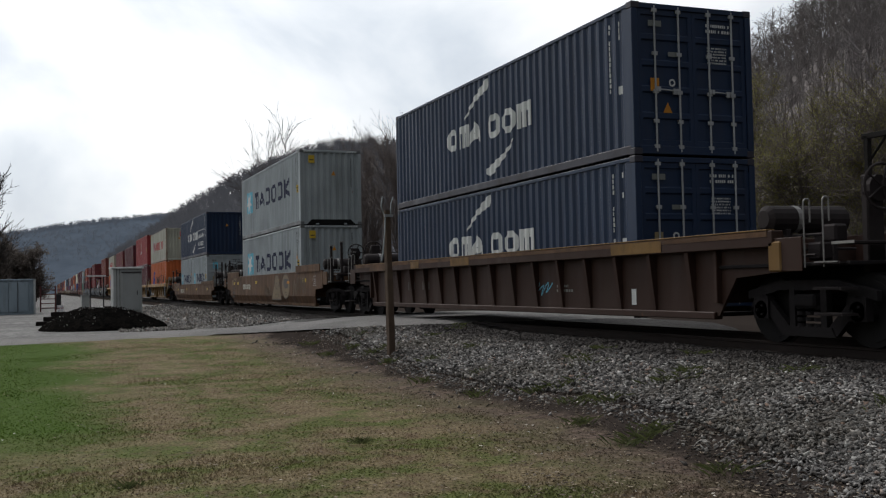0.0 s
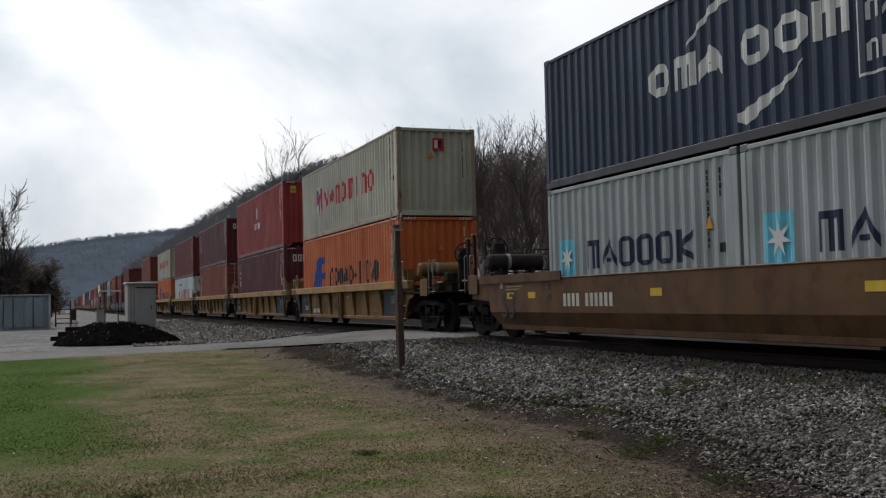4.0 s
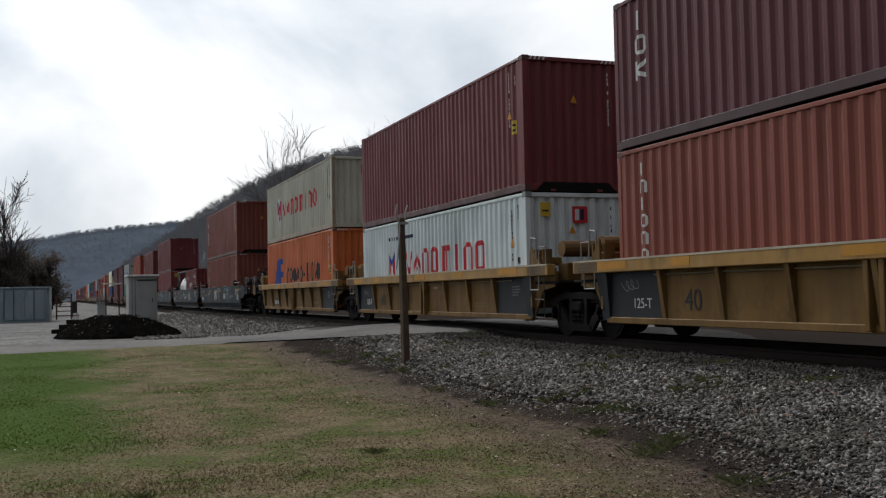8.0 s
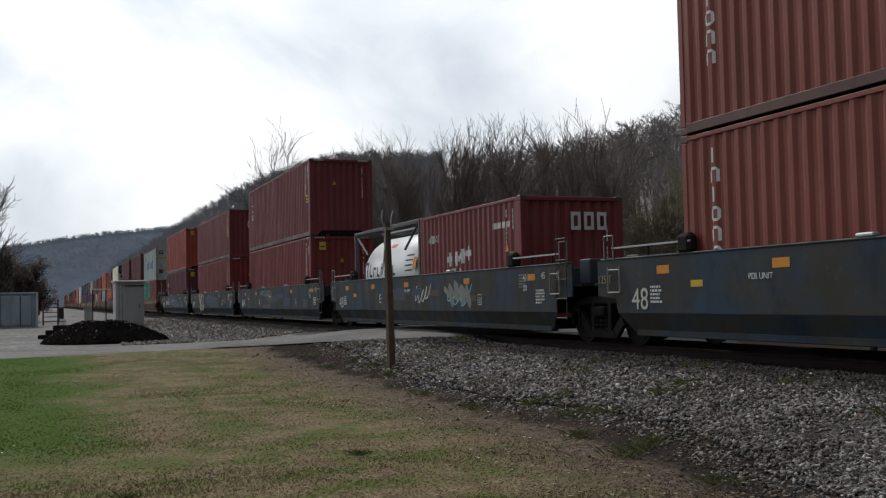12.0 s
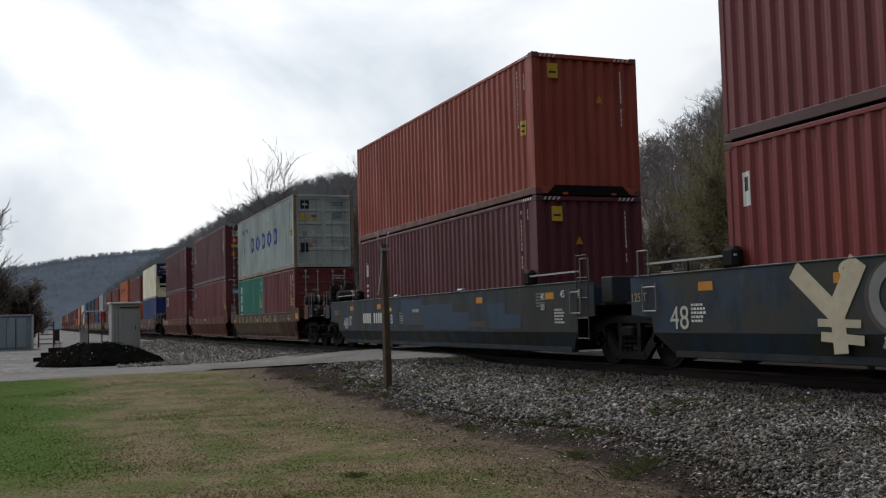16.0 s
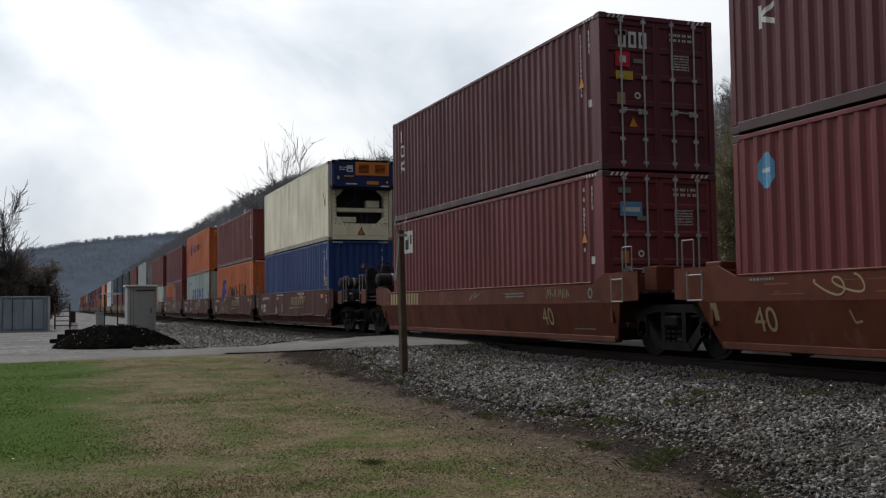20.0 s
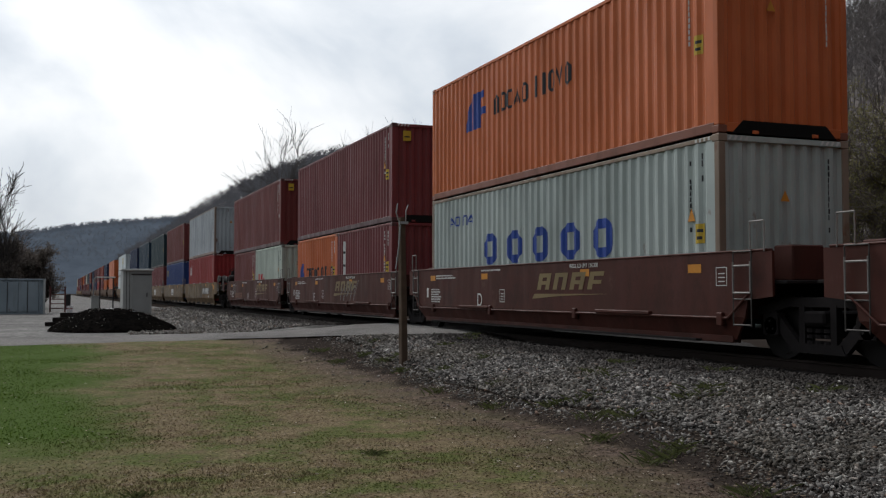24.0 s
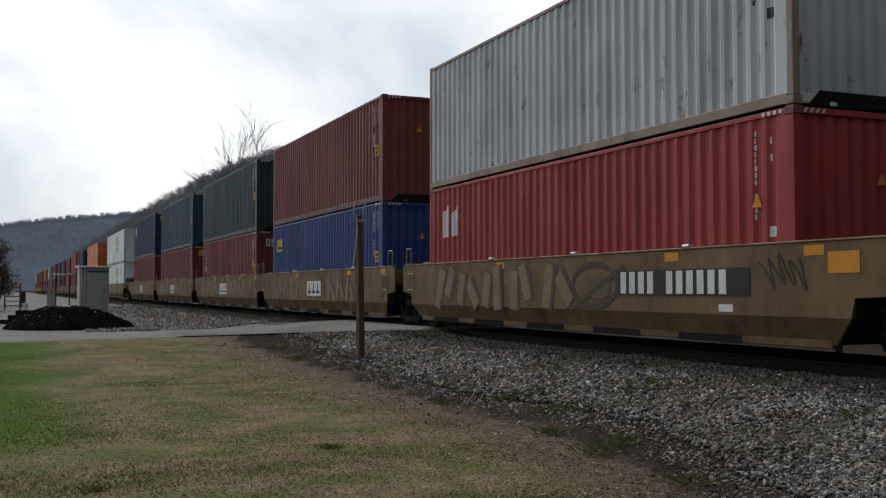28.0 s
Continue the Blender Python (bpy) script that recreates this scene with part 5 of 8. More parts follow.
def marks_blue_top(s, h):
    s.rect("white", 0.8, h * 0.62, 0.85, 0.62)
    s.quad("lblue", ((1.0, h * 0.62 + 0.1), (1.0, h * 0.62 + 0.5), (1.35, h * 0.62 + 0.1), (1.35, h * 0.62 + 0.4)))


def marks_ua(s, h):
    s.quad("white", ((0.78, 1.72), (0.78, 2.3), (1.1, 1.72), (1.1, 2.45)))
    s.quad("white", ((1.2, 1.72), (1.2, 2.2), (1.62, 1.75), (1.62, 2.4)))


def marks_red_logo(s, h):
    for k in range(8):
        s.rect("white", 5.05 + 0.21 * k, h * 0.42, 0.05 if k % 3 else 0.13, 0.3)
    s.quad("chalk", ((5.6, h * 0.64), (5.6, h * 0.72), (5.78, h * 0.58), (5.78, h * 0.8)))
    s.quad("chalk", ((5.78, h * 0.58), (5.78, h * 0.8), (5.96, h * 0.64), (5.96, h * 0.72)))


def marks_zim(s, h):
    s.word("white", 0.55, h * 0.72, 0.75, 0.2, 6, 81)
    for k, (u, z) in enumerate(((1.95, 1.25), (2.35, 1.25), (2.75, 1.3), (3.1, 1.35), (2.15, 0.85), (2.55, 0.85))):
        s.rect("white", u, z, 0.16, 0.34)
        s.rect("white", u - 0.08, z + 0.1, 0.32, 0.14)
    s.word("white", 4.55, h * 0.76, 0.95, 0.16, 8, 83)


def marks_white_label(s, h):
    s.rect("white", 0.45, 1.96, 1.2, 0.62)
    for u, z, w, hh in ((0.52, 2.32, 0.16, 0.2), (0.74, 2.06, 0.12, 0.4), (0.92, 2.06, 0.26, 0.28), (1.24, 2.08, 0.1, 0.34), (1.4, 2.2, 0.16, 0.26)):
        s.rect("dusk", u, z, w, hh)


def marks_vert_panel(s, h):
    s.rect("white", 0.6, 0.75, 0.34, 1.5)
    for k in range(3):
        s.rect("black", 0.66, 1.84 - 0.44 * k, 0.22, 0.08)
        s.rect("black", 0.66, 1.66 - 0.44 * k, 0.08, 0.18)


def marks_oocl(s, h):
    s.rect("red", 0.75, 1.1, 0.3, 0.3)
    s.rect("red", 1.15, 1.1, 0.3, 0.3)
    s.word("red", 1.6, 1.1, 0.6, 0.3, 2, 91)


def marks_sign(s, h):
    s.quad("lblue", ((0.54, 2.2), (0.54, 2.42), (0.62, 2.08), (0.62, 2.54)))
    s.rect("lblue", 0.62, 2.06, 0.17, 0.50)
    s.quad("lblue", ((0.79, 2.08), (0.79, 2.54), (0.87, 2.2), (0.87, 2.42)))
    s.rect("white", 0.6, 2.28, 0.2, 0.06)


def marks_small_label(s, h):
    s.rect("white", 0.32, 1.95, 0.2, 0.48)
    s.rect("black", 0.36, 2.16, 0.12, 0.2)


def marks_two(s, h):
    """Two painted signs one above the other."""
    s.rect("white", 0.62, 1.86, 0.09, 0.36)
    s.quad("white", ((0.71, 1.78), (0.71, 1.90), (0.86, 1.80), (0.86, 2.22)))
    for k in range(3):
        s.rect("white", 0.64, 1.18 + 0.15 * k, 0.22, 0.08)


def marks_yellowbox(s, h):
    s.rect("yellow", 0.55, h * 0.66, 0.8, 0.45)
    s.rect("black", 0.65, h * 0.66 + 0.1, 0.55, 0.08)


def marks_white53(s, h):
    s.rect("yellow", 9.2, 1.6, 1.5, 0.9)
    s.word("black", 9.2, 1.0, 1.6, 0.4, 4, 93)


MARKS = dict(clab=marks_small_label, twomark=marks_two, cma=marks_cma, eco=marks_eco, maersk=marks_maersk, maersk20=marks_maersk20, ym=marks_ym, ymlow=marks_ym_low, hapag=marks_hapag,
             hapaghigh=marks_hapag_high, hapag20=marks_hapag20, cosco=marks_cosco, tex=marks_tex, triton=marks_triton, bluetop=marks_blue_top, ua=marks_ua,
             redlogo=marks_red_logo, zim=marks_zim, label=marks_white_label, panel=marks_vert_panel, oocl=marks_oocl, sign=marks_sign, ybox=marks_yellowbox, white53=marks_white53)



def block_row(e, key, x, z, n, w, h, gap=0.25):
    """A short painted name on an end, as plain blocks."""
    cell = w / n
    for k in range(n):
        a, c = x + k * cell, cell * (1 - gap)
        t = c * 0.3
        e.rect(key, a, z, t, h)
        e.rect(key, a + c - t, z, t, h)
        e.rect(key, a + t, z + h * 0.8, c - 2 * t, h * 0.2)
        e.rect(key, a + t, z, c - 2 * t, h * 0.2)


def ends_tex(e, h, end):
    block_row(e, "white", -0.82, h - 0.62, 3, 0.66, 0.3)
    if end == "door":
        e.rect("red", -0.88, h - 0.98, 0.3, 0.28)
        e.rect("white", -0.80, h - 0.9, 0.14, 0.12, y=e.y - 0.001)
        e.rect("yellow", -0.88, h - 1.22, 0.36, 0.16)


def ends_ring(e, h, end):
    e.ring("white", 0.06, h - 0.82, 0.3, 0.055)
    e.rect("white", -0.08, h - 1.0, 0.07, 0.34)
    e.rect("white", 0.12, h - 0.98, 0.07, 0.34)
    e.rect("white", -0.04, h - 0.86, 0.2, 0.06)


def ends_zim(e, h, end):
    block_row(e, "white", -0.05, h - 0.72, 3, 0.95, 0.38)


def ends_ym(e, h, end):
    e.rect("red", -0.12, h - 0.66, 0.36, 0.36)
    e.rect("white", -0.06, h - 0.6, 0.1, 0.24, y=e.y - 0.001)
    e.rect("navy", 0.06, h - 0.6, 0.1, 0.24, y=e.y - 0.001)


def ends_oocl(e, h, end):
    for j in range(4):
        e.ring("red", -0.25 + 0.22 * j, 1.42, 0.11, 0.05, 12)
    e.rows("black", -0.55, 1.82, 2, 1.3, 0.06, 7)


def ends_cosco(e, h, end):
    e.rect("navy", -0.93, h - 0.58, 0.34, 0.34)
    e.rect("white", -0.86, h - 0.44, 0.2, 0.06, y=e.y - 0.001)
    e.rect("yellow", -0.95, h - 1.04, 0.34, 0.24)
    e.rect("navy", -0.95, 0.62, 0.32, 0.36)
    e.triangle("yellow", -0.46, h - 1.04, 0.26)
    e.rect("white", 0.62, h - 2.2, 0.2, 0.14)


def ends_star(e, h, end):
    e.rect("sky", -0.84, h - 0.86, 0.3, 0.4)
    e.rect("white", -0.76, h - 0.68, 0.14, 0.05, y=e.y - 0.001)
    e.rect("white", -0.715, h - 0.73, 0.05, 0.15, y=e.y - 0.0015)


def ends_badge(e, h, end):
    e.rect("lblue", -0.85, h - 0.82, 0.46, 0.26)
    e.rect("white", -0.8, h - 0.74, 0.36, 0.08, y=e.y - 0.001)


ENDS = dict(tex=ends_tex, ring=ends_ring, zim=ends_zim, ym=ends_ym, oocl=ends_oocl, cosco=ends_cosco, star=ends_star, badge=ends_badge)

# colour words for labels
WORDS = dict(navy="dark navy blue", maersk="pale grey", cream="dirty cream-white", orange="orange", red="red", tex="dark maroon", rust="rust-red", white="white",
             maroon="maroon", oldrust="weathered rust-red", wine="wine-red", brown="brown-red", cosco="pale grey-green", green="sea-green", blue="blue", reefer="cream refrigerated", pale="rust-streaked grey",
             redb="bright red", teal="dark green-blue", dblue="dark blue", redor="orange-red", mint="pale mint", slate="slate blue")


def load(y, z, length, h, key, end="blank", marks="", ends="", far=False, seed=0):
    """A container on the train, its front end at y when the clip begins."""
    size = {L40: "forty-foot", L20: "twenty-foot", L53: "fifty-three-foot"}[length]
    how = {"door": "with its doors forward", "blank": "with a plain front", "reefer": "with cooling unit forward", "flat": "with smooth sides", "tank": ""}[end]
    lab = "white twenty-foot tank container in a dark frame" if end == "tank" else f"{WORDS[key]} {size} steel shipping container {how}"
    c = container(length, h, key, end, lab, far)
    c.matrix_basis = pose(TRACK_X, y, z)
    MOVERS.append((c, y, z))
    if end == "tank":
        return c
    dark = key in ("maersk", "cream", "white", "cosco", "reefer", "pale", "mint")
    s = Side(length, end in ("reefer", "flat"))
    if marks:
        MARKS[marks](s, h)
    if not far:
        tint = "black" if dark else "white"
        r = random.Random(seed)
        s.column(tint, length - 0.78, h - 0.22, 13, 0.078, seed + 1, 1.2)
        s.column(tint, length - 0.48, h - 0.22, 4, 0.10, seed + 2)
        if r.random() < 0.6:           # a yellow height sticker
            s.rect("yellow", length - 0.62, h * 0.44, 0.2, 0.3)
            s.rect("black", length - 0.58, h * 0.44 + 0.17, 0.12, 0.05)
            s.rect("black", length - 0.58, h * 0.44 + 0.06, 0.1, 0.05)
        else:
            s.rect(tint, length - 0.5, h * 0.42, 0.12, 0.14)
        if r.random() < 0.6:
            s.triangle("amber", length - 0.82, h * 0.56, 0.2)
        e = End()
        if end == "blank":
            e.column(tint, HW - 0.42, h - 0.28, 12, 0.085, seed + 3)
            if ends not in ("ring", "zim", "oocl"):
                e.triangle("amber", -0.08 + r.uniform(-0.3, 0.3), h * 0.66, 0.17)
            if r.random() < 0.3 and ends not in ("tex", "oocl"):
                e.rect("yellow", -0.88, h - 0.52, 0.24, 0.3)
                e.rect("black", -0.84, h - 0.42, 0.16, 0.04, y=-0.004)
        elif end == "door":
            e.y = 0.024
            e.rows(tint, 0.28, h - 0.34, 2, 0.5, 0.06, seed + 4)
            e.rows(tint, 0.30, h - 0.72, 6, 0.40, 0.032, seed + 5)
            e.rect("amber" if seed % 2 else "tan", -0.86, h * 0.42, 0.17, 0.22)
            e.rect("ghost", -0.50, h - 0.9, 0.2, 0.08)
            e.ring("white", -0.43, h * 0.48, 0.065, 0.03)
            e.triangle("amber", -0.62, h * 0.28, 0.18)
            e.rect("ghost", -0.88, h - 0.40, 0.26, 0.1)
        if h == HC:
            for x0 in (-HW + 0.16, HW - 0.56):
                for j in range(4):
                    e.y, keep = -0.0015, e.y
                    e.slant("white", x0 + 0.1 * j, h - 0.09, 0.045, 0.065, 0.04)
                    e.y = keep
            bm = s.bm.setdefault("white", bmesh.new())
            for j in range(4):
                y = 0.22 + 0.11 * j
                bm.faces.new([bm.verts.new((-HW - 0.0005, yy, zz)) for yy, zz in ((y, h - 0.08), (y, h - 0.026), (y + 0.05, h - 0.026), (y + 0.05, h - 0.08))])
        if ends:
            ENDS[ends](e, h, end)
        e.finish(c)
    s.finish(c)
    return c


def stack(y, low, up, far=False, seed=0, slip=0.0):
    """The load of one well: low is one forty-foot or two twenty-foot boxes (front one first), up the box on top; slip is how far the low ones sit behind it."""
    yy, top = y + slip, 0
    for k, spec in enumerate(low):
        load(yy, FLOOR_Z, spec[0], spec[1], *spec[2:], far=far, seed=seed * 7 + k)
        yy += spec[0] + 0.076
        top = spec[1]
    if up:
        off = 0.0
        load(y + off, FLOOR_Z + top + 0.012, up[0], up[1], *up[2:], far=far, seed=seed * 7 + 5)


LOADS = [
    (14.48, [(L40, STD, "navy", "door", "cma")], (L40, STD, "navy", "door", "cma")),
    (38.08, [(L40, HC, "maersk", "blank", "maersk")], (L40, HC, "maersk", "blank", "maersk")),
    (62.17, [(L20, STD, "maersk", "door", "maersk20", "star"), (L20, STD, "maersk", "door", "maersk20", "star")], (L40, STD, "navy", "blank", "eco")),
    (83.89, [(L40, HC, "orange", "blank", "hapag")], (L40, STD, "cream", "blank", "ym", "ym")),
    (99.85, [(L40, HC, "tex", "blank", "tex", "tex")], (L40, HC, "red", "blank", "redlogo")),
    (115.90, [(L40, HC, "rust", "door", "triton")], (L40, STD, "tex", "blank", "tex", "tex")),
    (131.86, [(L40, STD, "white", "blank", "ymlow", "ym")], (L40, HC, "maroon", "blank", "")),
    (147.93, [(L40, HC, "orange", "blank", "hapag")], (L40, STD, "cream", "blank", "ym", "ym")),
    (168.98, [(L40, HC, "oldrust", "blank", "triton")], (L40, HC, "oldrust", "blank", "triton")),
    (186.92, [(L20, STD, "maroon", "blank", "zim", "zim"), (L20, STD, "white", "tank")], None),
    (204.87, [(L40, HC, "wine", "blank", "")], (L40, HC, "maroon", "blank", "tex")),
    (222.79, [(L40, HC, "wine", "blank", "clab")], (L40, STD, "maroon", "blank", "", "ring")),
    (240.99, [(L40, HC, "tex", "blank", "twomark")], (L40, HC, "redor", "blank", "")),
    (261.88, [(L20, STD, "maroon", "door", ""), (L20, STD, "green", "blank", "panel")], (L40, HC, "cosco", "door", "cosco", "cosco")),
    (277.86, [(L40, HC, "maroon", "door", "sign", "badge")], (L40, HC, "tex", "door", "tex", "tex")),
    (293.83, [(L40, HC, "maroon", "door", "label", "badge")], (L40, HC, "tex", "door", "tex", "tex")),
    (313.70, [(L40, HC, "blue", "blank", "")], (L40, HC, "reefer", "reefer", "")),
    (329.06, [(L40, HC, "orange", "blank", "hapag")], (L40, STD, "brown", "blank", "")),
    (344.93, [(L40, HC, "cosco", "blank", "cosco")], (L40, HC, "orange", "blank", "hapaghigh")),
    (360.50, [(L20, STD, "maroon", "blank", "panel"), (L20, STD, "orange", "blank", "hapag20")], (L40, HC, "maroon", "blank", "")),
    (376.05, [(L20, STD, "mint", "blank", "oocl", "oocl"), (L20, STD, "brown", "blank", "")], (L40, HC, "brown", "blank", "")),
    (395.51, [(L40, HC, "redb", "blank", "ua")], (L40, HC, "pale", "blank", "")),
    (411.02, [(L40, HC, "blue", "blank", "ybox")], (L40, HC, "brown", "blank", "")),
    (426.0, [(L40, HC, "maroon", "blank", "tex", "tex")], (L40, HC, "teal", "blank", "")),
    (441.5, [(L40, HC, "maroon", "blank", "")], (L40, HC, "slate", "blank", "")),
    (456.9, [(L40, HC, "brown", "blank", "")], (L40, HC, "dblue", "blank", "bluetop")),
    (476.8, [(L53, HC, "white", "flat", "white53")], (L53, HC, "white", "flat", "white53")),
    (504.5, [(L53, HC, "orange", "flat", "")], (L53, HC, "orange", "flat", "")),
    (528.0, [(L40, HC, "orange", "blank", "")], (L40, HC, "dblue", "blank", "")),
    (544.0, [(L40, HC, "maroon", "blank", "")], (L40, HC, "redor", "blank", "")),
    (560.0, [(L40, HC, "redb", "blank", "")], (L40, HC, "maroon", "blank", "")),
    (576.0, [(L40, HC, "dblue", "blank", "")], (L40, HC, "tex", "blank", "")),
    (592.0, [(L40, HC, "maroon", "blank", "")], (L40, HC, "navy", "blank", "")),
    (612.0, [(L40, HC, "navy", "blank", "")], (L40, HC, "rust", "blank", "")),
    (628.0, [(L40, HC, "rust", "blank", "")], (L40, HC, "slate", "blank", "")),
    (644.0, [(L40, HC, "maroon", "blank", "")], (L40, HC, "cream", "blank", "")),
    (660.0, [(L40, HC, "tex", "blank", "")], (L40, HC, "maroon", "blank", "")),
    (676.0, [(L40, HC, "brown", "blank", "")], (L40, HC, "orange", "blank", "")),
    (700.0, [(L40, HC, "maroon", "blank", "")], (L40, HC, "rust", "blank", "")),
    (716.0, [(L40, HC, "navy", "blank", "")], (L40, HC, "maroon", "blank", "")),
    (732.0, [(L40, HC, "redb", "blank", "")], (L40, HC, "tex", "blank", "")),
    (748.0, [(L40, HC, "maroon", "blank", "")], (L40, HC, "brown", "blank", "")),
    (764.0, [(L40, HC, "rust", "blank", "")], (L40, HC, "cream", "blank", "")),
]
for k, (y, low, up) in enumerate(LOADS):
    stack(y, low, up, far=k > 25, seed=k, slip=-0.3 if k == 20 else 0.0)

# cars, front to rear: load index, style, paint, words, (well, upper part, deck) past the load, top, trucks, open ends
S48, S53, IN40, EN40 = (1.6, 3.1, 4.4), (2.3, 3.6, 3.9), (0.4, 1.35, 1.6), (0.5, 1.3, 3.6)
IN48 = (1.4, 2.4, 2.7)


def set_of_cars(first, last, style, paint_key, words, top, inner, outer, gap, ribs=(), **side):
    for k in range(first, last + 1):
        y = LOADS[k][0]
        head, tail = k == first, k == last
        nxt = LOADS[k + 1][0] if k + 1 < len(LOADS) else y + 16
        tr = 12.192 + (nxt - y - 12.192) / 2 if not tail else 12.192 + gap
        pk = paint_key[k - first] if isinstance(paint_key, (list, tuple)) else paint_key
        f, r = (outer if head else inner), (outer if tail else inner)
        car = well_car(style, CAR[pk], words, (f[0], f[1], f[2] - f[0]), (r[0], r[1], r[2] - r[0]), top - RAIL_Z,
                       -gap if head else None, tr, head, tail, far=k > 25, length=LOADS[k][1][0][0] if LOADS[k][1][0][0] == L53 else L40, ribs=ribs, **side)
        car.matrix_basis = pose(TRACK_X, y, RAIL_Z)
        MOVERS.append((car, y, RAIL_Z))
        CARS[k] = car


CARS = {}
set_of_cars(0, 0, "ribbed", "brown", "brown ribbed well car with a yellow-edged top chord", 2.16, S48, (2.2, 3.6, 4.9), 3.8, [-1.8 + 1.04 * i for i in range(16)])
set_of_cars(1, 1, "smooth", "tan", "tan smooth-sided well car with faded graffiti", 2.16, S53, (2.3, 3.7, 5.2), 4.1)
set_of_cars(2, 2, "smooth", "tan", "tan smooth-sided well car with faded lettering", 1.93, S53, (2.3, 3.7, 4.6), 3.6)
set_of_cars(3, 7, "ribbed", "yellow", "yellow ribbed well car with a pale top edge", 2.05, IN40, EN40, 2.0, [1.46 + 1.54 * i for i in range(7)])
set_of_cars(8, 12, "smooth", "teal", "dark grey-green well car with blue repaint patches", 2.17, IN48, (1.5, 2.9, 4.2), 3.3)
set_of_cars(13, 15, "smooth", ("gold", "oxide", "oxide"), "rusty oxide-red well car with faded graffiti", 1.95, IN40, EN40, 2.0, fold=0.90, lean=0.16, rise=0.17)
set_of_cars(16, 20, "smooth", "plum", "dark red-brown well car with small white stencils", 2.19, IN40, (0.5, 1.2, 3.3), 2.0)
set_of_cars(21, 25, "smooth", "sand", "sand-coloured well car with grey graffiti", 2.20, IN40, (0.7, 2.2, 3.3), 2.3)
for a, b, pk in ((26, 26, "sand"), (27, 27, "tan"), (28, 32, "tan"), (33, 37, "plum"), (38, 42, "yellow")):
    set_of_cars(a, b, "smooth", pk, "weathered well car far back in the train", 2.15, IN40, EN40, 2.0)

# the tail of the car ahead, of which only the end deck comes into view
lead = well_car("ribbed", CAR["brown"], "brown well car end with a grab-rail hoop", (2.2, 3.6, 2.0), (2.2, 3.6, 2.7), 1.46, -3.8, 12.192 + 3.8, False, True)
lead.matrix_basis = pose(TRACK_X, 14.38 - 24.0, RAIL_Z)
MOVERS.append((lead, 14.38 - 24.0, RAIL_Z))


# ---- paint on the cars ----
def reflectors(p, us, z=1.22, key="amber"):
    for u in us:
        p.rect(key, u, z, 0.34, 0.13)


def plaque(p, u, z, w, h, n, size, seed):
    p.rect("black", u, z, w, h)
    p.x -= 0.003
    p.code("white", u + 0.12, z + (h - size) / 2, n, size, seed)
    p.x += 0.003


def small_print(p, u, z, seed, key="white", n=5, w=0.5):
    p.rows(key, u, z, n, w, 0.035, seed)


def frame_mark(p, u, z, s, key="white"):
    for a, b, w, h in ((u, z, s, 0.013), (u, z + s, s, 0.013), (u, z, 0.013, s), (u + s - 0.013, z, 0.013, s + 0.013)):
        p.rect(key, a, b, w, h)
    for j in range(3):
        p.rect(key, u + s * 0.2, z + s * (0.22 + 0.22 * j), s * 0.6, s * 0.06)


def words_on(car, words, size, key, u, z, length=L40, inset=0.0):
    return lettering(words, size, key, car, -HALF + 0.022 + inset, length - u, z)


# brown ribbed car
c = CARS[0]
p = Plate(L40, -HALF + 0.026 + INSET)
p.rect("white", 12.05, 0.5, 0.14, 0.26)
p.rect("tan", 3.2, 0.9, 0.25, 0.12)
p.rows("ghost", 9.4, 0.8, 2, 0.6, 0.05, 3)
p.code("dusk", 0.9, 0.78, 4, 0.2, 3)
p.code("dusk", 2.0, 0.78, 4, 0.2, 3)
p.scrawl("sky", 8.5, 0.62, 0.7, 0.3, 4, 6, 0.06)
p.finish(c)
part("chord_cap", boxes((-HALF - 0.036, -HALF + 0.1, -3.5, 15.7, 1.531, 1.55), bevel=0.004), CAR["yellow"], c, "faded yellow top edge")
for u0, u1, k in ((-2.0, -0.4, "tan"), (1.6, 2.2, "yellow"), (4.4, 5.5, "yellow"), (11.7, 13.2, "yellow")):
    part("chord_panel", boxes((-HALF - 0.036, -HALF - 0.029, L40 - u1, L40 - u0, 1.33, 1.51)), CAR[k], c, "faded yellow panel on the chord")
part("chord_panel", boxes((-HALF - 0.0345, -HALF - 0.0295, -3.5, 15.6, 1.45, 1.52)), CAR["tan"], c, "faded yellow panel on the chord")
part("end_block", boxes((-HALF - 0.03, -HALF + 0.2, -3.75, -3.5, 0.98, 1.38), bevel=0.02), CAR["yellow"], c, "yellow end block")
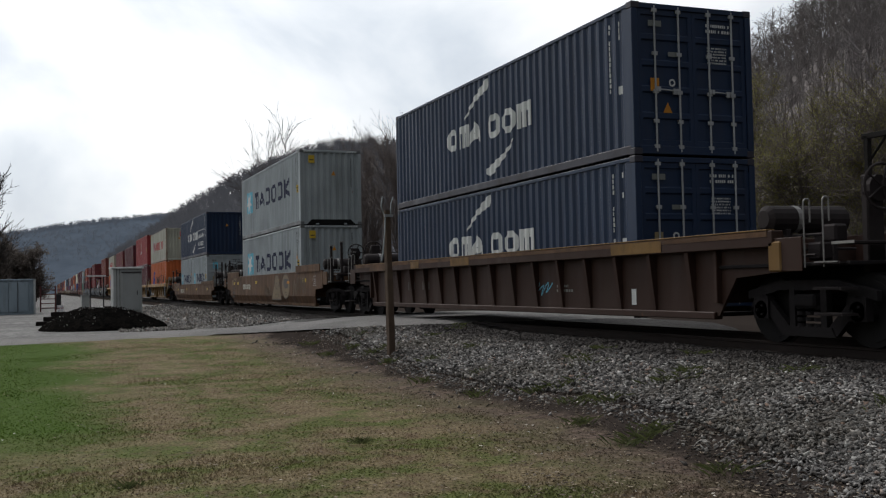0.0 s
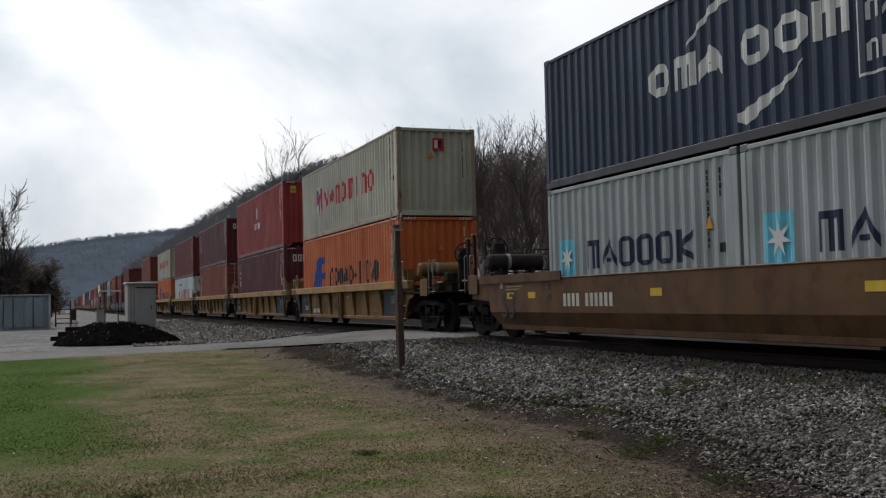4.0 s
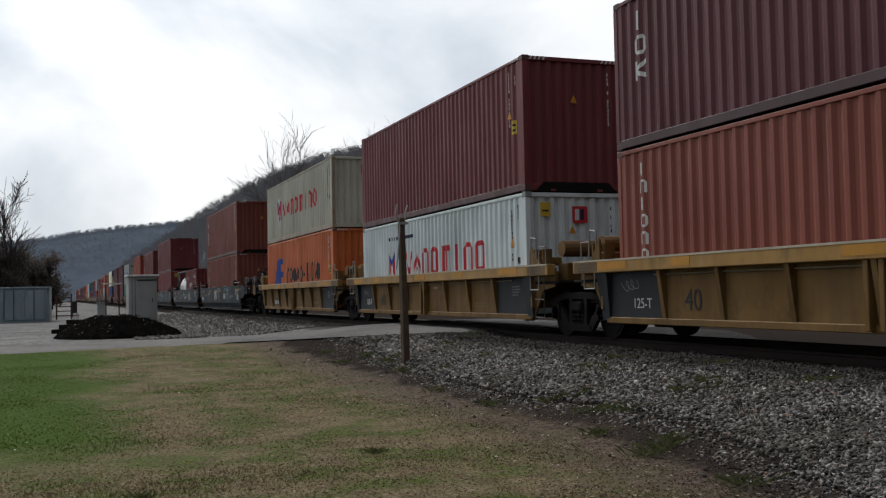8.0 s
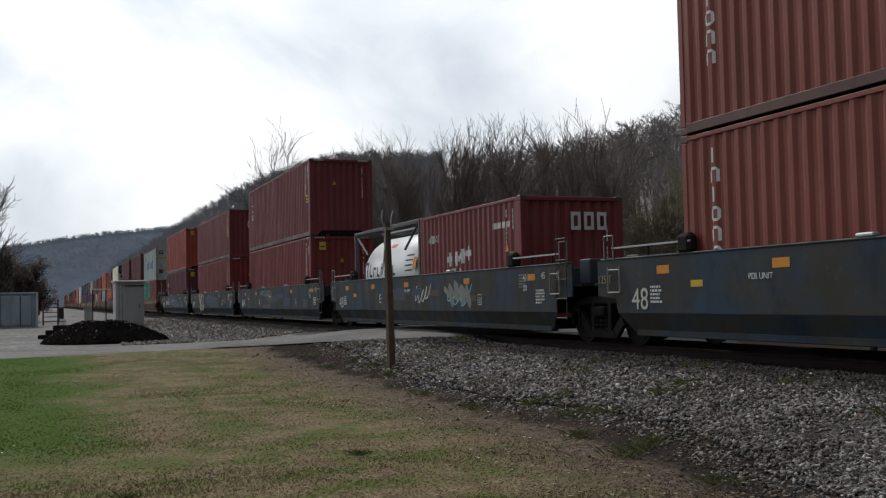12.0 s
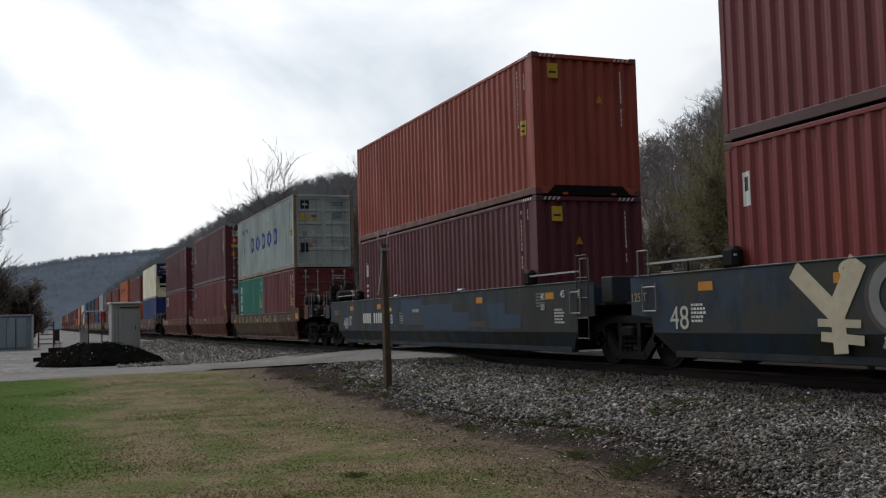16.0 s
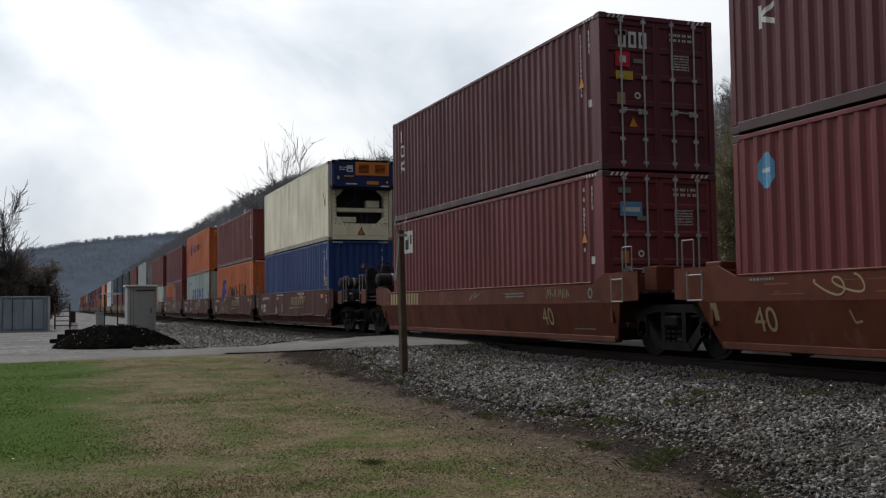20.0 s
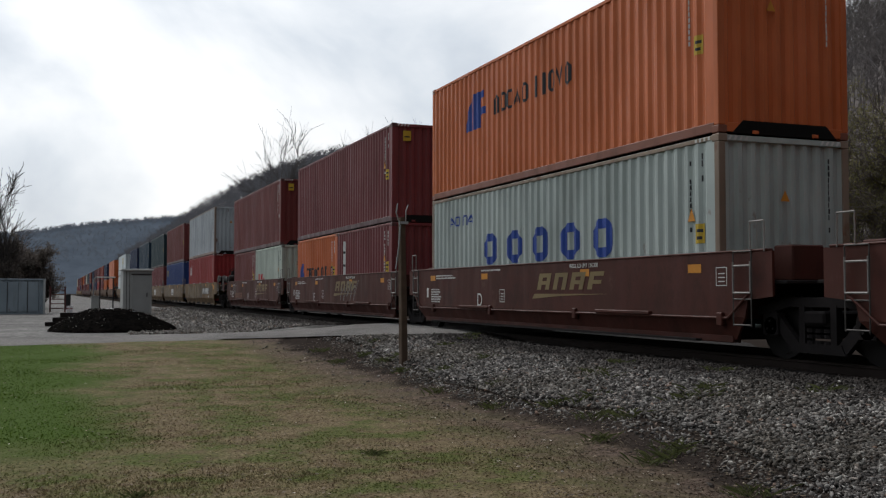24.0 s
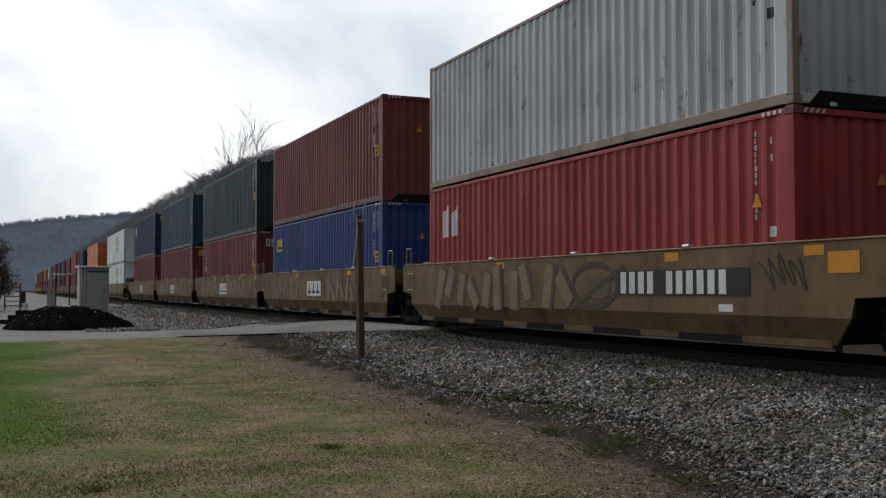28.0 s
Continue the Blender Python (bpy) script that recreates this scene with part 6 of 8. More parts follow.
# tan cars
for k, n in ((1, 7), (2, 8)):
    c = CARS[k]
    p = Plate(L40)
    reflectors(p, (-1.75, -0.7, 3.9, 8.6, 13.2), 1.10 if k == 1 else 0.86, "yellow")
    p.code("chalk", 0.85, 0.86 if k == 1 else 0.7, 11, 0.24, k)
    p.rect("tan", -2.1, 1.08, 0.14, 0.26)
    small_print(p, -1.8, 1.38 if k == 1 else 1.1, 5, "tan", 2, 0.9)
    small_print(p, 12.9, 1.2 if k == 1 else 0.95, 6, "tan", 3, 0.5)
    if k == 1:
        # two faded drawings: a tall cone with one eye, and a round face
        p.quad("khaki", ((7.5, 0.40), (9.35, 0.40), (8.9, 1.2), (8.15, 1.2)))
        p.oval("khaki", 8.5, 1.14, 0.42, 0.30, 0, 0.0006)
        for q0, q1 in (((7.5, 0.40), (8.1, 1.22)), ((9.35, 0.40), (8.88, 1.22)), ((7.5, 0.42), (9.35, 0.42))):
            p.stroke("umber", *q0, *q1, 0.045, 0.0016)
        p.oval("umber", 8.5, 1.14, 0.42, 0.30, 0.04, 0.0022)
        p.oval("umber", 8.5, 1.20, 0.26, 0.13, 0.03, 0.0026)
        for j in range(6):
            p.stroke("umber", 8.24 + 0.1 * j, 1.04, 8.28 + 0.09 * j, 0.82 + 0.03 * abs(2.5 - j), 0.02, 0.0028)
        p.oval("umber", 8.5, 0.56, 0.34, 0.1, 0.025, 0.003)
        p.oval("khaki", 10.15, 0.96, 0.70, 0.50, 0, 0.001)
        p.oval("umber", 10.15, 0.96, 0.70, 0.50, 0.04, 0.0016)
        p.oval("khaki", 10.15, 0.96, 0.60, 0.42, 0.03, 0.002)
        p.quad("dusk", ((9.75, 1.02), (10.0, 0.86), (10.55, 0.9), (10.6, 1.24), (9.8, 1.26)), 0.0026)
        p.oval("umber", 10.15, 0.66, 0.22, 0.07, 0.03, 0.0032)
        p.rect("amber", 10.4, 1.06, 0.42, 0.1, 0.0042)
        p.blocks("loden", "loden", 11.4, 0.6, 2.2, 0.7, 4, 22, 0.16)
        p.blocks("loden", "loden", 6.2, 0.55, 1.0, 0.4, 3, 23, 0.16)
        frame_mark(p, 14.6, 0.95, 0.34)
    p.finish(c)
    if k == 2:
        for ya, yb in ((-3.4, 1.2), (11.4, 15.4)):
            part("side_plate", boxes((-HALF + 0.0, -HALF + 0.03, ya, yb, 1.20, 1.38)), CAR["tan"], c)
    words_on(c, "40", 0.2, "dusk", 0.15, 1.28 if k == 1 else 1.02)
    words_on(c, "20", 0.2, "dusk", 0.15, 1.06 if k == 1 else 0.82)
    words_on(c, "53", 0.74, "black", -2.05, 0.46)
    if k == 1:
        part("side_plate", boxes((-HALF + 0.0, -HALF + 0.03, 12.4, 15.6, 1.46, 1.72)), CAR["tan"], c)
        part("side_plate", boxes((-HALF + 0.0, -HALF + 0.03, -3.4, 0.2, 1.46, 1.72)), CAR["tan"], c)
        part("edge_strip", boxes((-HALF - 0.01, -HALF + 0.06, 12.4, 15.6, 1.72, 1.735)), plain("pale chipped edge", (0.4, 0.36, 0.28), 0.6), c)
# yellow ribbed cars
SLATE = plain("dark blue-grey car paint", (0.02, 0.023, 0.029), 0.65, 0.0, 0.4, 3.0)
XP = -HALF + 0.026 + INSET
for k in range(3, 8):
    c = CARS[k]
    p = Plate(L40, XP)
    if k in (4, 5, 6):
        pass
    elif k == 7:
        plaque(p, 1.75, 0.50, 1.2, 0.26, 9, 0.17, 20 + k)
    else:
        plaque(p, 1.7, 0.46, 1.2, 0.22, 9, 0.15, 20 + k)
    if k in (3, 7):
        frame_mark(p, 3.5, 0.55, 0.26, "black")
    p.rect("tan", 6.6, 1.0, 0.3, 0.05)
    small_print(p, 9.4, 0.62, 32, "gold", 2, 0.8)
    for j in range(3 if k in (4, 5, 6) else 0):
        p.rect("faded", 6.52 + 0.36 * j, 0.86, 0.28, 0.07)
        p.rect("faded", 6.61 + 0.36 * j, 0.60, 0.09, 0.26)
    p.finish(c)
    q = Plate(L40, XP - 0.014)
    small_print(q, 11.55, 0.98, 40 + k, "ghost", 4, 0.4)
    q.rect("white", 12.25, 0.95, 0.13, 0.2)
    q.scrawl("ghost", 0.15, 0.85, 0.55, 0.22, k, 6, 0.07)
    q.finish(c)
    for u0, u1 in ((-0.42, 1.40), (10.78, 12.62))[k == 7:]:
        part("dark_panel", boxes((XP - 0.010, XP + 0.003, L40 - u1, L40 - u0, 0.40, 1.19)), SLATE, c, "dark blue-grey end panel")
    for u in (-0.36, 12.5):
        bm = bmesh.new()
        prism(bm, [(-0.12, 0.36), (0.12, 0.36), (0.17, 1.19), (-0.17, 1.19)], -0.1, 0.0)
        for v in bm.verts:
            if v.co.x < -0.01:
                v.co.x = -0.04 if v.co.z < 0.5 else -INSET - 0.02
        part("end_gusset", bm, SLATE if k < 7 or u > 0 else CAR["yellow"], c, "tapered end post").matrix_basis = pose(XP, L40 - u, 0)
    if k < 7:
        lettering("125-T", 0.24, "white", c, XP - 0.014, L40 - 0.5, 0.58)
    words_on(c, "40", 0.46, "black", 2.0 if k in (4, 5, 6) else 5.0, 0.56, inset=INSET)
    part("edge_strip", boxes((-HALF - 0.037, -HALF + 0.05, -1.35, 13.5, 1.40, 1.43)), EDGE, c, "pale worn top edge")
    for u0, u1 in ((-1.28, -0.45), (12.65, 13.45)):
        part("chord_end", boxes((-HALF - 0.035, -HALF - 0.0295, L40 - u1, L40 - u0, 1.22, 1.41)), CAR["sand"], c, "pale repainted chord end")
        z = Plate(L40, -HALF - 0.0365)
        small_print(z, u0 + 0.2, 1.34, 7 + k, "dusk", 3, 0.35)
        z.finish(c)
    part("pipe", rods([[(XP - 0.03, 0.6, 1.13), (XP - 0.03, 11.0, 1.13)]], 0.013, 6), plain("dull conduit", (0.16, 0.14, 0.10), 0.6), c)
    for y in (5.95, 6.2):
        part("joint_post", boxes((XP - INSET - 0.03, XP, y, y + 0.09, 0.34, 1.2), bevel=0.01), CAR["yellow"], c)
    for u, w in ((-0.4, 0.95), (1.9, 0.5), (5.6, 0.8), (8.6, 0.5), (11.2, 0.9)):
        part("chord_patch", boxes((-HALF - 0.0345, -HALF - 0.0295, L40 - u - w, L40 - u, 1.25, 1.385)), ink("patch"), c)
    for y, s in ((-0.9, -1), (12.6, 1)):
        g = bmesh.new()
        for dy in (0.0, 0.42):
            prism(g, [(y + dy, 1.4), (y + dy + 0.05, 1.4), (y + dy + 0.05, 1.74), (y + dy, 1.74)], -1.28, -1.08)
            part("deck_bracket", g, CAR["yellow"], c)
            g = bmesh.new()
        g.free()
        part("deck_gusset", prism(bmesh.new(), [(y + 0.05, 1.41), (y + 0.42, 1.41), (y + 0.05, 1.80)] if s > 0 else [(y, 1.41), (y + 0.42, 1.41), (y + 0.42, 1.80)], -1.36, -1.32), CAR["yellow"], c)
        part("deck_box", boxes((-1.2, -0.8, y + 0.1, y + 0.36, 1.41, 1.58), bevel=0.02), CAR["yellow"], c)
        bm = bmesh.new()
        rod(bm, (-1.1, y + s * 0.45, 1.72), (0.3, y + s * 0.45, 1.72), 0.16, 14)
        part("air_cylinder", bm, CAR["yellow"], c)
        part("grab_iron", rods([[(-1.34, y + 0.2, 1.41), (-1.34, y + 0.2, 1.95), (-1.34, y + 0.42, 1.98), (-1.34, y + 0.5, 1.41)]], 0.015), IRON, c)
    ladder(c, -HALF - 0.005, -0.95, 0.35, 1.15)
# grey-green cars
LETTER = {8: "A", 9: "E", 10: "D", 11: "C", 12: "B"}
for k in range(8, 13):
    c = CARS[k]
    r = random.Random(k)
    p = Plate(L40)
    reflectors(p, (-0.55, 2.2, 5.2, 9.4, 12.75), 1.20)
    small_print(p, -0.75, 0.98, 40 + k, "white", 5, 0.34)
    small_print(p, 12.35, 1.30, 50 + k, "ghost", 5, 0.4)
    small_print(p, 13.1, 0.98, 60 + k, "white", 5, 0.4)
    if k == 12:
        frame_mark(p, 4.18, 0.78, 0.28)
    else:
        frame_mark(p, 10.2 if k != 8 else 12.82, 0.72 if k != 8 else 0.8, 0.22 if k != 8 else 0.4)
    if k != 11:
        p.rect("yellow", 3.2 if k == 12 else 0.35, 0.98 if k != 12 else 1.12, 0.3, 0.1)
    if k in (8, 12):
        p.code("white", 8.17 if k == 8 else 0.82, 0.8, 9, 0.29, 70 + k)
    for j in range(7):                 # rectangles where old signs were painted over
        w = r.uniform(0.4, 1.7)
        p.rect("slateblue" if r.random() < 0.6 else "umber", r.uniform(3.6, 11.5), r.uniform(0.62, 1.05), w, r.uniform(0.12, 0.36), 0.0004 * j)
    if k in (11, 12):
        p.rect("slateblue", 4.6, 0.74, 3.4, 0.5, 0.0002)
        p.rect("slateblue", 6.0, 0.62, 3.0, 0.4, 0.0009)
    if k == 8:
        for j, (du, dz, ru, rz) in enumerate(((0, 0, 0.17, 0.3), (0.32, 0.06, 0.2, 0.26), (0.66, -0.02, 0.18, 0.3), (0.16, -0.2, 0.14, 0.2), (0.8, -0.18, 0.15, 0.19))):
            p.oval("chalk", 4.45 + du, 1.05 + dz, ru, rz, 0, 0.001 * j)
            p.oval("dusk", 4.45 + du, 1.05 + dz, ru, rz, 0.03, 0.001 * j + 0.0006)
            p.oval("dusk", 4.45 + du, 1.05 + dz, ru * 0.25, rz * 0.35, 0, 0.001 * j + 0.0008)
        p.scrawl("white", 5.7, 1.16, 0.75, 0.28, 14, 7, 0.06)
        p.scrawl("white", 6.6, 1.22, 0.5, 0.2, 15, 5, 0.08)
        p.scrawl("sky", 7.9, 1.18, 2.4, 0.3, 4, 7, 0.06)
    if k == 9:
        p.scrawl("ghost", 8.2, 0.62, 1.7, 0.7, 6, 9, 0.2)
        p.scrawl("sky", 8.3, 0.66, 1.5, 0.6, 16, 7, 0.05)
        p.scrawl("white", 6.0, 0.75, 1.2, 0.5, 7, 8, 0.06)
        p.rect("yellow", 4.0, 1.1, 0.3, 0.05)
    if k == 10:
        p.scrawl("sky", 3.2, 1.1, 0.9, 0.3, 8, 6, 0.08)
        p.scrawl("sky", 4.2, 1.05, 1.1, 0.35, 9, 7, 0.08)
    if k == 11:
        p.stroke("bone", 1.5, 1.40, 2.2, 0.84, 0.26, 0.004)
        p.stroke("bone", 2.62, 1.46, 2.2, 0.80, 0.30, 0.0046)
        p.stroke("bone", 2.24, 0.86, 2.28, 0.34, 0.24, 0.0052)
        p.stroke("bone", 1.9, 0.72, 2.62, 0.70, 0.10, 0.0058)
        p.stroke("bone", 1.95, 0.55, 2.66, 0.50, 0.12, 0.0064)
        p.oval("bone", 2.5, 1.36, 0.2, 0.12, 0.07, 0.007)
        p.oval("dusk", 3.15, 1.0, 0.46, 0.44, 0.12, 0.005)
        p.oval("ghost", 3.2, 1.02, 0.44, 0.42, 0.16, 0.0062)
        p.stroke("bone", 3.0, 0.45, 3.7, 0.72, 0.2, 0.0068)
        p.stroke("ghost", 3.0, 0.4, 3.4, 1.3, 0.14, 0.0074)
    p.finish(c)
    words_on(c, "48", 0.5, "chalk", -1.3, 0.64)
    words_on(c, LETTER[k], 0.36, "white", {9: 3.0, 10: 3.0, 12: 3.4}.get(k, 10.55), 0.78)
    words_on(c, "125 T", 0.2, "tan", -2.4, 1.08)
    words_on(c, "40", 0.17, "white", 12.55, 1.20)
    words_on(c, "20", 0.17, "white", 12.55, 1.00)
    words_on(c, "45", 0.19, "white", 13.35, 1.22)
    words_on(c, "48", 0.19, "white", 13.95, 1.22)
    if k != 11:
        words_on(c, "PER UNIT", 0.12, "white", 1.7 if k == 8 else 5.2, 1.06)
    for y0, y1 in ((-1.9, 0.35), (L40 - 0.35, L40 + 1.9)):
        g = part("load_guide", boxes((-HALF + 0.02, -HALF + 0.05, y0, y1, 1.66, 1.69)), ROD, c, "pale steel guide bar")
        yk = y1 - 0.3 if y0 < 0 else y0
        part("guide_hinge", boxes((-HALF, -HALF + 0.2, yk, yk + 0.32, 1.48, 1.80), bevel=0.06), UNDER, c)
        for y in (y0 + 0.25, (y0 + y1) / 2):
            part("guide_leg", boxes((-HALF + 0.025, -HALF + 0.045, y, y + 0.03, 1.48, 1.66)), UNDER, c)
    for u in (3.6, 8.2):
        part("lock_bracket", boxes((-HALF + 0.02, -HALF + 0.14, u, u + 0.3, 1.50, 1.56), bevel=0.02), ROD, c)
    ladder(c, -HALF - 0.005, -2.05, 0.45, 1.95)
# oxide cars
BEND = (0.90, 0.25, 0.16)
for k in range(13, 16):
    c = CARS[k]
    p = Plate(L40)
    p.bend = BEND
    r = random.Random(k)
    if k == 13:
        reflectors(p, (-0.4, 1.0, 2.95, 5.3, 7.4, 9.1), 0.93, "yellow")
        u = -0.2
        for j in range(10):            # tall sprayed shapes in dull gold, each throwing a dark slanting edge
            w = 0.86 + 0.022 * j
            lean_in = r.uniform(-0.04, 0.10)
            p.quad("umber", ((u + 0.35 * w, 1.225), (u + 0.62 * w, 1.225), (u + 1.52 * w, 0.40), (u + 0.7 * w, 0.40)), 0.0006)
            p.quad("ochre", ((u + 0.05, 0.46), (u + 0.26 * w, 0.46), (u + (0.34 + lean_in) * w, 1.20), (u + (0.12 + lean_in) * w, 1.20)), 0.0014)
            p.quad("ochre", ((u + 0.60 * w, 0.44), (u + 0.82 * w, 0.44), (u + (0.60 + lean_in) * w, 1.20), (u + (0.40 + lean_in) * w, 1.20)), 0.0018)
            z = (0.62, 1.06, 0.84)[j % 3]
            p.quad("ochre", ((u + 0.2 * w, z), (u + 0.72 * w, z), (u + 0.70 * w, z + 0.13), (u + 0.2 * w, z + 0.13)), 0.0022)
            p.quad("loden", ((u + 0.28 * w, 0.50), (u + 0.58 * w, 0.50), (u + 0.55 * w, 0.60), (u + 0.3 * w, 0.60)), 0.001)
            u += w + 0.06
        for j in range(4):
            p.oval("khaki", 10.25 + 0.27 * j, 1.08, 0.09, 0.12, 0.03, 0.004)
        p.rect("amber", 12.9, 1.0, 0.42, 0.22, 0.002)
        p.scrawl("chalk", 11.5, 0.95, 0.5, 0.26, 9, 4, 0.08)
    elif k == 14:
        p.code("chalk", 5.34, 1.10, 13, 0.09, k)
        p.stroke("umber", 5.05, 1.01, 6.5, 1.01, 0.02)
        p.stroke("umber", 6.5, 1.01, 6.86, 1.23, 0.02, 0.0004)
        small_print(p, 6.3, 0.99, k, "ghost", 1, 1.0)
        p.scrawl("tan", 1.85, 0.94, 0.8, 0.30, 5, 4, 0.09)
        p.stroke("tan", 2.42, 0.62, 2.36, 0.78, 0.03)
        p.stroke("tan", 2.42, 0.62, 2.54, 0.64, 0.03, 0.0004)
        small_print(p, 0.5, 1.18, k, "ghost", 1, 0.7)
        p.stroke("ghost", 5.05, 0.86, 5.5, 0.85, 0.02)
        p.rect("tan", -0.45, 0.62, 0.16, 0.26)
    else:
        p.blocks("tan", "umber", 10.15, 0.98, 1.0, 0.22, 6, k, 0.16)
        p.oval("ghost", 11.93, 1.08, 0.09, 0.10, 0.04, 0.002)
        small_print(p, 8.2, 1.1, k, "ghost", 2, 0.9)
        p.scrawl("ghost", 6.1, 0.98, 0.6, 0.2, 8, 4, 0.08)
        p.stroke("ghost", 11.1, 0.42, 11.9, 0.43, 0.02)
        p.code("tan", 0.15, 0.92, 11, 0.31, k)
    for j in range(12):                # thin scuffs along the upper band
        p.rect("faded" if k > 13 else "loden", r.uniform(-0.5, 11.8), r.uniform(0.92, 1.2), r.uniform(0.1, 0.7), r.uniform(0.008, 0.02), -0.0018 + 0.0001 * j)
    p.finish(c)
    if k > 13:
        w = words_on(c, "40", 0.50, "tan", 0.5 if k == 14 else 9.85, 0.47)
        hinge = Vector((-HALF + 0.022, 0, BEND[0]))
        w.matrix_basis = Matrix.Translation(hinge) @ Matrix.Rotation(-math.atan2(BEND[2], BEND[0] - BEND[1]), 4, "Y") @ Matrix.Translation(-hinge) @ w.matrix_basis
# dark red-brown cars
LETTER = {16: "B", 17: "C", 18: "D", 19: "E", 20: "A"}
for k in range(16, 21):
    c = CARS[k]
    p = Plate(L40)
    reflectors(p, (0.3, 3.6, 8.2, 11.6), 1.22)
    small_print(p, 0.7, 1.32, 80 + k, "white", 2, 1.4)
    small_print(p, 0.35, 0.98, 90 + k, "white", 6, 0.75)
    small_print(p, 3.6, 1.40, 95 + k, "white", 1, 1.4)
    frame_mark(p, 7.2 if k == 20 else 4.6, 0.72, 0.36 if k == 20 else 0.26)
    frame_mark(p, 12.3, 1.02, 0.26)
    # the faded emblem: leaning bars over a long swoosh
    for j in range(4):
        u = (7.5 if k == 20 else 6.42) + 0.68 * j
        p.quad("gold", ((u, 0.98), (u + 0.17, 0.98), (u + 0.30, 1.30), (u + 0.13, 1.30)))
        p.quad("gold", ((u + 0.19, 1.22), (u + 0.6, 1.22), (u + 0.63, 1.30), (u + 0.22, 1.30)), 0.001)
        if j != 1:
            p.quad("gold", ((u + 0.14, 1.08), (u + 0.5, 1.08), (u + 0.53, 1.15), (u + 0.17, 1.15)), 0.001)
        if j < 3:
            p.quad("gold", ((u + 0.36, 0.98), (u + 0.52, 0.98), (u + 0.65, 1.30), (u + 0.49, 1.30)), 0.002)
    e0 = 1.08 if k == 20 else 0.0
    p.quad("gold", ((6.2 + e0, 0.80), (7.4 + e0, 0.86), (9.2 + e0, 0.90), (6.3 + e0, 0.90)))
    if k == 19:
        p.scrawl("ghost", 6.9, 0.60, 2.4, 0.75, 4, 11, 0.04)
    if k == 17:
        p.scrawl("gold", 2.0, 0.60, 2.8, 0.7, 5, 12, 0.07)
    if k == 20:
        p.scrawl("ghost", 0.9, 0.7, 0.9, 0.65, 6, 7, 0.05)
        p.code("faded", 1.6, 0.66, 11, 0.26, 7)
    p.rect("white", 0.02, 0.8, 0.12, 0.24)
    p.finish(c)
    words_on(c, LETTER[k], 0.42, "white", 5.2 if k == 20 else 3.35, 0.62)
    words_on(c, "WELL LD LMT 124.300", 0.11, "white", 7.8, 1.38)
    for y in (1.6, 8.1):
        part("ledge", boxes((-HALF - 0.04, -HALF + 0.04, y, y + 1.75, 0.57, 0.63), bevel=0.012), CAR["plum"], c)
    part("train_line", rods([[(-HALF + 0.0, -0.9, 0.92), (-HALF + 0.0, -0.42, 0.56), (-HALF + 0.0, 12.6, 0.54), (-HALF + 0.0, 13.1, 0.9)]], 0.02, 6), CAR["plum"], c)
    for y in (-0.3, 4.1, 8.0, 11.6):
        part("pipe_bracket", boxes((-HALF - 0.025, -HALF + 0.06, y, y + 0.14, 0.44, 0.64), bevel=0.015), CAR["plum"], c)
    part("splash_shelf", boxes((-HALF + 0.02, -HALF + 0.2, 0.4, 11.8, 0.20, 0.235)), UNDER, c)
    ladder(c, -HALF - 0.005, -0.75, 0.45, 1.5)
    ladder(c, -HALF - 0.005, L40 + 0.75, 0.45, 1.5)
# sand cars
for k in range(21, 26):
    c = CARS[k]
    p = Plate(L40)
    reflectors(p, (3.9, 9.6, 12.5), 1.34, "amber")
    if k == 21:
        p.blocks("khaki", "umber", 0.6, 0.5, 6.4, 0.92, 5, 52, 0.28)
        p.oval("umber", 7.6, 1.0, 0.75, 0.4, 0.09, 0.004)
        p.oval("moss", 7.75, 0.95, 0.35, 0.2, 0.0, 0.0045)
        p.stroke("umber", 6.9, 0.6, 8.5, 1.3, 0.09, 0.005)
        p.x -= 0.006
        plaque(p, 8.3, 0.84, 3.2, 0.38, 11, 0.34, 7)
        p.x += 0.006
        p.rect("amber", 12.9, 1.12, 0.5, 0.26)
        p.rect("yellow", 14.3, 0.95, 0.2, 0.3)
        p.scrawl("black", 11.7, 0.9, 0.9, 0.5, 6, 8, 0.05)
        p.rect("white", 10.85, 0.62, 0.3, 0.1)
        frame_mark(p, 14.8, 0.75, 0.4)
    else:
        p.rect("white", 5.3, 0.72, 1.6, 0.48)
        for j in range(3):
            p.rect("black", 5.45 + 0.48 * j, 0.8, 0.34, 0.09, 0.002)
            p.rect("black", 5.56 + 0.48 * j, 0.8, 0.1, 0.32, 0.002)
        p.blocks("khaki", "umber", 0.5, 0.55, 4.2, 0.85, 5, k, 0.26)
        p.blocks("khaki", "umber", 7.6, 0.55, 3.6, 0.85, 4, k + 9, 0.26)
    p.finish(c)
    for y in (1.0, 3.4, 5.8, 8.2, 10.4):
        part("drain_gap", boxes((-HALF + 0.13, -HALF + 0.158, y, y + 1.4, 0.19, 0.30)), UNDER, c)
    for u in (2.0, 5.2, 8.5):
        part("lock_bracket", boxes((-HALF + 0.02, -HALF + 0.14, u, u + 0.18, 1.52, 1.58), bevel=0.02), ROD, c)


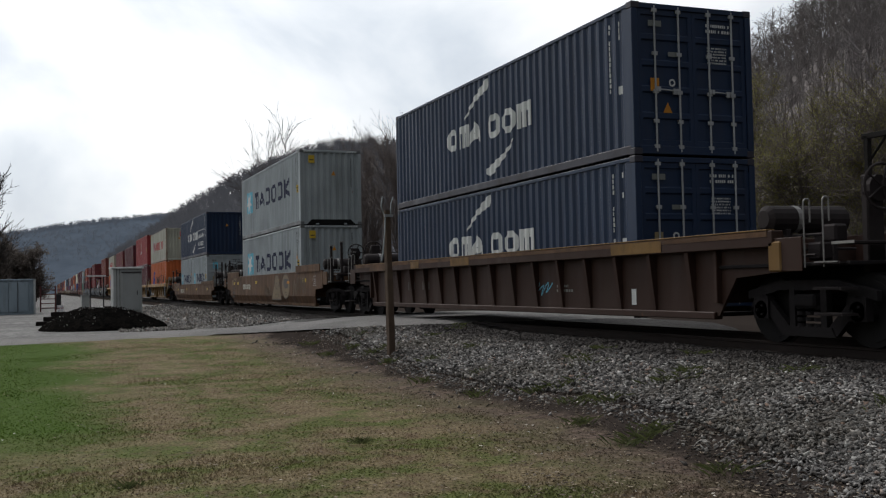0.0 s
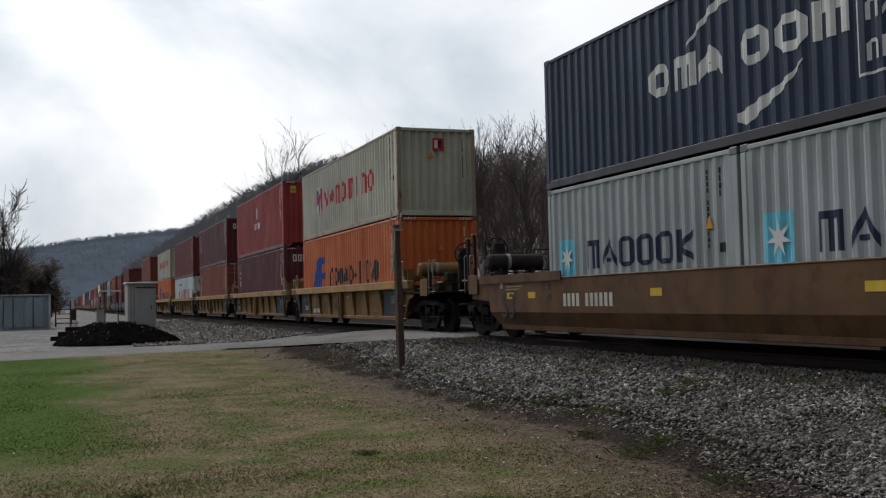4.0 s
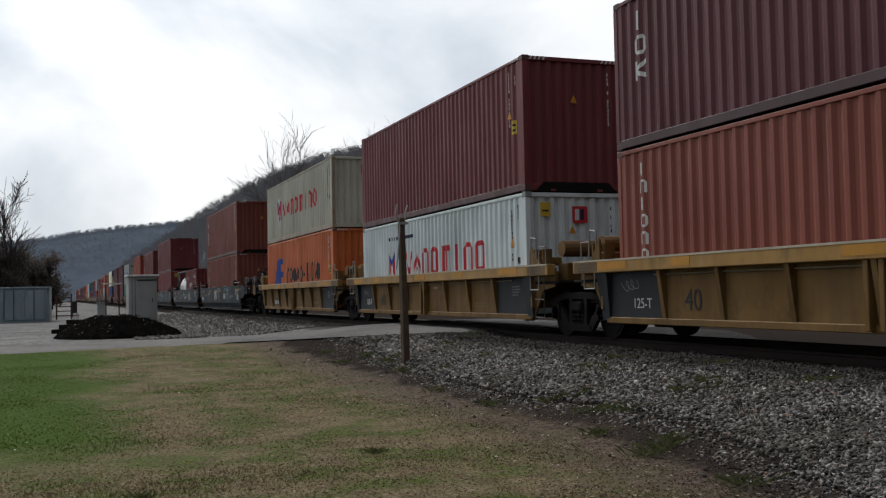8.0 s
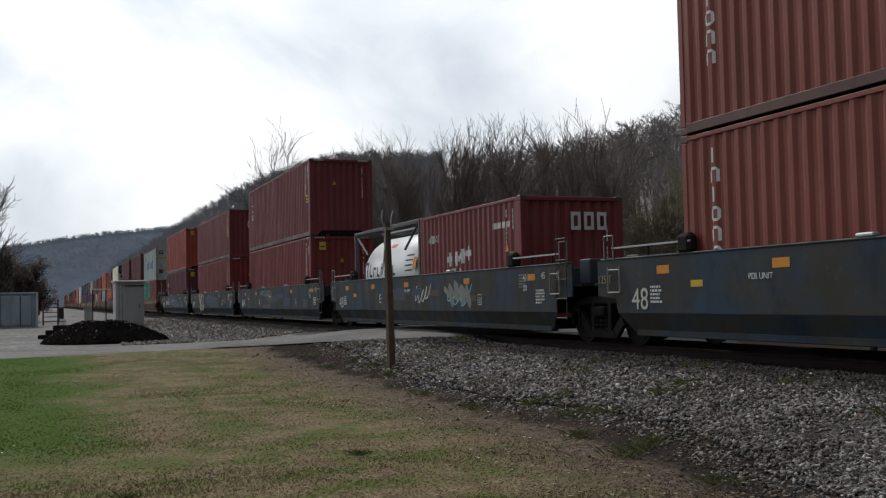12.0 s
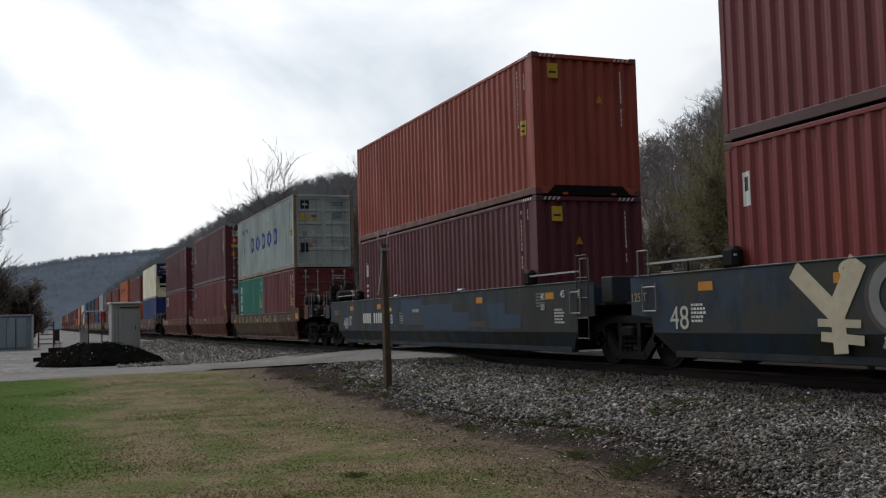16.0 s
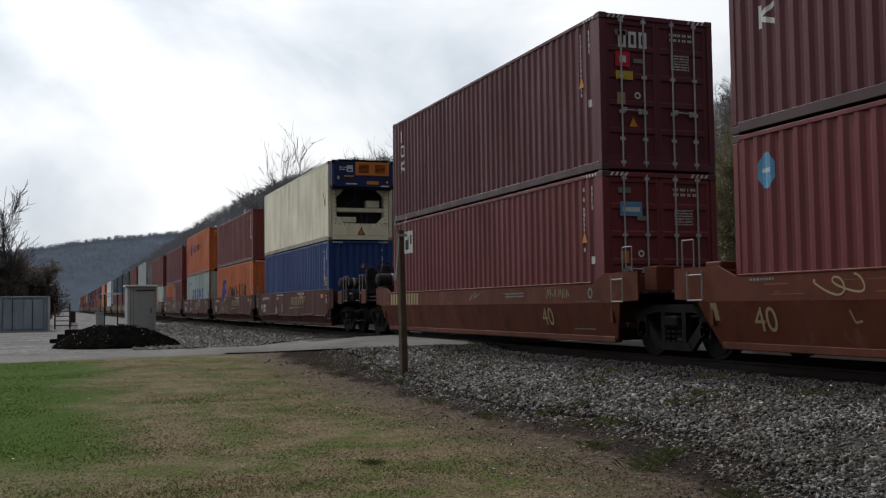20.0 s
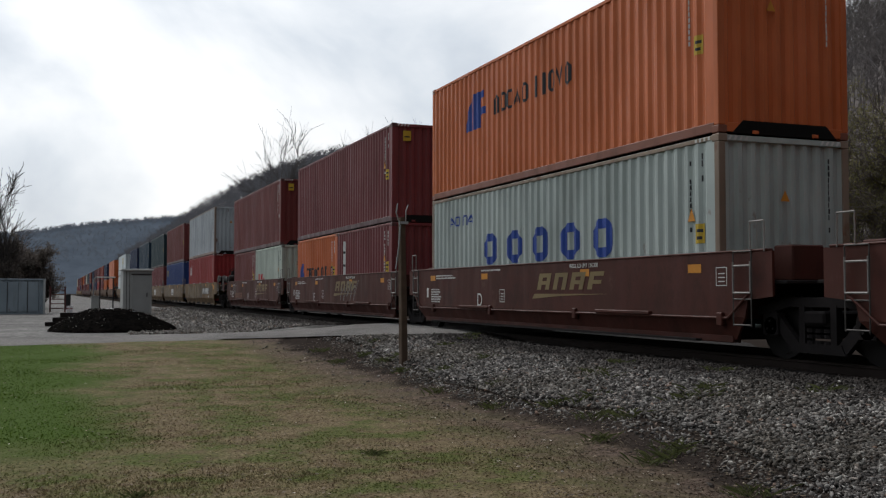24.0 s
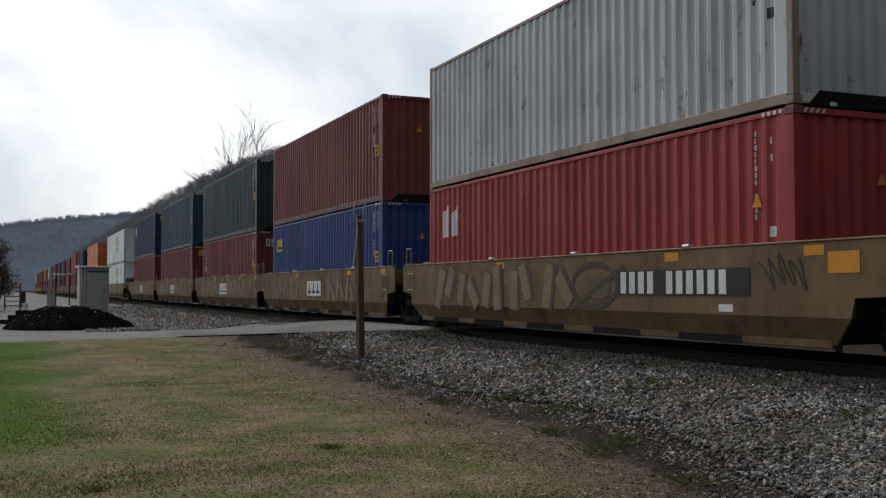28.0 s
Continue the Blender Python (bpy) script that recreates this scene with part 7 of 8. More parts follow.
# ---- loose stone and grass ----
def rock(rng):
    """An angular, eight-faced piece of crushed stone."""
    vs = np.array([(1, 0, 0), (-1, 0, 0), (0, 1, 0), (0, -1, 0), (0, 0, 1), (0, 0, -1)], float)
    vs = vs * np.array([[rng.uniform(0.6, 1.2)] for _ in range(6)]) + np.array([[rng.uniform(-0.45, 0.45) for _ in range(3)] for _ in range(6)])
    vs *= (1.3, rng.uniform(0.7, 1.0), rng.uniform(0.35, 0.6))
    fs = np.array([(0, 2, 4), (2, 1, 4), (1, 3, 4), (3, 0, 4), (2, 0, 5), (1, 2, 5), (3, 1, 5), (0, 3, 5)])
    return vs, fs


def joined(name, chunks, mat):
    """One mesh out of many small (points, triangles) pieces."""
    vs, fs, n = [], [], 0
    for v, f in chunks:
        vs.append(v)
        fs.append(f + n)
        n += len(v)
    vs, fs = np.concatenate(vs).astype(np.float32), np.concatenate(fs).astype(np.int32)
    me = bpy.data.meshes.new(name)
    me.vertices.add(len(vs))
    me.vertices.foreach_set("co", vs.ravel())
    k = fs.shape[1]
    me.loops.add(fs.size)
    me.loops.foreach_set("vertex_index", fs.ravel())
    me.polygons.add(len(fs))
    me.polygons.foreach_set("loop_start", np.arange(0, fs.size, k, dtype=np.int32))
    me.update(calc_edges=True)
    me.materials.append(mat)
    return me


def spin(rng):
    return np.array(Euler((rng.uniform(0, 6.3), rng.uniform(0, 6.3), rng.uniform(0, 6.3))).to_matrix())


def lie(rng):
    """A turn for a flat stone that lies roughly level."""
    return np.array(Euler((rng.gauss(0, 0.45), rng.gauss(0, 0.45), rng.uniform(0, 6.3))).to_matrix())


def scatter_stones():
    rng = random.Random(5)
    kinds = [rock(rng) for _ in range(24)]
    chunks = []
    count = 0
    while count < 85000:
        y = 5.3 + 27 * rng.random() ** 1.5
        x = rng.uniform(4.9, 9.3)
        edge = bank_edge(y)
        if x < edge + 0.75 and rng.random() > max(0.006, (x - edge - 0.05) / 1.2):
            continue
        if y > road_near(x) - 0.3:
            continue
        v, f = kinds[rng.randrange(24)]
        s = (0.011 + 0.024 * rng.random() ** 1.6) * (1.0 + 0.02 * (y - 6))
        z = (ballast_z(x, y) if x > edge + 0.55 else ground_z(x, y)) + s * 0.25
        chunks.append((v @ lie(rng).T * s + (x, y, z), f))
        count += 1
    tagged(new("ballast_stones", joined("ballast_stones", chunks, STONE)), "loose grey crushed stones lying on the ballast bank", "stones", kind="stuff")
    # coarse stone between the road and the track further on
    chunks = []
    while count < 105000:
        y = 33.0 + 42 * rng.random() ** 1.6
        x = rng.uniform(2.2, 9.3)
        if y < road_far(x) + 0.1:
            continue
        v, f = kinds[rng.randrange(24)]
        s = rng.uniform(0.025, 0.06) * (1 + 0.01 * (y - 33))
        chunks.append((v @ spin(rng).T * s + (x, y, max(ground_z(x, y) + 0.02, ballast_z(x, y) - 0.02) + s * 0.2), f))
        count += 1
    tagged(new("yard_stones", joined("yard_stones", chunks, stone_material(False))), "coarse grey stones strewn beyond the road beside the track", "stones", kind="stuff")
    data = []
    for v, f in kinds:
        me = joined("stone", [(v, f)], None)
        data.append(me)
    for k in range(300):
        y = rng.uniform(5.5, 11.0)
        x = rng.uniform(max(5.7, bank_edge(y) + 0.6), 8.6)
        s = rng.uniform(0.018, 0.034)
        st = part("stone", data[rng.randrange(24)], PEBBLE, ballast)
        st.matrix_basis = Matrix.Translation((x, y, ballast_z(x, y) + s * 0.35)) @ Euler((rng.uniform(0, 6), rng.uniform(0, 6), rng.uniform(0, 6))).to_matrix().to_4x4() @ Matrix.Diagonal((s, s, s, 1))


def pebble_material():
    m, nt, b = nodes("single ballast stone", 0.85)
    o = nt.nodes.new("ShaderNodeObjectInfo")
    c = ramp(nt, o.outputs["Random"], [(0.0, (0.05, 0.049, 0.046)), (0.5, (0.12, 0.12, 0.11)), (1.0, (0.42, 0.41, 0.38))])
    f = noise_node(nt, 2.0, 4.0)
    nt.links.new(mixed(nt, ramp(nt, f, [(0.4, grey(0)), (0.7, grey(0.5))]), c, (0.10, 0.085, 0.07)), b.inputs["Base Color"])
    return m


PEBBLE = pebble_material()


def blades(rng, n, area, hmin, hmax, keep):
    chunks = []
    tri = np.array([[0, 1, 2], [1, 3, 2]])
    made = 0
    while made < n:
        x, y = area(rng)
        if not keep(x, y):
            continue
        h = rng.uniform(hmin, hmax)
        a = rng.uniform(0, 6.28)
        w = rng.uniform(0.003, 0.006) * (1 + y * 0.03)
        dx, dy = math.cos(a) * w, math.sin(a) * w
        lx, ly = rng.uniform(-1, 1) * h * 2.4, rng.uniform(-1, 1) * h * 2.4
        z = ground_z(x, y)
        v = np.array([(x - dx, y - dy, z - 0.01), (x + dx, y + dy, z - 0.01), (x - dx * 0.6 + lx * 0.5, y - dy * 0.6 + ly * 0.5, z + h * 0.7), (x + lx, y + ly, z + h)])
        chunks.append((v, tri))
        made += 1
    return chunks


def scatter_grass():
    rng = random.Random(9)

    def area(r):
        y = 5.5 + 23 * r.random() ** 1.5
        return r.uniform(-0.16 * y - 0.5, 0.62 * y + 1.2), y

    def keep(x, y):
        return x < bank_edge(y) + 0.3 and y < road_near(x) - 0.2 and rng.random() > 0.55 * smooth(3.2, 5.2, x)

    g = joined("grass", blades(rng, 150000, area, 0.005, 0.015, keep), BLADE)
    tagged(new("grass", g), "short blades of green and straw-coloured lawn grass", "grass", kind="stuff")
    # darker tufts of coarse grass
    tufts = ((3.0, 10.1), (0.62, 8.75))
    for tx, ty in tufts:
        b = blades(rng, 70, lambda r: (tx + r.gauss(0, 0.05), ty + r.gauss(0, 0.06)), 0.02, 0.05, lambda x, y: True)
        m = joined("grass_tuft", b, COARSE)
        tagged(new("grass_tuft", m), "small dark green tuft of coarse grass in the lawn", "grass tuft", group="grass tufts", kind="stuff")
    weeds = []
    for _ in range(34):
        wy = rng.uniform(6, 24)
        wx = bank_edge(wy) + rng.choice((rng.uniform(-0.4, 0.9), rng.uniform(0, 3)))
        weeds += blades(rng, 45, lambda r: (wx + r.gauss(0, 0.09), wy + r.gauss(0, 0.09)), 0.03, 0.09, lambda x, y: True)
    tagged(new("weeds", joined("weeds", [(v + (0, 0, 0.03), f) for v, f in weeds], COARSE)), "low green weeds along the foot of the ballast", "weeds", kind="stuff")
    # dead leaves and chips strewn over the lawn
    chips = []
    tri = np.array([[0, 1, 2], [0, 2, 3]])
    for _ in range(6500):
        x, y = area(rng)
        if x > bank_edge(y) + 0.6 or y > road_near(x):
            continue
        s = rng.uniform(0.008, 0.026)
        z = ground_z(x, y) + 0.022
        r = spin(rng) * s
        q = np.array([(-1, -0.5, 0), (1, -0.6, 0.2), (0.9, 0.6, 0), (-0.8, 0.5, 0.25)]) @ r.T * (1, 1, 0.15)
        chips.append((q + (x, y, z), tri))
    # bark, chips and clods on the bare strip at the foot of the bank
    for _ in range(11000):
        y = 5.6 + 20 * rng.random() ** 1.4
        x = bank_edge(y) + rng.uniform(-1.7, 0.7)
        s = rng.uniform(0.006, 0.022)
        q = np.array([(-1, -0.5, 0), (1, -0.6, 0.2), (0.9, 0.6, 0), (-0.8, 0.5, 0.25)]) @ (spin(rng) * s).T * (1, 1, 0.25)
        chips.append((q + (x, y, ground_z(x, y) + 0.02), tri))
    m, nt, b = nodes("dry leaf litter", 0.8)
    g = nt.nodes.new("ShaderNodeNewGeometry")
    nt.links.new(ramp(nt, g.outputs["Random Per Island"], [(0.0, (0.042, 0.033, 0.024)), (0.4, (0.085, 0.062, 0.043)), (0.8, (0.15, 0.115, 0.08)), (0.97, (0.26, 0.215, 0.155)), (1.0, (0.6, 0.58, 0.54))]), b.inputs["Base Color"])
    tagged(new("leaf_litter", joined("leaf_litter", chips, m)), "dry leaves and pale chips strewn over the lawn", "leaf litter", kind="stuff")


BLADE = lawn_material(True)
COARSE, cnt, cb = nodes("coarse grass", 0.9)
cc = mixed(cnt, noise_node(cnt, 12.0, shift=False), (0.04, 0.048, 0.018), (0.08, 0.09, 0.035))
cnt.links.new(cc, cb.inputs["Base Color"])
lit_through(cnt, cb, cc)
scatter_stones()
scatter_grass()


# ---- trees ----
def grow(rng, height, spread, levels, thick, first=0.25, fork=3, droop=0.0, cuts=(5, 3, 3, 1)):
    """Limbs of a bare tree as (start, end, radius at start, radius at end)."""
    out = []

    def limb(p, d, length, r, level):
        n = cuts[level]
        q, dd = Vector(p), Vector(d)
        for k in range(n):
            dd = (dd + Vector((rng.uniform(-1, 1), rng.uniform(-1, 1), rng.uniform(-0.5, 0.9) - droop * level)) * (0.10 if level == 0 else 0.22)).normalized()
            e = q + dd * length / n
            r1 = r * (1 - 0.75 * (k + 1) / n)
            out.append((q.copy(), e.copy(), r * (1 - 0.75 * k / n), r1))
            if level < levels and (level > 0 or (k + 1) / n > first):
                for _ in range(fork if level else fork + 1):
                    a = rng.uniform(0, 6.28)
                    side = dd.orthogonal().normalized()
                    side.rotate(Matrix.Rotation(a, 3, dd))
                    tilt = rng.uniform(0.45, 1.0) * spread
                    nd = (dd * math.cos(tilt) + side * math.sin(tilt)).normalized()
                    start = q.lerp(e, rng.random())
                    limb(start, nd, length * rng.uniform(0.38, 0.62) * (1.0 if level else 0.85), max(0.006, r1 * 0.62 + 0.004), level + 1)
            q = e

    limb((0, 0, 0), (0, 0, 1), height, thick, 0)
    k = height / max(q.z for _, q, _, _ in out)
    return [(p * k, q * k, r, s) for p, q, r, s in out]


def limbs_mesh(limbs, sides=4, least=0.0):
    vs, fs = [], []
    for p, q, r, s in limbs:
        d = (q - p).normalized()
        u = d.orthogonal().normalized()
        w = d.cross(u)
        n = sides if r > 0.03 else 3
        b = len(vs)
        for c, rr in ((p, max(r, least)), (q, max(s, least * 0.7))):
            for k in range(n):
                a = 2 * math.pi * k / n
                vs.append((c + u * rr * math.cos(a) + w * rr * math.sin(a))[:])
        for k in range(n):
            j = (k + 1) % n
            fs += [(b + k, b + j, b + n + j), (b + k, b + n + j, b + n + k)]
    return np.array(vs), np.array(fs)


def bark(name, c):
    return plain(name, c, 0.9, 0.0, 0.3, 3.0, 0.4)


BARK = bark("grey-brown bark", (0.145, 0.12, 0.11))
PALE_BARK = bark("pale bark", (0.055, 0.048, 0.045))


def bare_tree(seed, height, x, y, label, mat=BARK, spread=0.75, levels=3, fork=3, thick=None, least=0.012, cuts=(5, 3, 3, 1)):
    rng = random.Random(seed)
    limbs = grow(rng, height, spread, levels, thick or height * 0.014, 0.2, fork, 0.0, cuts)
    t = thing("tree", label, "tree", pose(x, y, ground_z(x, y) - 0.15, 0, 0, rng.uniform(0, 360)), group="bare trees")
    n = 4
    part("trunk", joined("trunk", [limbs_mesh(limbs[:1] + [l for l in limbs if l[2] > 0.055], 7)], None), mat, t)
    part("crown", joined("crown", [limbs_mesh([l for l in limbs if l[2] <= 0.055], 3, least)], None), mat, t)
    return t


bare_tree(11, 20.2, 22.2, 101.0, "tall bare grey tree standing above the train", PALE_BARK, 0.62, 3, 3, 0.24, 0.017, (5, 3, 3, 2))
bare_tree(12, 12.0, -3.6, 88.0, "slender bare tree beside the storage shed", PALE_BARK, 0.65, 3, 2, 0.16, 0.02, (6, 4, 3, 2))
bare_tree(13, 9.5, -7.0, 92.0, "bare tree behind the dark bushes", BARK, 0.7, 3, 4, 0.13, 0.016)
rng = random.Random(3)
for k in range(20):
    b = radians(15.5 + 0.85 * k + rng.uniform(-0.3, 0.3))
    x = rng.uniform(24, 33)
    hgt = x / math.sin(b) * math.tan(radians(9.3 + 0.05 * k + rng.uniform(-1.0, 0.9))) + 1.4
    bare_tree(40 + k, hgt, x, x / math.tan(b), "bare brown tree at the edge of the wood beyond the track", BARK, 0.5, 3, 3, hgt * 0.011, 0.013)
for k in range(8):
    b = radians(31 + 4.2 * k + rng.uniform(-1, 1))
    x = rng.uniform(30, 36)
    bare_tree(70 + k, rng.uniform(8, 11), x, x / math.tan(b), "bare brown tree at the foot of the wooded hill", BARK, 0.6, 3, 3, 0.10, 0.012)


def leaf_cloud(rng, limbs, n, size, tips=0.02):
    ends = [l for l in limbs if l[2] < tips]
    chunks = []
    tri = np.array([[0, 1, 2], [0, 2, 3]])
    base = np.array([(-0.5, 0, 0), (0, -0.25, 0.1), (0.5, 0, 0), (0, 0.25, 0.1)])
    for _ in range(n):
        p, q, _, _ = ends[rng.randrange(len(ends))]
        c = p.lerp(q, rng.random()) + Vector((rng.gauss(0, 0.1), rng.gauss(0, 0.1), rng.gauss(0, 0.1)))
        chunks.append((base @ spin(rng).T * size * rng.uniform(0.6, 1.4) + np.array(c), tri))
    return chunks


def leaf_material(name, a, b_):
    m, nt, b = nodes(name, 0.7)
    g = nt.nodes.new("ShaderNodeNewGeometry")
    nt.links.new(ramp(nt, g.outputs["Random Per Island"], [(0.0, a), (1.0, b_)]), b.inputs["Base Color"])
    lit_through(nt, b, b.inputs["Base Color"].links[0].from_socket, 0.45)
    return m


BUDS = leaf_material("young yellow-green leaves", (0.12, 0.115, 0.045), (0.215, 0.195, 0.085))
DARKLEAF = leaf_material("dead brown foliage", (0.085, 0.072, 0.064), (0.16, 0.138, 0.122))
for k, (deg, x, hgt, n) in enumerate(((37.6, 26.0, 10.4, 60000), (41.4, 25.5, 8.8, 30000), (33.6, 28.0, 7.4, 14000), (45.0, 25.0, 8.4, 20000))):
    rng = random.Random(90 + k)
    limbs = grow(rng, hgt, 0.95, 3, 0.2, 0.12, 4)
    y = x / math.tan(radians(deg))
    t = thing("tree", "broad tree with sparse yellow-green spring leaves", "tree", pose(x, y, 0.1), group="budding trees")
    part("trunk", joined("trunk", [limbs_mesh([l for l in limbs if l[2] > 0.04], 6)], None), BARK, t)
    part("crown", joined("crown", [limbs_mesh([l for l in limbs if l[2] <= 0.04], 3, 0.012)], None), BARK, t)
    part("leaves", joined("leaves", leaf_cloud(rng, limbs, n, 0.075), None), BUDS, t, "sparse yellow-green leaves")
for k, (x, y, hgt) in enumerate(((-6.5, 90, 6.4), (-3.6, 89, 6.6), (-1.2, 91, 5.6), (-9.5, 90, 6.3), (-5.0, 92, 6.2), (-2.2, 93, 5.8))):
    rng = random.Random(120 + k)
    limbs = grow(rng, hgt, 1.0, 2, 0.12, 0.02, 6)
    t = thing("bush", "large dark brown dormant bush beside the yard", "bush", pose(x, y, 0.25), group="dark bushes")
    part("trunk", joined("trunk", [limbs_mesh(limbs, 3)], None), BARK, t)
    part("leaves", joined("leaves", leaf_cloud(rng, limbs, 16000, 0.17, 0.05), None), DARKLEAF, t)


# ---- wooded hills ----
def between(table, v):
    for (a, p), (b, q) in zip(table, table[1:]):
        if v <= b:
            return p + (q - p) * max(0.0, (v - a) / (b - a))
    return table[-1][1]


# bearing from the track's line (degrees), height of the crest as an angle, distance of the crest
CREST = ((3.0, 1.3), (5.3, 2.7), (7.2, 3.95), (8.6, 4.75), (9.9, 5.5), (12, 6.3), (14.7, 7.1), (17.5, 7.2), (20, 7.0), (24, 6.9), (28, 6.9), (31, 7.3), (34.4, 8.0), (38, 10.1), (41, 11.9), (44, 13.7), (60, 18.0), (123, 18.0))
FAR = ((3.0, 660), (4, 640), (8, 480), (14, 380), (20, 330), (28, 250), (34, 200), (41, 170), (60, 140), (120, 140))


def hill_point(b, u):
    s = math.sin(radians(min(b, 90)))
    r1 = between(FAR, b)
    r0 = min(34.0 / max(s, 0.03), r1 * 0.55)
    r = r0 + (r1 - r0) * u
    top = r1 * math.tan(radians(between(CREST, b)))
    z = top * (u ** 1.15 if u <= 1 else 1 - 0.5 * (u - 1))
    x, y = r * math.sin(radians(b)), r * math.cos(radians(b))
    z += 0.03 * top * noise.noise((x * 0.02, y * 0.02, 0)) * min(1, 3 * u)
    return x, y, max(z, -0.2)


HAZE_BEARING = 21.0                          # below this bearing the hill's material carries painted haze


# Distant ground whose haze is put in as emission.
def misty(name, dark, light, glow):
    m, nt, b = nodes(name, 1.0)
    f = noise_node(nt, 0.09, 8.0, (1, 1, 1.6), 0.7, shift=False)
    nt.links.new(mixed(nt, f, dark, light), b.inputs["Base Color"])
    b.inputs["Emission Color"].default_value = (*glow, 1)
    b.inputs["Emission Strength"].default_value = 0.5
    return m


FOREST_FLOOR = plain("leaf-covered forest floor", (0.14, 0.122, 0.115), 0.95, 0.0, 0.25, 0.35, 0.6, 0.4)
HAZE_GLOW_FLOOR = misty("forest floor with haze glow", (0.035, 0.034, 0.035), (0.062, 0.058, 0.058), (0.095, 0.101, 0.121))


def build_hill():
    for b0, b1, name, mat, label in ((HAZE_BEARING, 122.0, "hill", FOREST_FLOOR, "steep hillside covered with brown leaf litter under bare woods"),
                                     (3.0, HAZE_BEARING, "backdrop_hill", HAZE_GLOW_FLOOR, "distant wooded hillside, its haze put into the material as a glow")):
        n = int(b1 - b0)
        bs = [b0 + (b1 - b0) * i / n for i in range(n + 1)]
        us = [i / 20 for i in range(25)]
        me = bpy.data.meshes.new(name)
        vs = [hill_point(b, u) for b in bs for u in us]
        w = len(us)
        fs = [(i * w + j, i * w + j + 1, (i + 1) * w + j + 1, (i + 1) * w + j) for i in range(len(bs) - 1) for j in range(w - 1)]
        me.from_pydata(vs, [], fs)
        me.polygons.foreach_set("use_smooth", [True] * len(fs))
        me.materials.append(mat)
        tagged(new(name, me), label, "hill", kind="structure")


def small_tree(rng):
    """A bare tree one unit high, for the mass of the woods."""
    out = []
    p, d = Vector((0, 0, 0)), Vector((0, 0, 1))
    for k in range(3):
        d = (d + Vector((rng.uniform(-0.12, 0.12), rng.uniform(-0.12, 0.12), 0))).normalized()
        q = p + d * 0.33
        out.append((p, q, 0.013 - 0.004 * k, 0.009 - 0.004 * k))
        for _ in range(1 if k == 0 else 5):
            a = rng.uniform(0, 6.28)
            s = p.lerp(q, rng.uniform(0.2, 1.0))
            up = rng.uniform(0.35, 1.7)
            e = Vector((math.cos(a), math.sin(a), up)).normalized()
            t = s + e * rng.uniform(0.14, 0.3) * (1.1 - 0.22 * k)
            out.append((s, t, 0.0038, 0.0018))
            for _ in range(6):
                b = Vector((math.cos(a + rng.uniform(-1.2, 1.2)), math.sin(a + rng.uniform(-1.2, 1.2)), rng.uniform(-0.2, 1.8))).normalized()
                u = s.lerp(t, rng.uniform(0.35, 1.0))
                out.append((u, u + b * rng.uniform(0.04, 0.11), 0.0020, 0.0010))
        p = q
    top = max(q.z for _, q, _, _ in out)
    return [(a / top, b / top, r, s) for a, b, r, s in out]


def woods_material(name, cols, glow=None):
    m, nt, bs = nodes(name, 0.95)
    g = nt.nodes.new("ShaderNodeNewGeometry")
    big = noise_node(nt, 0.035, 4.0, shift=False)
    c = ramp(nt, g.outputs["Random Per Island"], [(0.0, cols[0]), (1.0, cols[1])])
    nt.links.new(mixed(nt, ramp(nt, big, [(0.5, grey(0)), (0.75, grey(0.35))]), c, cols[2]), bs.inputs["Base Color"])
    # haze over far woods, imitated by a glow of the bark
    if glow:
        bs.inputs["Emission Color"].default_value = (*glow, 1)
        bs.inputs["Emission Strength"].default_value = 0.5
    return m


def sparse_tree(rng):
    """A bare tree one unit high with few, thicker twigs, for woods far off."""
    out = [(Vector((0, 0, 0)), Vector((rng.uniform(-0.04, 0.04), 0, 0.8)), 0.014, 0.006)]
    for _ in range(26):
        a, z = rng.uniform(0, 6.28), rng.uniform(0.3, 0.85)
        reach = rng.uniform(0.1, 0.34) * (1.15 - 0.6 * z)
        out.append((Vector((0, 0, z)), Vector((math.cos(a) * reach, math.sin(a) * reach, min(1.0, z + rng.uniform(0.1, 0.3)))), 0.006, 0.0035))
    return out


def stand(v, rng, h, wide, place):
    a = rng.uniform(0, 6.28)
    r = np.array([(math.cos(a), -math.sin(a), 0), (math.sin(a), math.cos(a), 0), (0, 0, 1)])
    return v @ r.T * h * (wide, wide, 1.0) + place


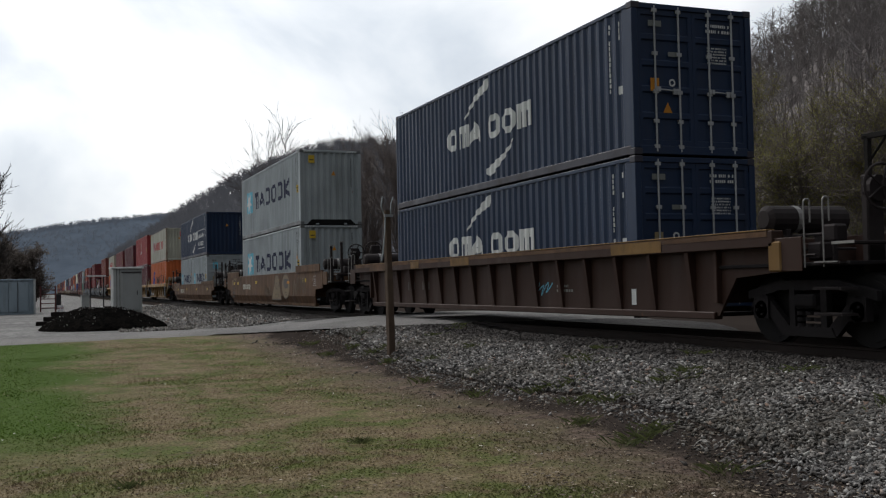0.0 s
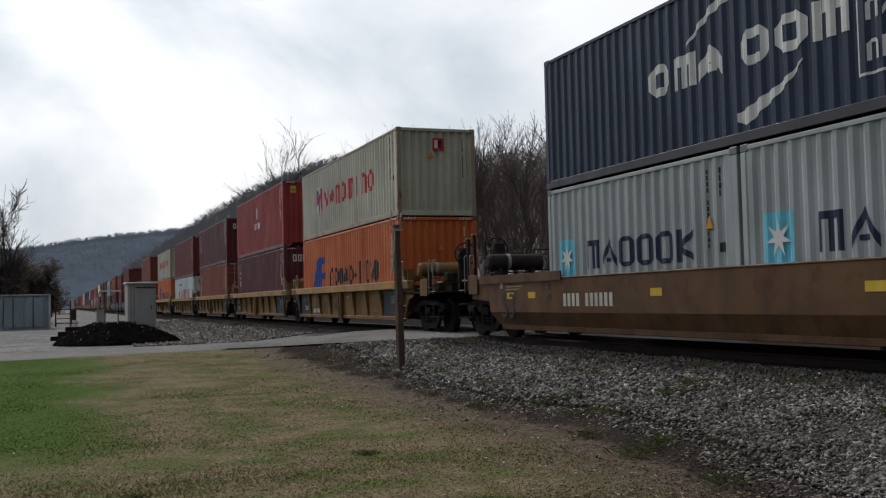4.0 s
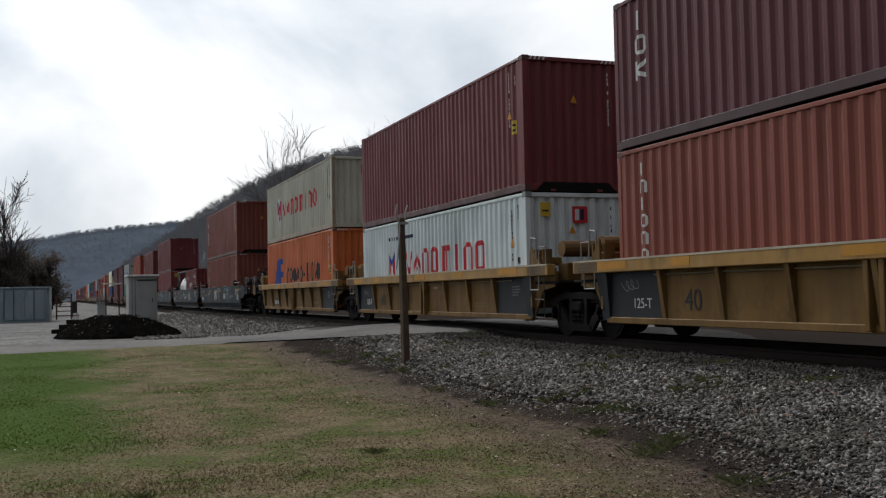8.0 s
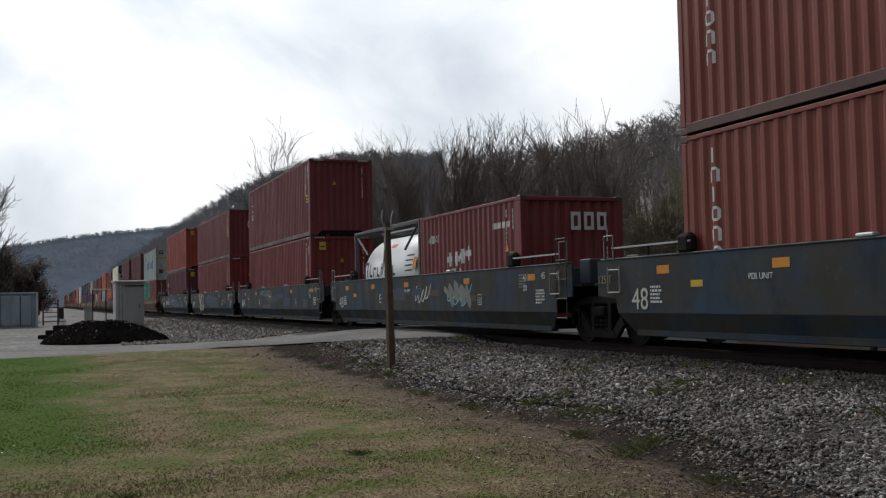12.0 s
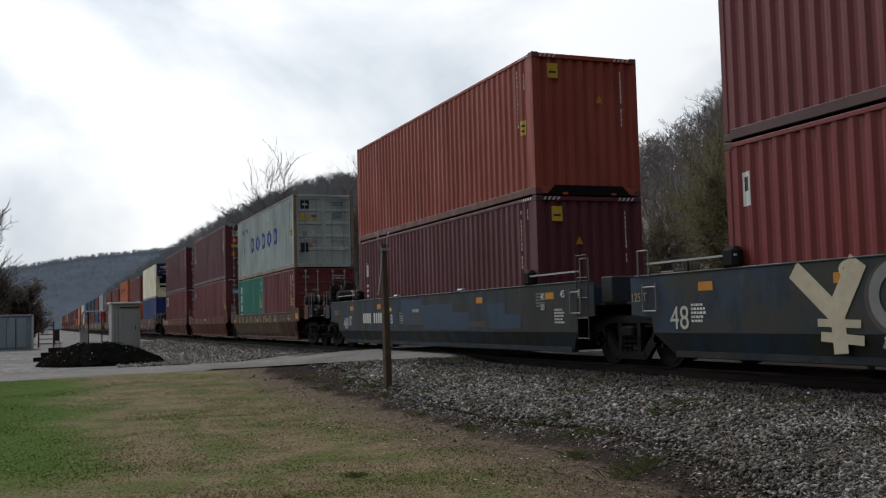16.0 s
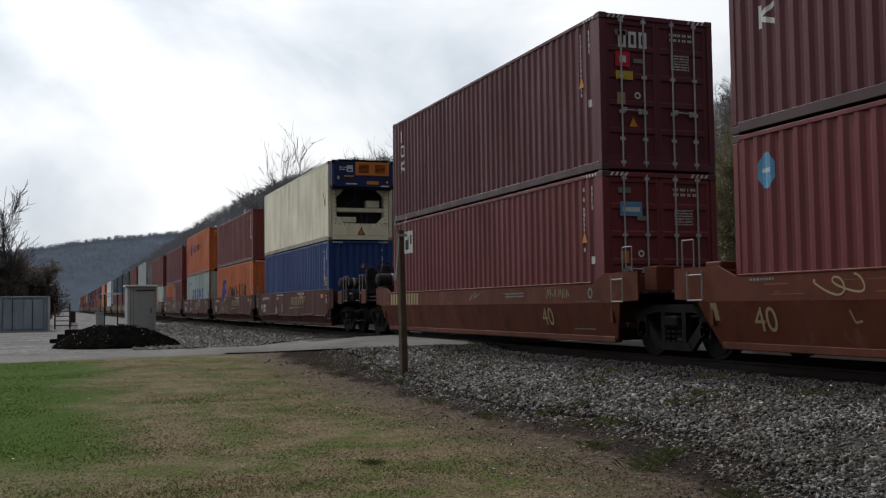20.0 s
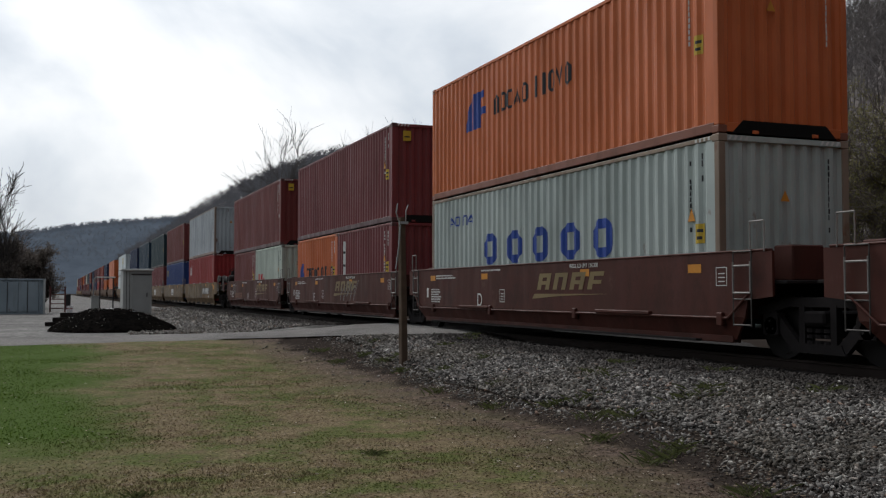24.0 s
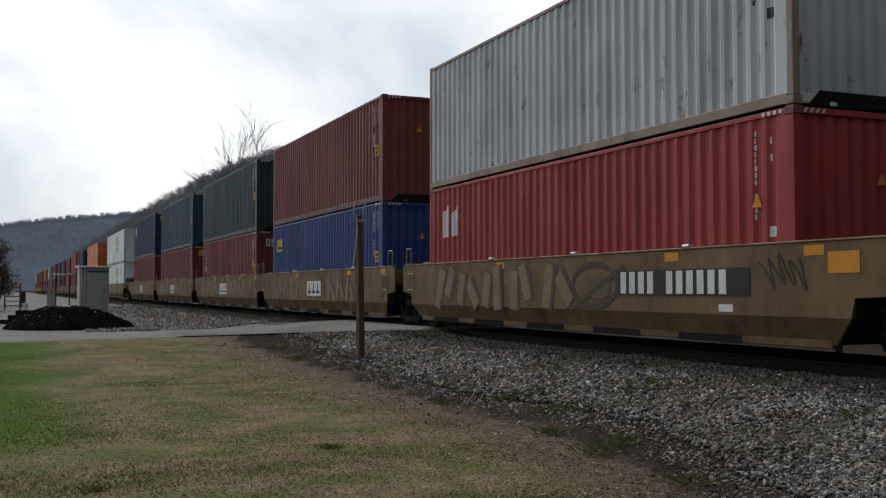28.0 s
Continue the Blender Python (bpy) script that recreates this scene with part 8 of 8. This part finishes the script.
def build_woods():
    rng = random.Random(17)
    kinds = [limbs_mesh(small_tree(random.Random(200 + k)), 3, 0.0012) for k in range(10)]
    thin = [limbs_mesh(sparse_tree(random.Random(300 + k)), 3) for k in range(10)]
    near, far = [], []
    for k in range(2300):
        b = HAZE_BEARING + 39 * rng.random()
        u = rng.random() ** 0.5 if k % 3 else rng.uniform(0.88, 1.02)
        x, y, z = hill_point(b, min(u, 1.02))
        v, f = kinds[rng.randrange(10)]
        near.append((stand(v, rng, rng.uniform(6.5, 11.0), 1.2, (x, y, z - 0.3)), f))
    for k in range(2600):
        b = 3.2 + (HAZE_BEARING - 3.0) * rng.random()
        u = rng.random() ** 0.6 if k % 3 else rng.uniform(0.9, 1.02)
        x, y, z = hill_point(b, min(u, 1.02))
        v, f = thin[rng.randrange(10)]
        far.append((stand(v, rng, rng.uniform(6.0, 10.5), 1.15, (x, y, z - 0.3)), f))
    m = woods_material("winter woodland bark", ((0.135, 0.122, 0.122), (0.195, 0.175, 0.172), (0.165, 0.150, 0.125)))
    tagged(new("hillside_woods", joined("hillside_woods", near, m)), "dense bare grey-brown winter woods covering the hillside", "woods", kind="stuff")
    m = woods_material("winter woodland with haze glow", ((0.020, 0.019, 0.020), (0.040, 0.037, 0.038), (0.03, 0.028, 0.027)), (0.088, 0.093, 0.108))
    tagged(new("distant_woods", joined("distant_woods", far, m)), "distant bare woods on the hillside, hazed by a faint glow", "woods", kind="stuff")
    ridge = []
    for k in range(2600):
        b = -5 + 19 * rng.random()
        u = rng.uniform(0.35, 1.0) if k % 2 else rng.uniform(0.93, 1.0)
        v, f = thin[rng.randrange(10)]
        ridge.append((stand(v, rng, rng.uniform(4, 7.0), 2.4, (np.array(ridge_point(b, u)) - (0, 0, 1.5))), f))
    m = woods_material("ridge woodland with haze glow", ((0.02, 0.024, 0.03), (0.035, 0.04, 0.048), (0.03, 0.034, 0.04)), (0.125, 0.148, 0.185))
    tagged(new("ridge_woods", joined("ridge_woods", ridge, m)), "bare woods along the far ridge, hazed by a faint glow", "woods", kind="stuff")


RIDGE = ((-40, 4.0), (-20, 3.2), (-8, 2.8), (-2, 3.1), (-1, 3.25), (1.3, 3.65), (2.7, 3.8), (6, 4.15), (10, 4.4), (16, 4.2))


def ridge_point(b, u):
    r = 1100 + 300 * u
    e = between(RIDGE, b) + 0.05 * noise.noise((b * 1.1, 0, 0))
    return r * math.sin(radians(b)), r * math.cos(radians(b)), -5 + (1400 * math.tan(radians(e)) + 5) * u ** 0.8


build_hill()
build_woods()


def far_ridge():
    """The ridge at the valley's end, with haze put into colour and glow."""
    me = bpy.data.meshes.new("far_ridge")
    bs = [-40 + 0.5 * i for i in range(72)] + [-4 + 0.1 * i for i in range(200)]
    vs = [ridge_point(b, k / 5) for b in bs for k in range(6)]
    fs = []
    for i in range(len(bs) - 1):
        for k in range(5):
            fs.append((i * 6 + k, (i + 1) * 6 + k, (i + 1) * 6 + k + 1, i * 6 + k + 1))
    me.from_pydata(vs, [], fs)
    me.polygons.foreach_set("use_smooth", [True] * len(fs))
    m, nt, b = nodes("distant woods with haze glow", 1.0)
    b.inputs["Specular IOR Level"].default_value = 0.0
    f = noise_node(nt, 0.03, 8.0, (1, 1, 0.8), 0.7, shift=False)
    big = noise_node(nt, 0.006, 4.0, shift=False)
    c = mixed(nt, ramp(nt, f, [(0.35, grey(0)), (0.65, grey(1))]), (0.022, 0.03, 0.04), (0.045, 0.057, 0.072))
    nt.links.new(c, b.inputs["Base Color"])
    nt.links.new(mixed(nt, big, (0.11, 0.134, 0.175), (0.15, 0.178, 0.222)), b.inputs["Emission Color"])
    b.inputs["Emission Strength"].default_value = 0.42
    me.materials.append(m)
    tagged(new("backdrop", me), "wooded ridge at the end of the valley with blue-grey haze painted in", "ridge", kind="structure")


far_ridge()


# ---- things beside the track ----
def wooden_post():
    wood = plain("weathered post timber", (0.09, 0.063, 0.045), 0.85, 0.0, 0.4, 7.0, 0.6)
    x, y = 6.33, 19.0
    p = thing("wooden_post", "weathered leaning wooden post with metal prongs on top", "post", pose(x, y, ground_z(x, y) - 0.1, 0, -0.9, 10))
    bm = bmesh.new()
    r = random.Random(2)
    ring = None
    for k in range(9):
        z = 2.95 * k / 8
        s = 0.068 - 0.012 * k / 8
        pts = [bm.verts.new((sx * s * r.uniform(0.93, 1.05), sy * s * r.uniform(0.93, 1.05), z)) for sx, sy in ((-1, -0.8), (-0.8, -1), (0.8, -1), (1, -0.8), (1, 0.8), (0.8, 1), (-0.8, 1), (-1, 0.8))]
        if ring:
            for i in range(8):
                bm.faces.new((ring[i], ring[(i + 1) % 8], pts[(i + 1) % 8], pts[i]))
        ring = pts
    bm.faces.new(ring)
    part("shaft", bm, wood, p)
    metal = plain("pale galvanised strap", (0.34, 0.36, 0.37), 0.5, 0.4, 0.2)
    part("prong", rods([[(0.05, -0.06, 2.85), (0.06, -0.07, 3.08), (0.11, -0.07, 3.2)]], 0.012), metal, p)
    part("prong", rods([[(-0.08, -0.07, 2.8), (-0.16, -0.08, 3.02), (-0.13, -0.08, 3.22), (-0.17, -0.08, 3.02)]], 0.012), metal, p)
    part("bracket", boxes((-0.1, 0.09, -0.1, -0.06, 2.82, 2.87)), metal, p)
    part("hanging_strap", rods([[(-0.09, -0.1, 2.8), (-0.12, -0.11, 2.5), (-0.16, -0.1, 2.15), (-0.2, -0.1, 1.95)]], 0.014), metal, p)


def signal_box():
    grey_p = plain("light grey box paint", (0.36, 0.37, 0.36), 0.55, 0.0, 0.15, 2.0, 0.1)
    b = thing("signal_cabinet", "tall light grey metal equipment cabinet with a door", "cabinet", pose(4.45, 61.5, 0.32, 0, 0, 4))
    part("body", boxes((-0.8, 0.8, -0.55, 0.55, 0.1, 2.55), bevel=0.02), grey_p, b)
    part("roof", boxes((-0.9, 0.9, -0.68, 0.68, 2.55, 2.66), bevel=0.03), plain("pale roof sheet", (0.55, 0.56, 0.55), 0.5, 0.0, 0.1), b)
    part("base", boxes((-0.85, 0.85, -0.6, 0.6, 0.0, 0.1)), plain("concrete", (0.3, 0.29, 0.27), 0.9), b)
    d = part("door", boxes((-0.28, 0.70, -0.585, -0.55, 0.16, 2.3), bevel=0.012), plain("mid grey door paint", (0.27, 0.28, 0.275), 0.55, 0.0, 0.15, 2.0, 0.1), b, "grey steel door")
    part("handle", boxes((0.5, 0.54, -0.63, -0.585, 1.05, 1.3), bevel=0.005), CAST, d)
    part("drip_edge", boxes((-0.34, 0.76, -0.62, -0.552, 2.32, 2.38)), CAST, b)
    for x in (-0.62, -0.45):
        part("seam", boxes((x, x + 0.025, -0.565, -0.551, 0.12, 2.53)), CAST, b)


def shed():
    bl = paint("blue-grey shed paint", (0.23, 0.285, 0.325), 0.5, 0.7)
    s = thing("storage_shed", "blue-grey corrugated steel storage shed with double doors", "shed", pose(-4.1, 68.5, 0.30, 0, 0, 3))
    w, d, h = 3.45, 2.4, 2.15
    bm = bmesh.new()
    prev = None
    for k in range(93):
        x = -w + 2 * w * k / 92
        y = -d + (0.0, 0.0, 0.045, 0.045)[k % 4]
        cur = [bm.verts.new((x, y, 0.12)), bm.verts.new((x, y, h - 0.1)), bm.verts.new((x, y + 0.02, h - 0.1)), bm.verts.new((x, y + 0.02, 0.12))]
        if prev:
            for i in range(4):
                j = (i + 1) % 4
                bm.faces.new((prev[i], cur[i], cur[j], prev[j]))
        prev = cur
    part("front_wall", bm, bl, s)
    for x in (-w, w - 0.1):
        part("side_wall", boxes((x, x + 0.1, -d + 0.1, d, 0.1, h - 0.1)), bl, s)
    part("back_wall", boxes((-w, w, d - 0.08, d, 0.1, h - 0.1)), bl, s)
    part("roof", boxes((-w - 0.06, w + 0.06, -d - 0.06, d + 0.06, h - 0.1, h), bevel=0.02), bl, s)
    part("sill", boxes((-w, w, -d - 0.02, d, 0.0, 0.12)), bl, s)
    for x in (0.9, 2.02):
        dr = part("door", boxes((x, x + 1.1, -d - 0.05, -d - 0.005, 0.16, h - 0.2), bevel=0.01), bl, s)
        part("lock_rod", rods([[(x + 0.5, -d - 0.08, 0.15), (x + 0.5, -d - 0.08, h - 0.2)]], 0.02), CAST, dr)
    part("corner_post", boxes((w - 0.05, w + 0.07, -d - 0.06, -d + 0.08, 0, h)), plain("pale steel post", (0.4, 0.42, 0.42), 0.5), s)


def rubble_material():
    m, nt, b = nodes("rubble and cinders", 0.9)
    b.inputs["Specular IOR Level"].default_value = 0.05
    g = nt.nodes.new("ShaderNodeNewGeometry")
    nt.links.new(ramp(nt, g.outputs["Random Per Island"], [(0.0, (0.004, 0.004, 0.004)), (0.8, (0.016, 0.014, 0.013)), (0.9, (0.13, 0.12, 0.11)), (1.0, (0.3, 0.29, 0.27))]), b.inputs["Base Color"])
    return m


def earth_pile():
    m = gravel_material("black cinders and soil", (0.003, 0.003, 0.003), (0.011, 0.0095, 0.0085), 9.0)
    m.node_tree.nodes["Principled BSDF"].inputs["Specular IOR Level"].default_value = 0.0
    me = bpy.data.meshes.new("earth_mound")
    vs, fs = [], []
    n = 44
    for j in range(n + 1):
        for i in range(n + 1):
            u, v = -1 + 2 * i / n, -1 + 2 * j / n
            x, y = (2.35 if u > 0 else 1.95) * u, 2.4 * v
            d = math.sqrt(u * u + v * v)
            skew = 1.0 if u < 0 else 0.98
            z = 0.98 * max(0.0, 1 - d * skew) ** 0.72 if d < 1 else 0
            z = min(z, 0.72 + 0.15 * noise.noise((x * 1.5, y, 0)))
            z += 0.06 * noise.noise((x * 2.2, y * 2.2, 1)) * (1 if d < 0.95 else 0) + 0.02 * noise.noise((x * 7, y * 7, 4)) * (1 if d < 0.95 else 0)
            vs.append((x, y, z if d < 1.0 else -0.05))
    for j in range(n):
        for i in range(n):
            fs.append((j * (n + 1) + i, j * (n + 1) + i + 1, (j + 1) * (n + 1) + i + 1, (j + 1) * (n + 1) + i))
    me.from_pydata(vs, [], fs)
    me.materials.append(m)
    o = tagged(new("earth_mound", me), "low heap of black cinders and soil by the road", "earth pile")
    o.matrix_basis = pose(1.72, 36.9, 0.30)
    rng = random.Random(31)
    kinds = [rock(rng) for _ in range(4)]
    ch = []
    for _ in range(900):
        a, d = rng.uniform(0, 6.28), rng.random() ** 0.5
        u, v = d * math.cos(a), d * math.sin(a)
        z = min(0.98 * max(0.0, 1 - d) ** 0.72, 0.72)
        vv, f = kinds[rng.randrange(4)]
        ch.append((vv @ spin(rng).T * rng.uniform(0.015, 0.05) + (1.72 + (2.3 if u > 0 else 1.9) * u, 36.9 + 2.3 * v, 0.32 + z), f))
    tagged(new("pile_rubble", joined("pile_rubble", ch, rubble_material())), "dark rubble lying on the heap of cinders", "rubble", kind="stuff")


def timber_stack():
    t = thing("sleeper_stack", "low stack of old dark railway sleepers", "timber stack", pose(0.15, 42.6, 0.31, 0, 0, -14))
    tim = plain("old sleeper timber", (0.016, 0.013, 0.012), 0.9, 0.0, 0.4, 5.0, 0.5, gloss=0.06)
    for lay in range(3):
        for k in range(4 - lay):
            x = -0.35 + 0.28 * lay + 0.07 * k
            part("sleeper", boxes((x, x + 2.6 - 0.12 * lay, -0.5 + 0.27 * k, -0.27 + 0.27 * k, 0.18 * lay, 0.18 * lay + 0.17), bevel=0.012), tim, t)


def steel_frame():
    """An open frame of angle steel that stands past the track."""
    m = plain("dark weathered angle steel", (0.02, 0.018, 0.017), 0.75, 0.0, 0.3, gloss=0.1)
    f = thing("steel_frame", "dark open steel frame standing beyond the track", "steel frame", pose(14.0, 14.33, 0.30, 0, 0, 0))
    for y in (0.0, -2.4):
        part("post", boxes((-0.05, 0.05, y - 0.05, y + 0.05, 0.0, 3.86), bevel=0.008), m, f)
        part("foot", boxes((-0.14, 0.14, y - 0.14, y + 0.14, 0.0, 0.03)), m, f)
    part("beam", boxes((-0.05, 0.05, -2.5, 0.1, 3.80, 3.90), bevel=0.008), m, f)
    part("brace", rods([[(0, -0.05, 3.4), (0, -0.45, 3.8)]], 0.025), m, f)


def small_things():
    dark = plain("dark booth paint", (0.03, 0.03, 0.032), 0.7)
    b = thing("canopy", "small open canopy with a thin pale roof on posts", "canopy", pose(3.35, 76.0, 0.30, 0, 0, 3))
    part("roof", boxes((-0.5, 0.72, -0.6, 0.6, 2.36, 2.44), bevel=0.02), plain("pale roof sheet", (0.55, 0.56, 0.55), 0.5), b)
    part("bent_arm", rods([[(-0.5, -0.3, 2.40), (-0.66, -0.3, 2.34), (-0.74, -0.3, 2.15), (-0.76, -0.3, 0.0)]], 0.045, 8), plain("grey pipe", (0.2, 0.2, 0.2), 0.6), b)
    for x in (-0.3, 0.6):
        part("post", boxes((x, x + 0.08, 0.3, 0.38, 0.0, 2.36)), dark, b)
    c = thing("relay_box", "small grey trackside relay box on a foot", "relay box", pose(2.55, 71.0, 0.30, 0, 0, 3))
    part("body", boxes((-0.24, 0.24, -0.2, 0.2, 0.12, 1.05), bevel=0.02), plain("grey relay paint", (0.3, 0.31, 0.3), 0.55), c)
    part("foot", boxes((-0.3, 0.3, -0.26, 0.26, 0, 0.12)), plain("concrete", (0.3, 0.29, 0.27), 0.9), c)
    part("lid", boxes((-0.27, 0.27, -0.24, 0.24, 1.05, 1.1), bevel=0.01), plain("grey relay paint", (0.3, 0.31, 0.3), 0.55), c)
    w = thing("white_slab", "flat white slab lying by the track", "slab", pose(3.6, 71.5, 0.30, 0, 0, 5))
    part("slab", boxes((-0.28, 0.28, -0.2, 0.2, 0.14, 0.26), bevel=0.02), plain("white slab", (0.7, 0.7, 0.7), 0.6), w)
    part("support", boxes((-0.15, 0.15, -0.12, 0.12, 0.0, 0.14)), dark, w)
    wh = plain("white bollard paint", (0.62, 0.6, 0.62), 0.55)
    for k in range(2):
        q = thing("bollard", "short white bollard with a darker band", "bollard", pose(0.84 + 0.2 * k, 67.0, 0.30), group="white bollards")
        bm = bmesh.new()
        rod(bm, (0, 0, 0), (0, 0, 0.5), 0.085, 12)
        part("pipe", bm, wh, q)
        bm = bmesh.new()
        rod(bm, (0, 0, 0.30), (0, 0, 0.36), 0.09, 12)
        part("band", bm, plain("dull red band", (0.25, 0.1, 0.1), 0.6), q)
    g = thing("metal_gate", "low dark red tubular gate beside the yard", "gate", pose(0.0, 72.0, 0.28, 0, 0, 4))
    red = plain("dark red gate paint", (0.09, 0.03, 0.028), 0.6)
    for x in (-0.2, 0.72):
        part("gate_post", rods([[(x, 0, 0), (x, 0, 1.75)]], 0.05, 8), red, g)
    for k in range(5):
        z = 0.3 + 0.3 * k
        part("rail", rods([[(-0.15, 0, z), (0.72, 0, z)]], 0.028, 6), red, g)
    for k in range(7):
        f = thing("fence_post", "dark timber post of the fence along the yard", "fence post", pose(0.9 + 0.12 * k, 82 + 5 * k, 0.25), group="yard fence posts")
        part("post", boxes((-0.06, 0.06, -0.06, 0.06, 0, 1.2), bevel=0.01), dark, f)


wooden_post()
steel_frame()
signal_box()
shed()
earth_pile()
timber_stack()
small_things()


# ---- motion ----
def run(t):
    for (a, p), (b, q) in zip(RUN, RUN[1:]):
        if t <= b:
            return p + (q - p) * (t - a) / (b - a)
    return RUN[-1][1]


def motions():
    for ob, y, z in MOVERS:
        walk(ob, [(t, pose(TRACK_X, y - s, z)) for t, s in RUN])
    step = 1 / FPS
    turns = [(k * step, math.degrees(run(k * step) / WHEEL_R)) for k in range(int(28 * FPS) + 1)]
    for w, y in ROLLING:
        walk(w, [(t, pose(0, y, WHEEL_R, a)) for t, a in turns])


motions()
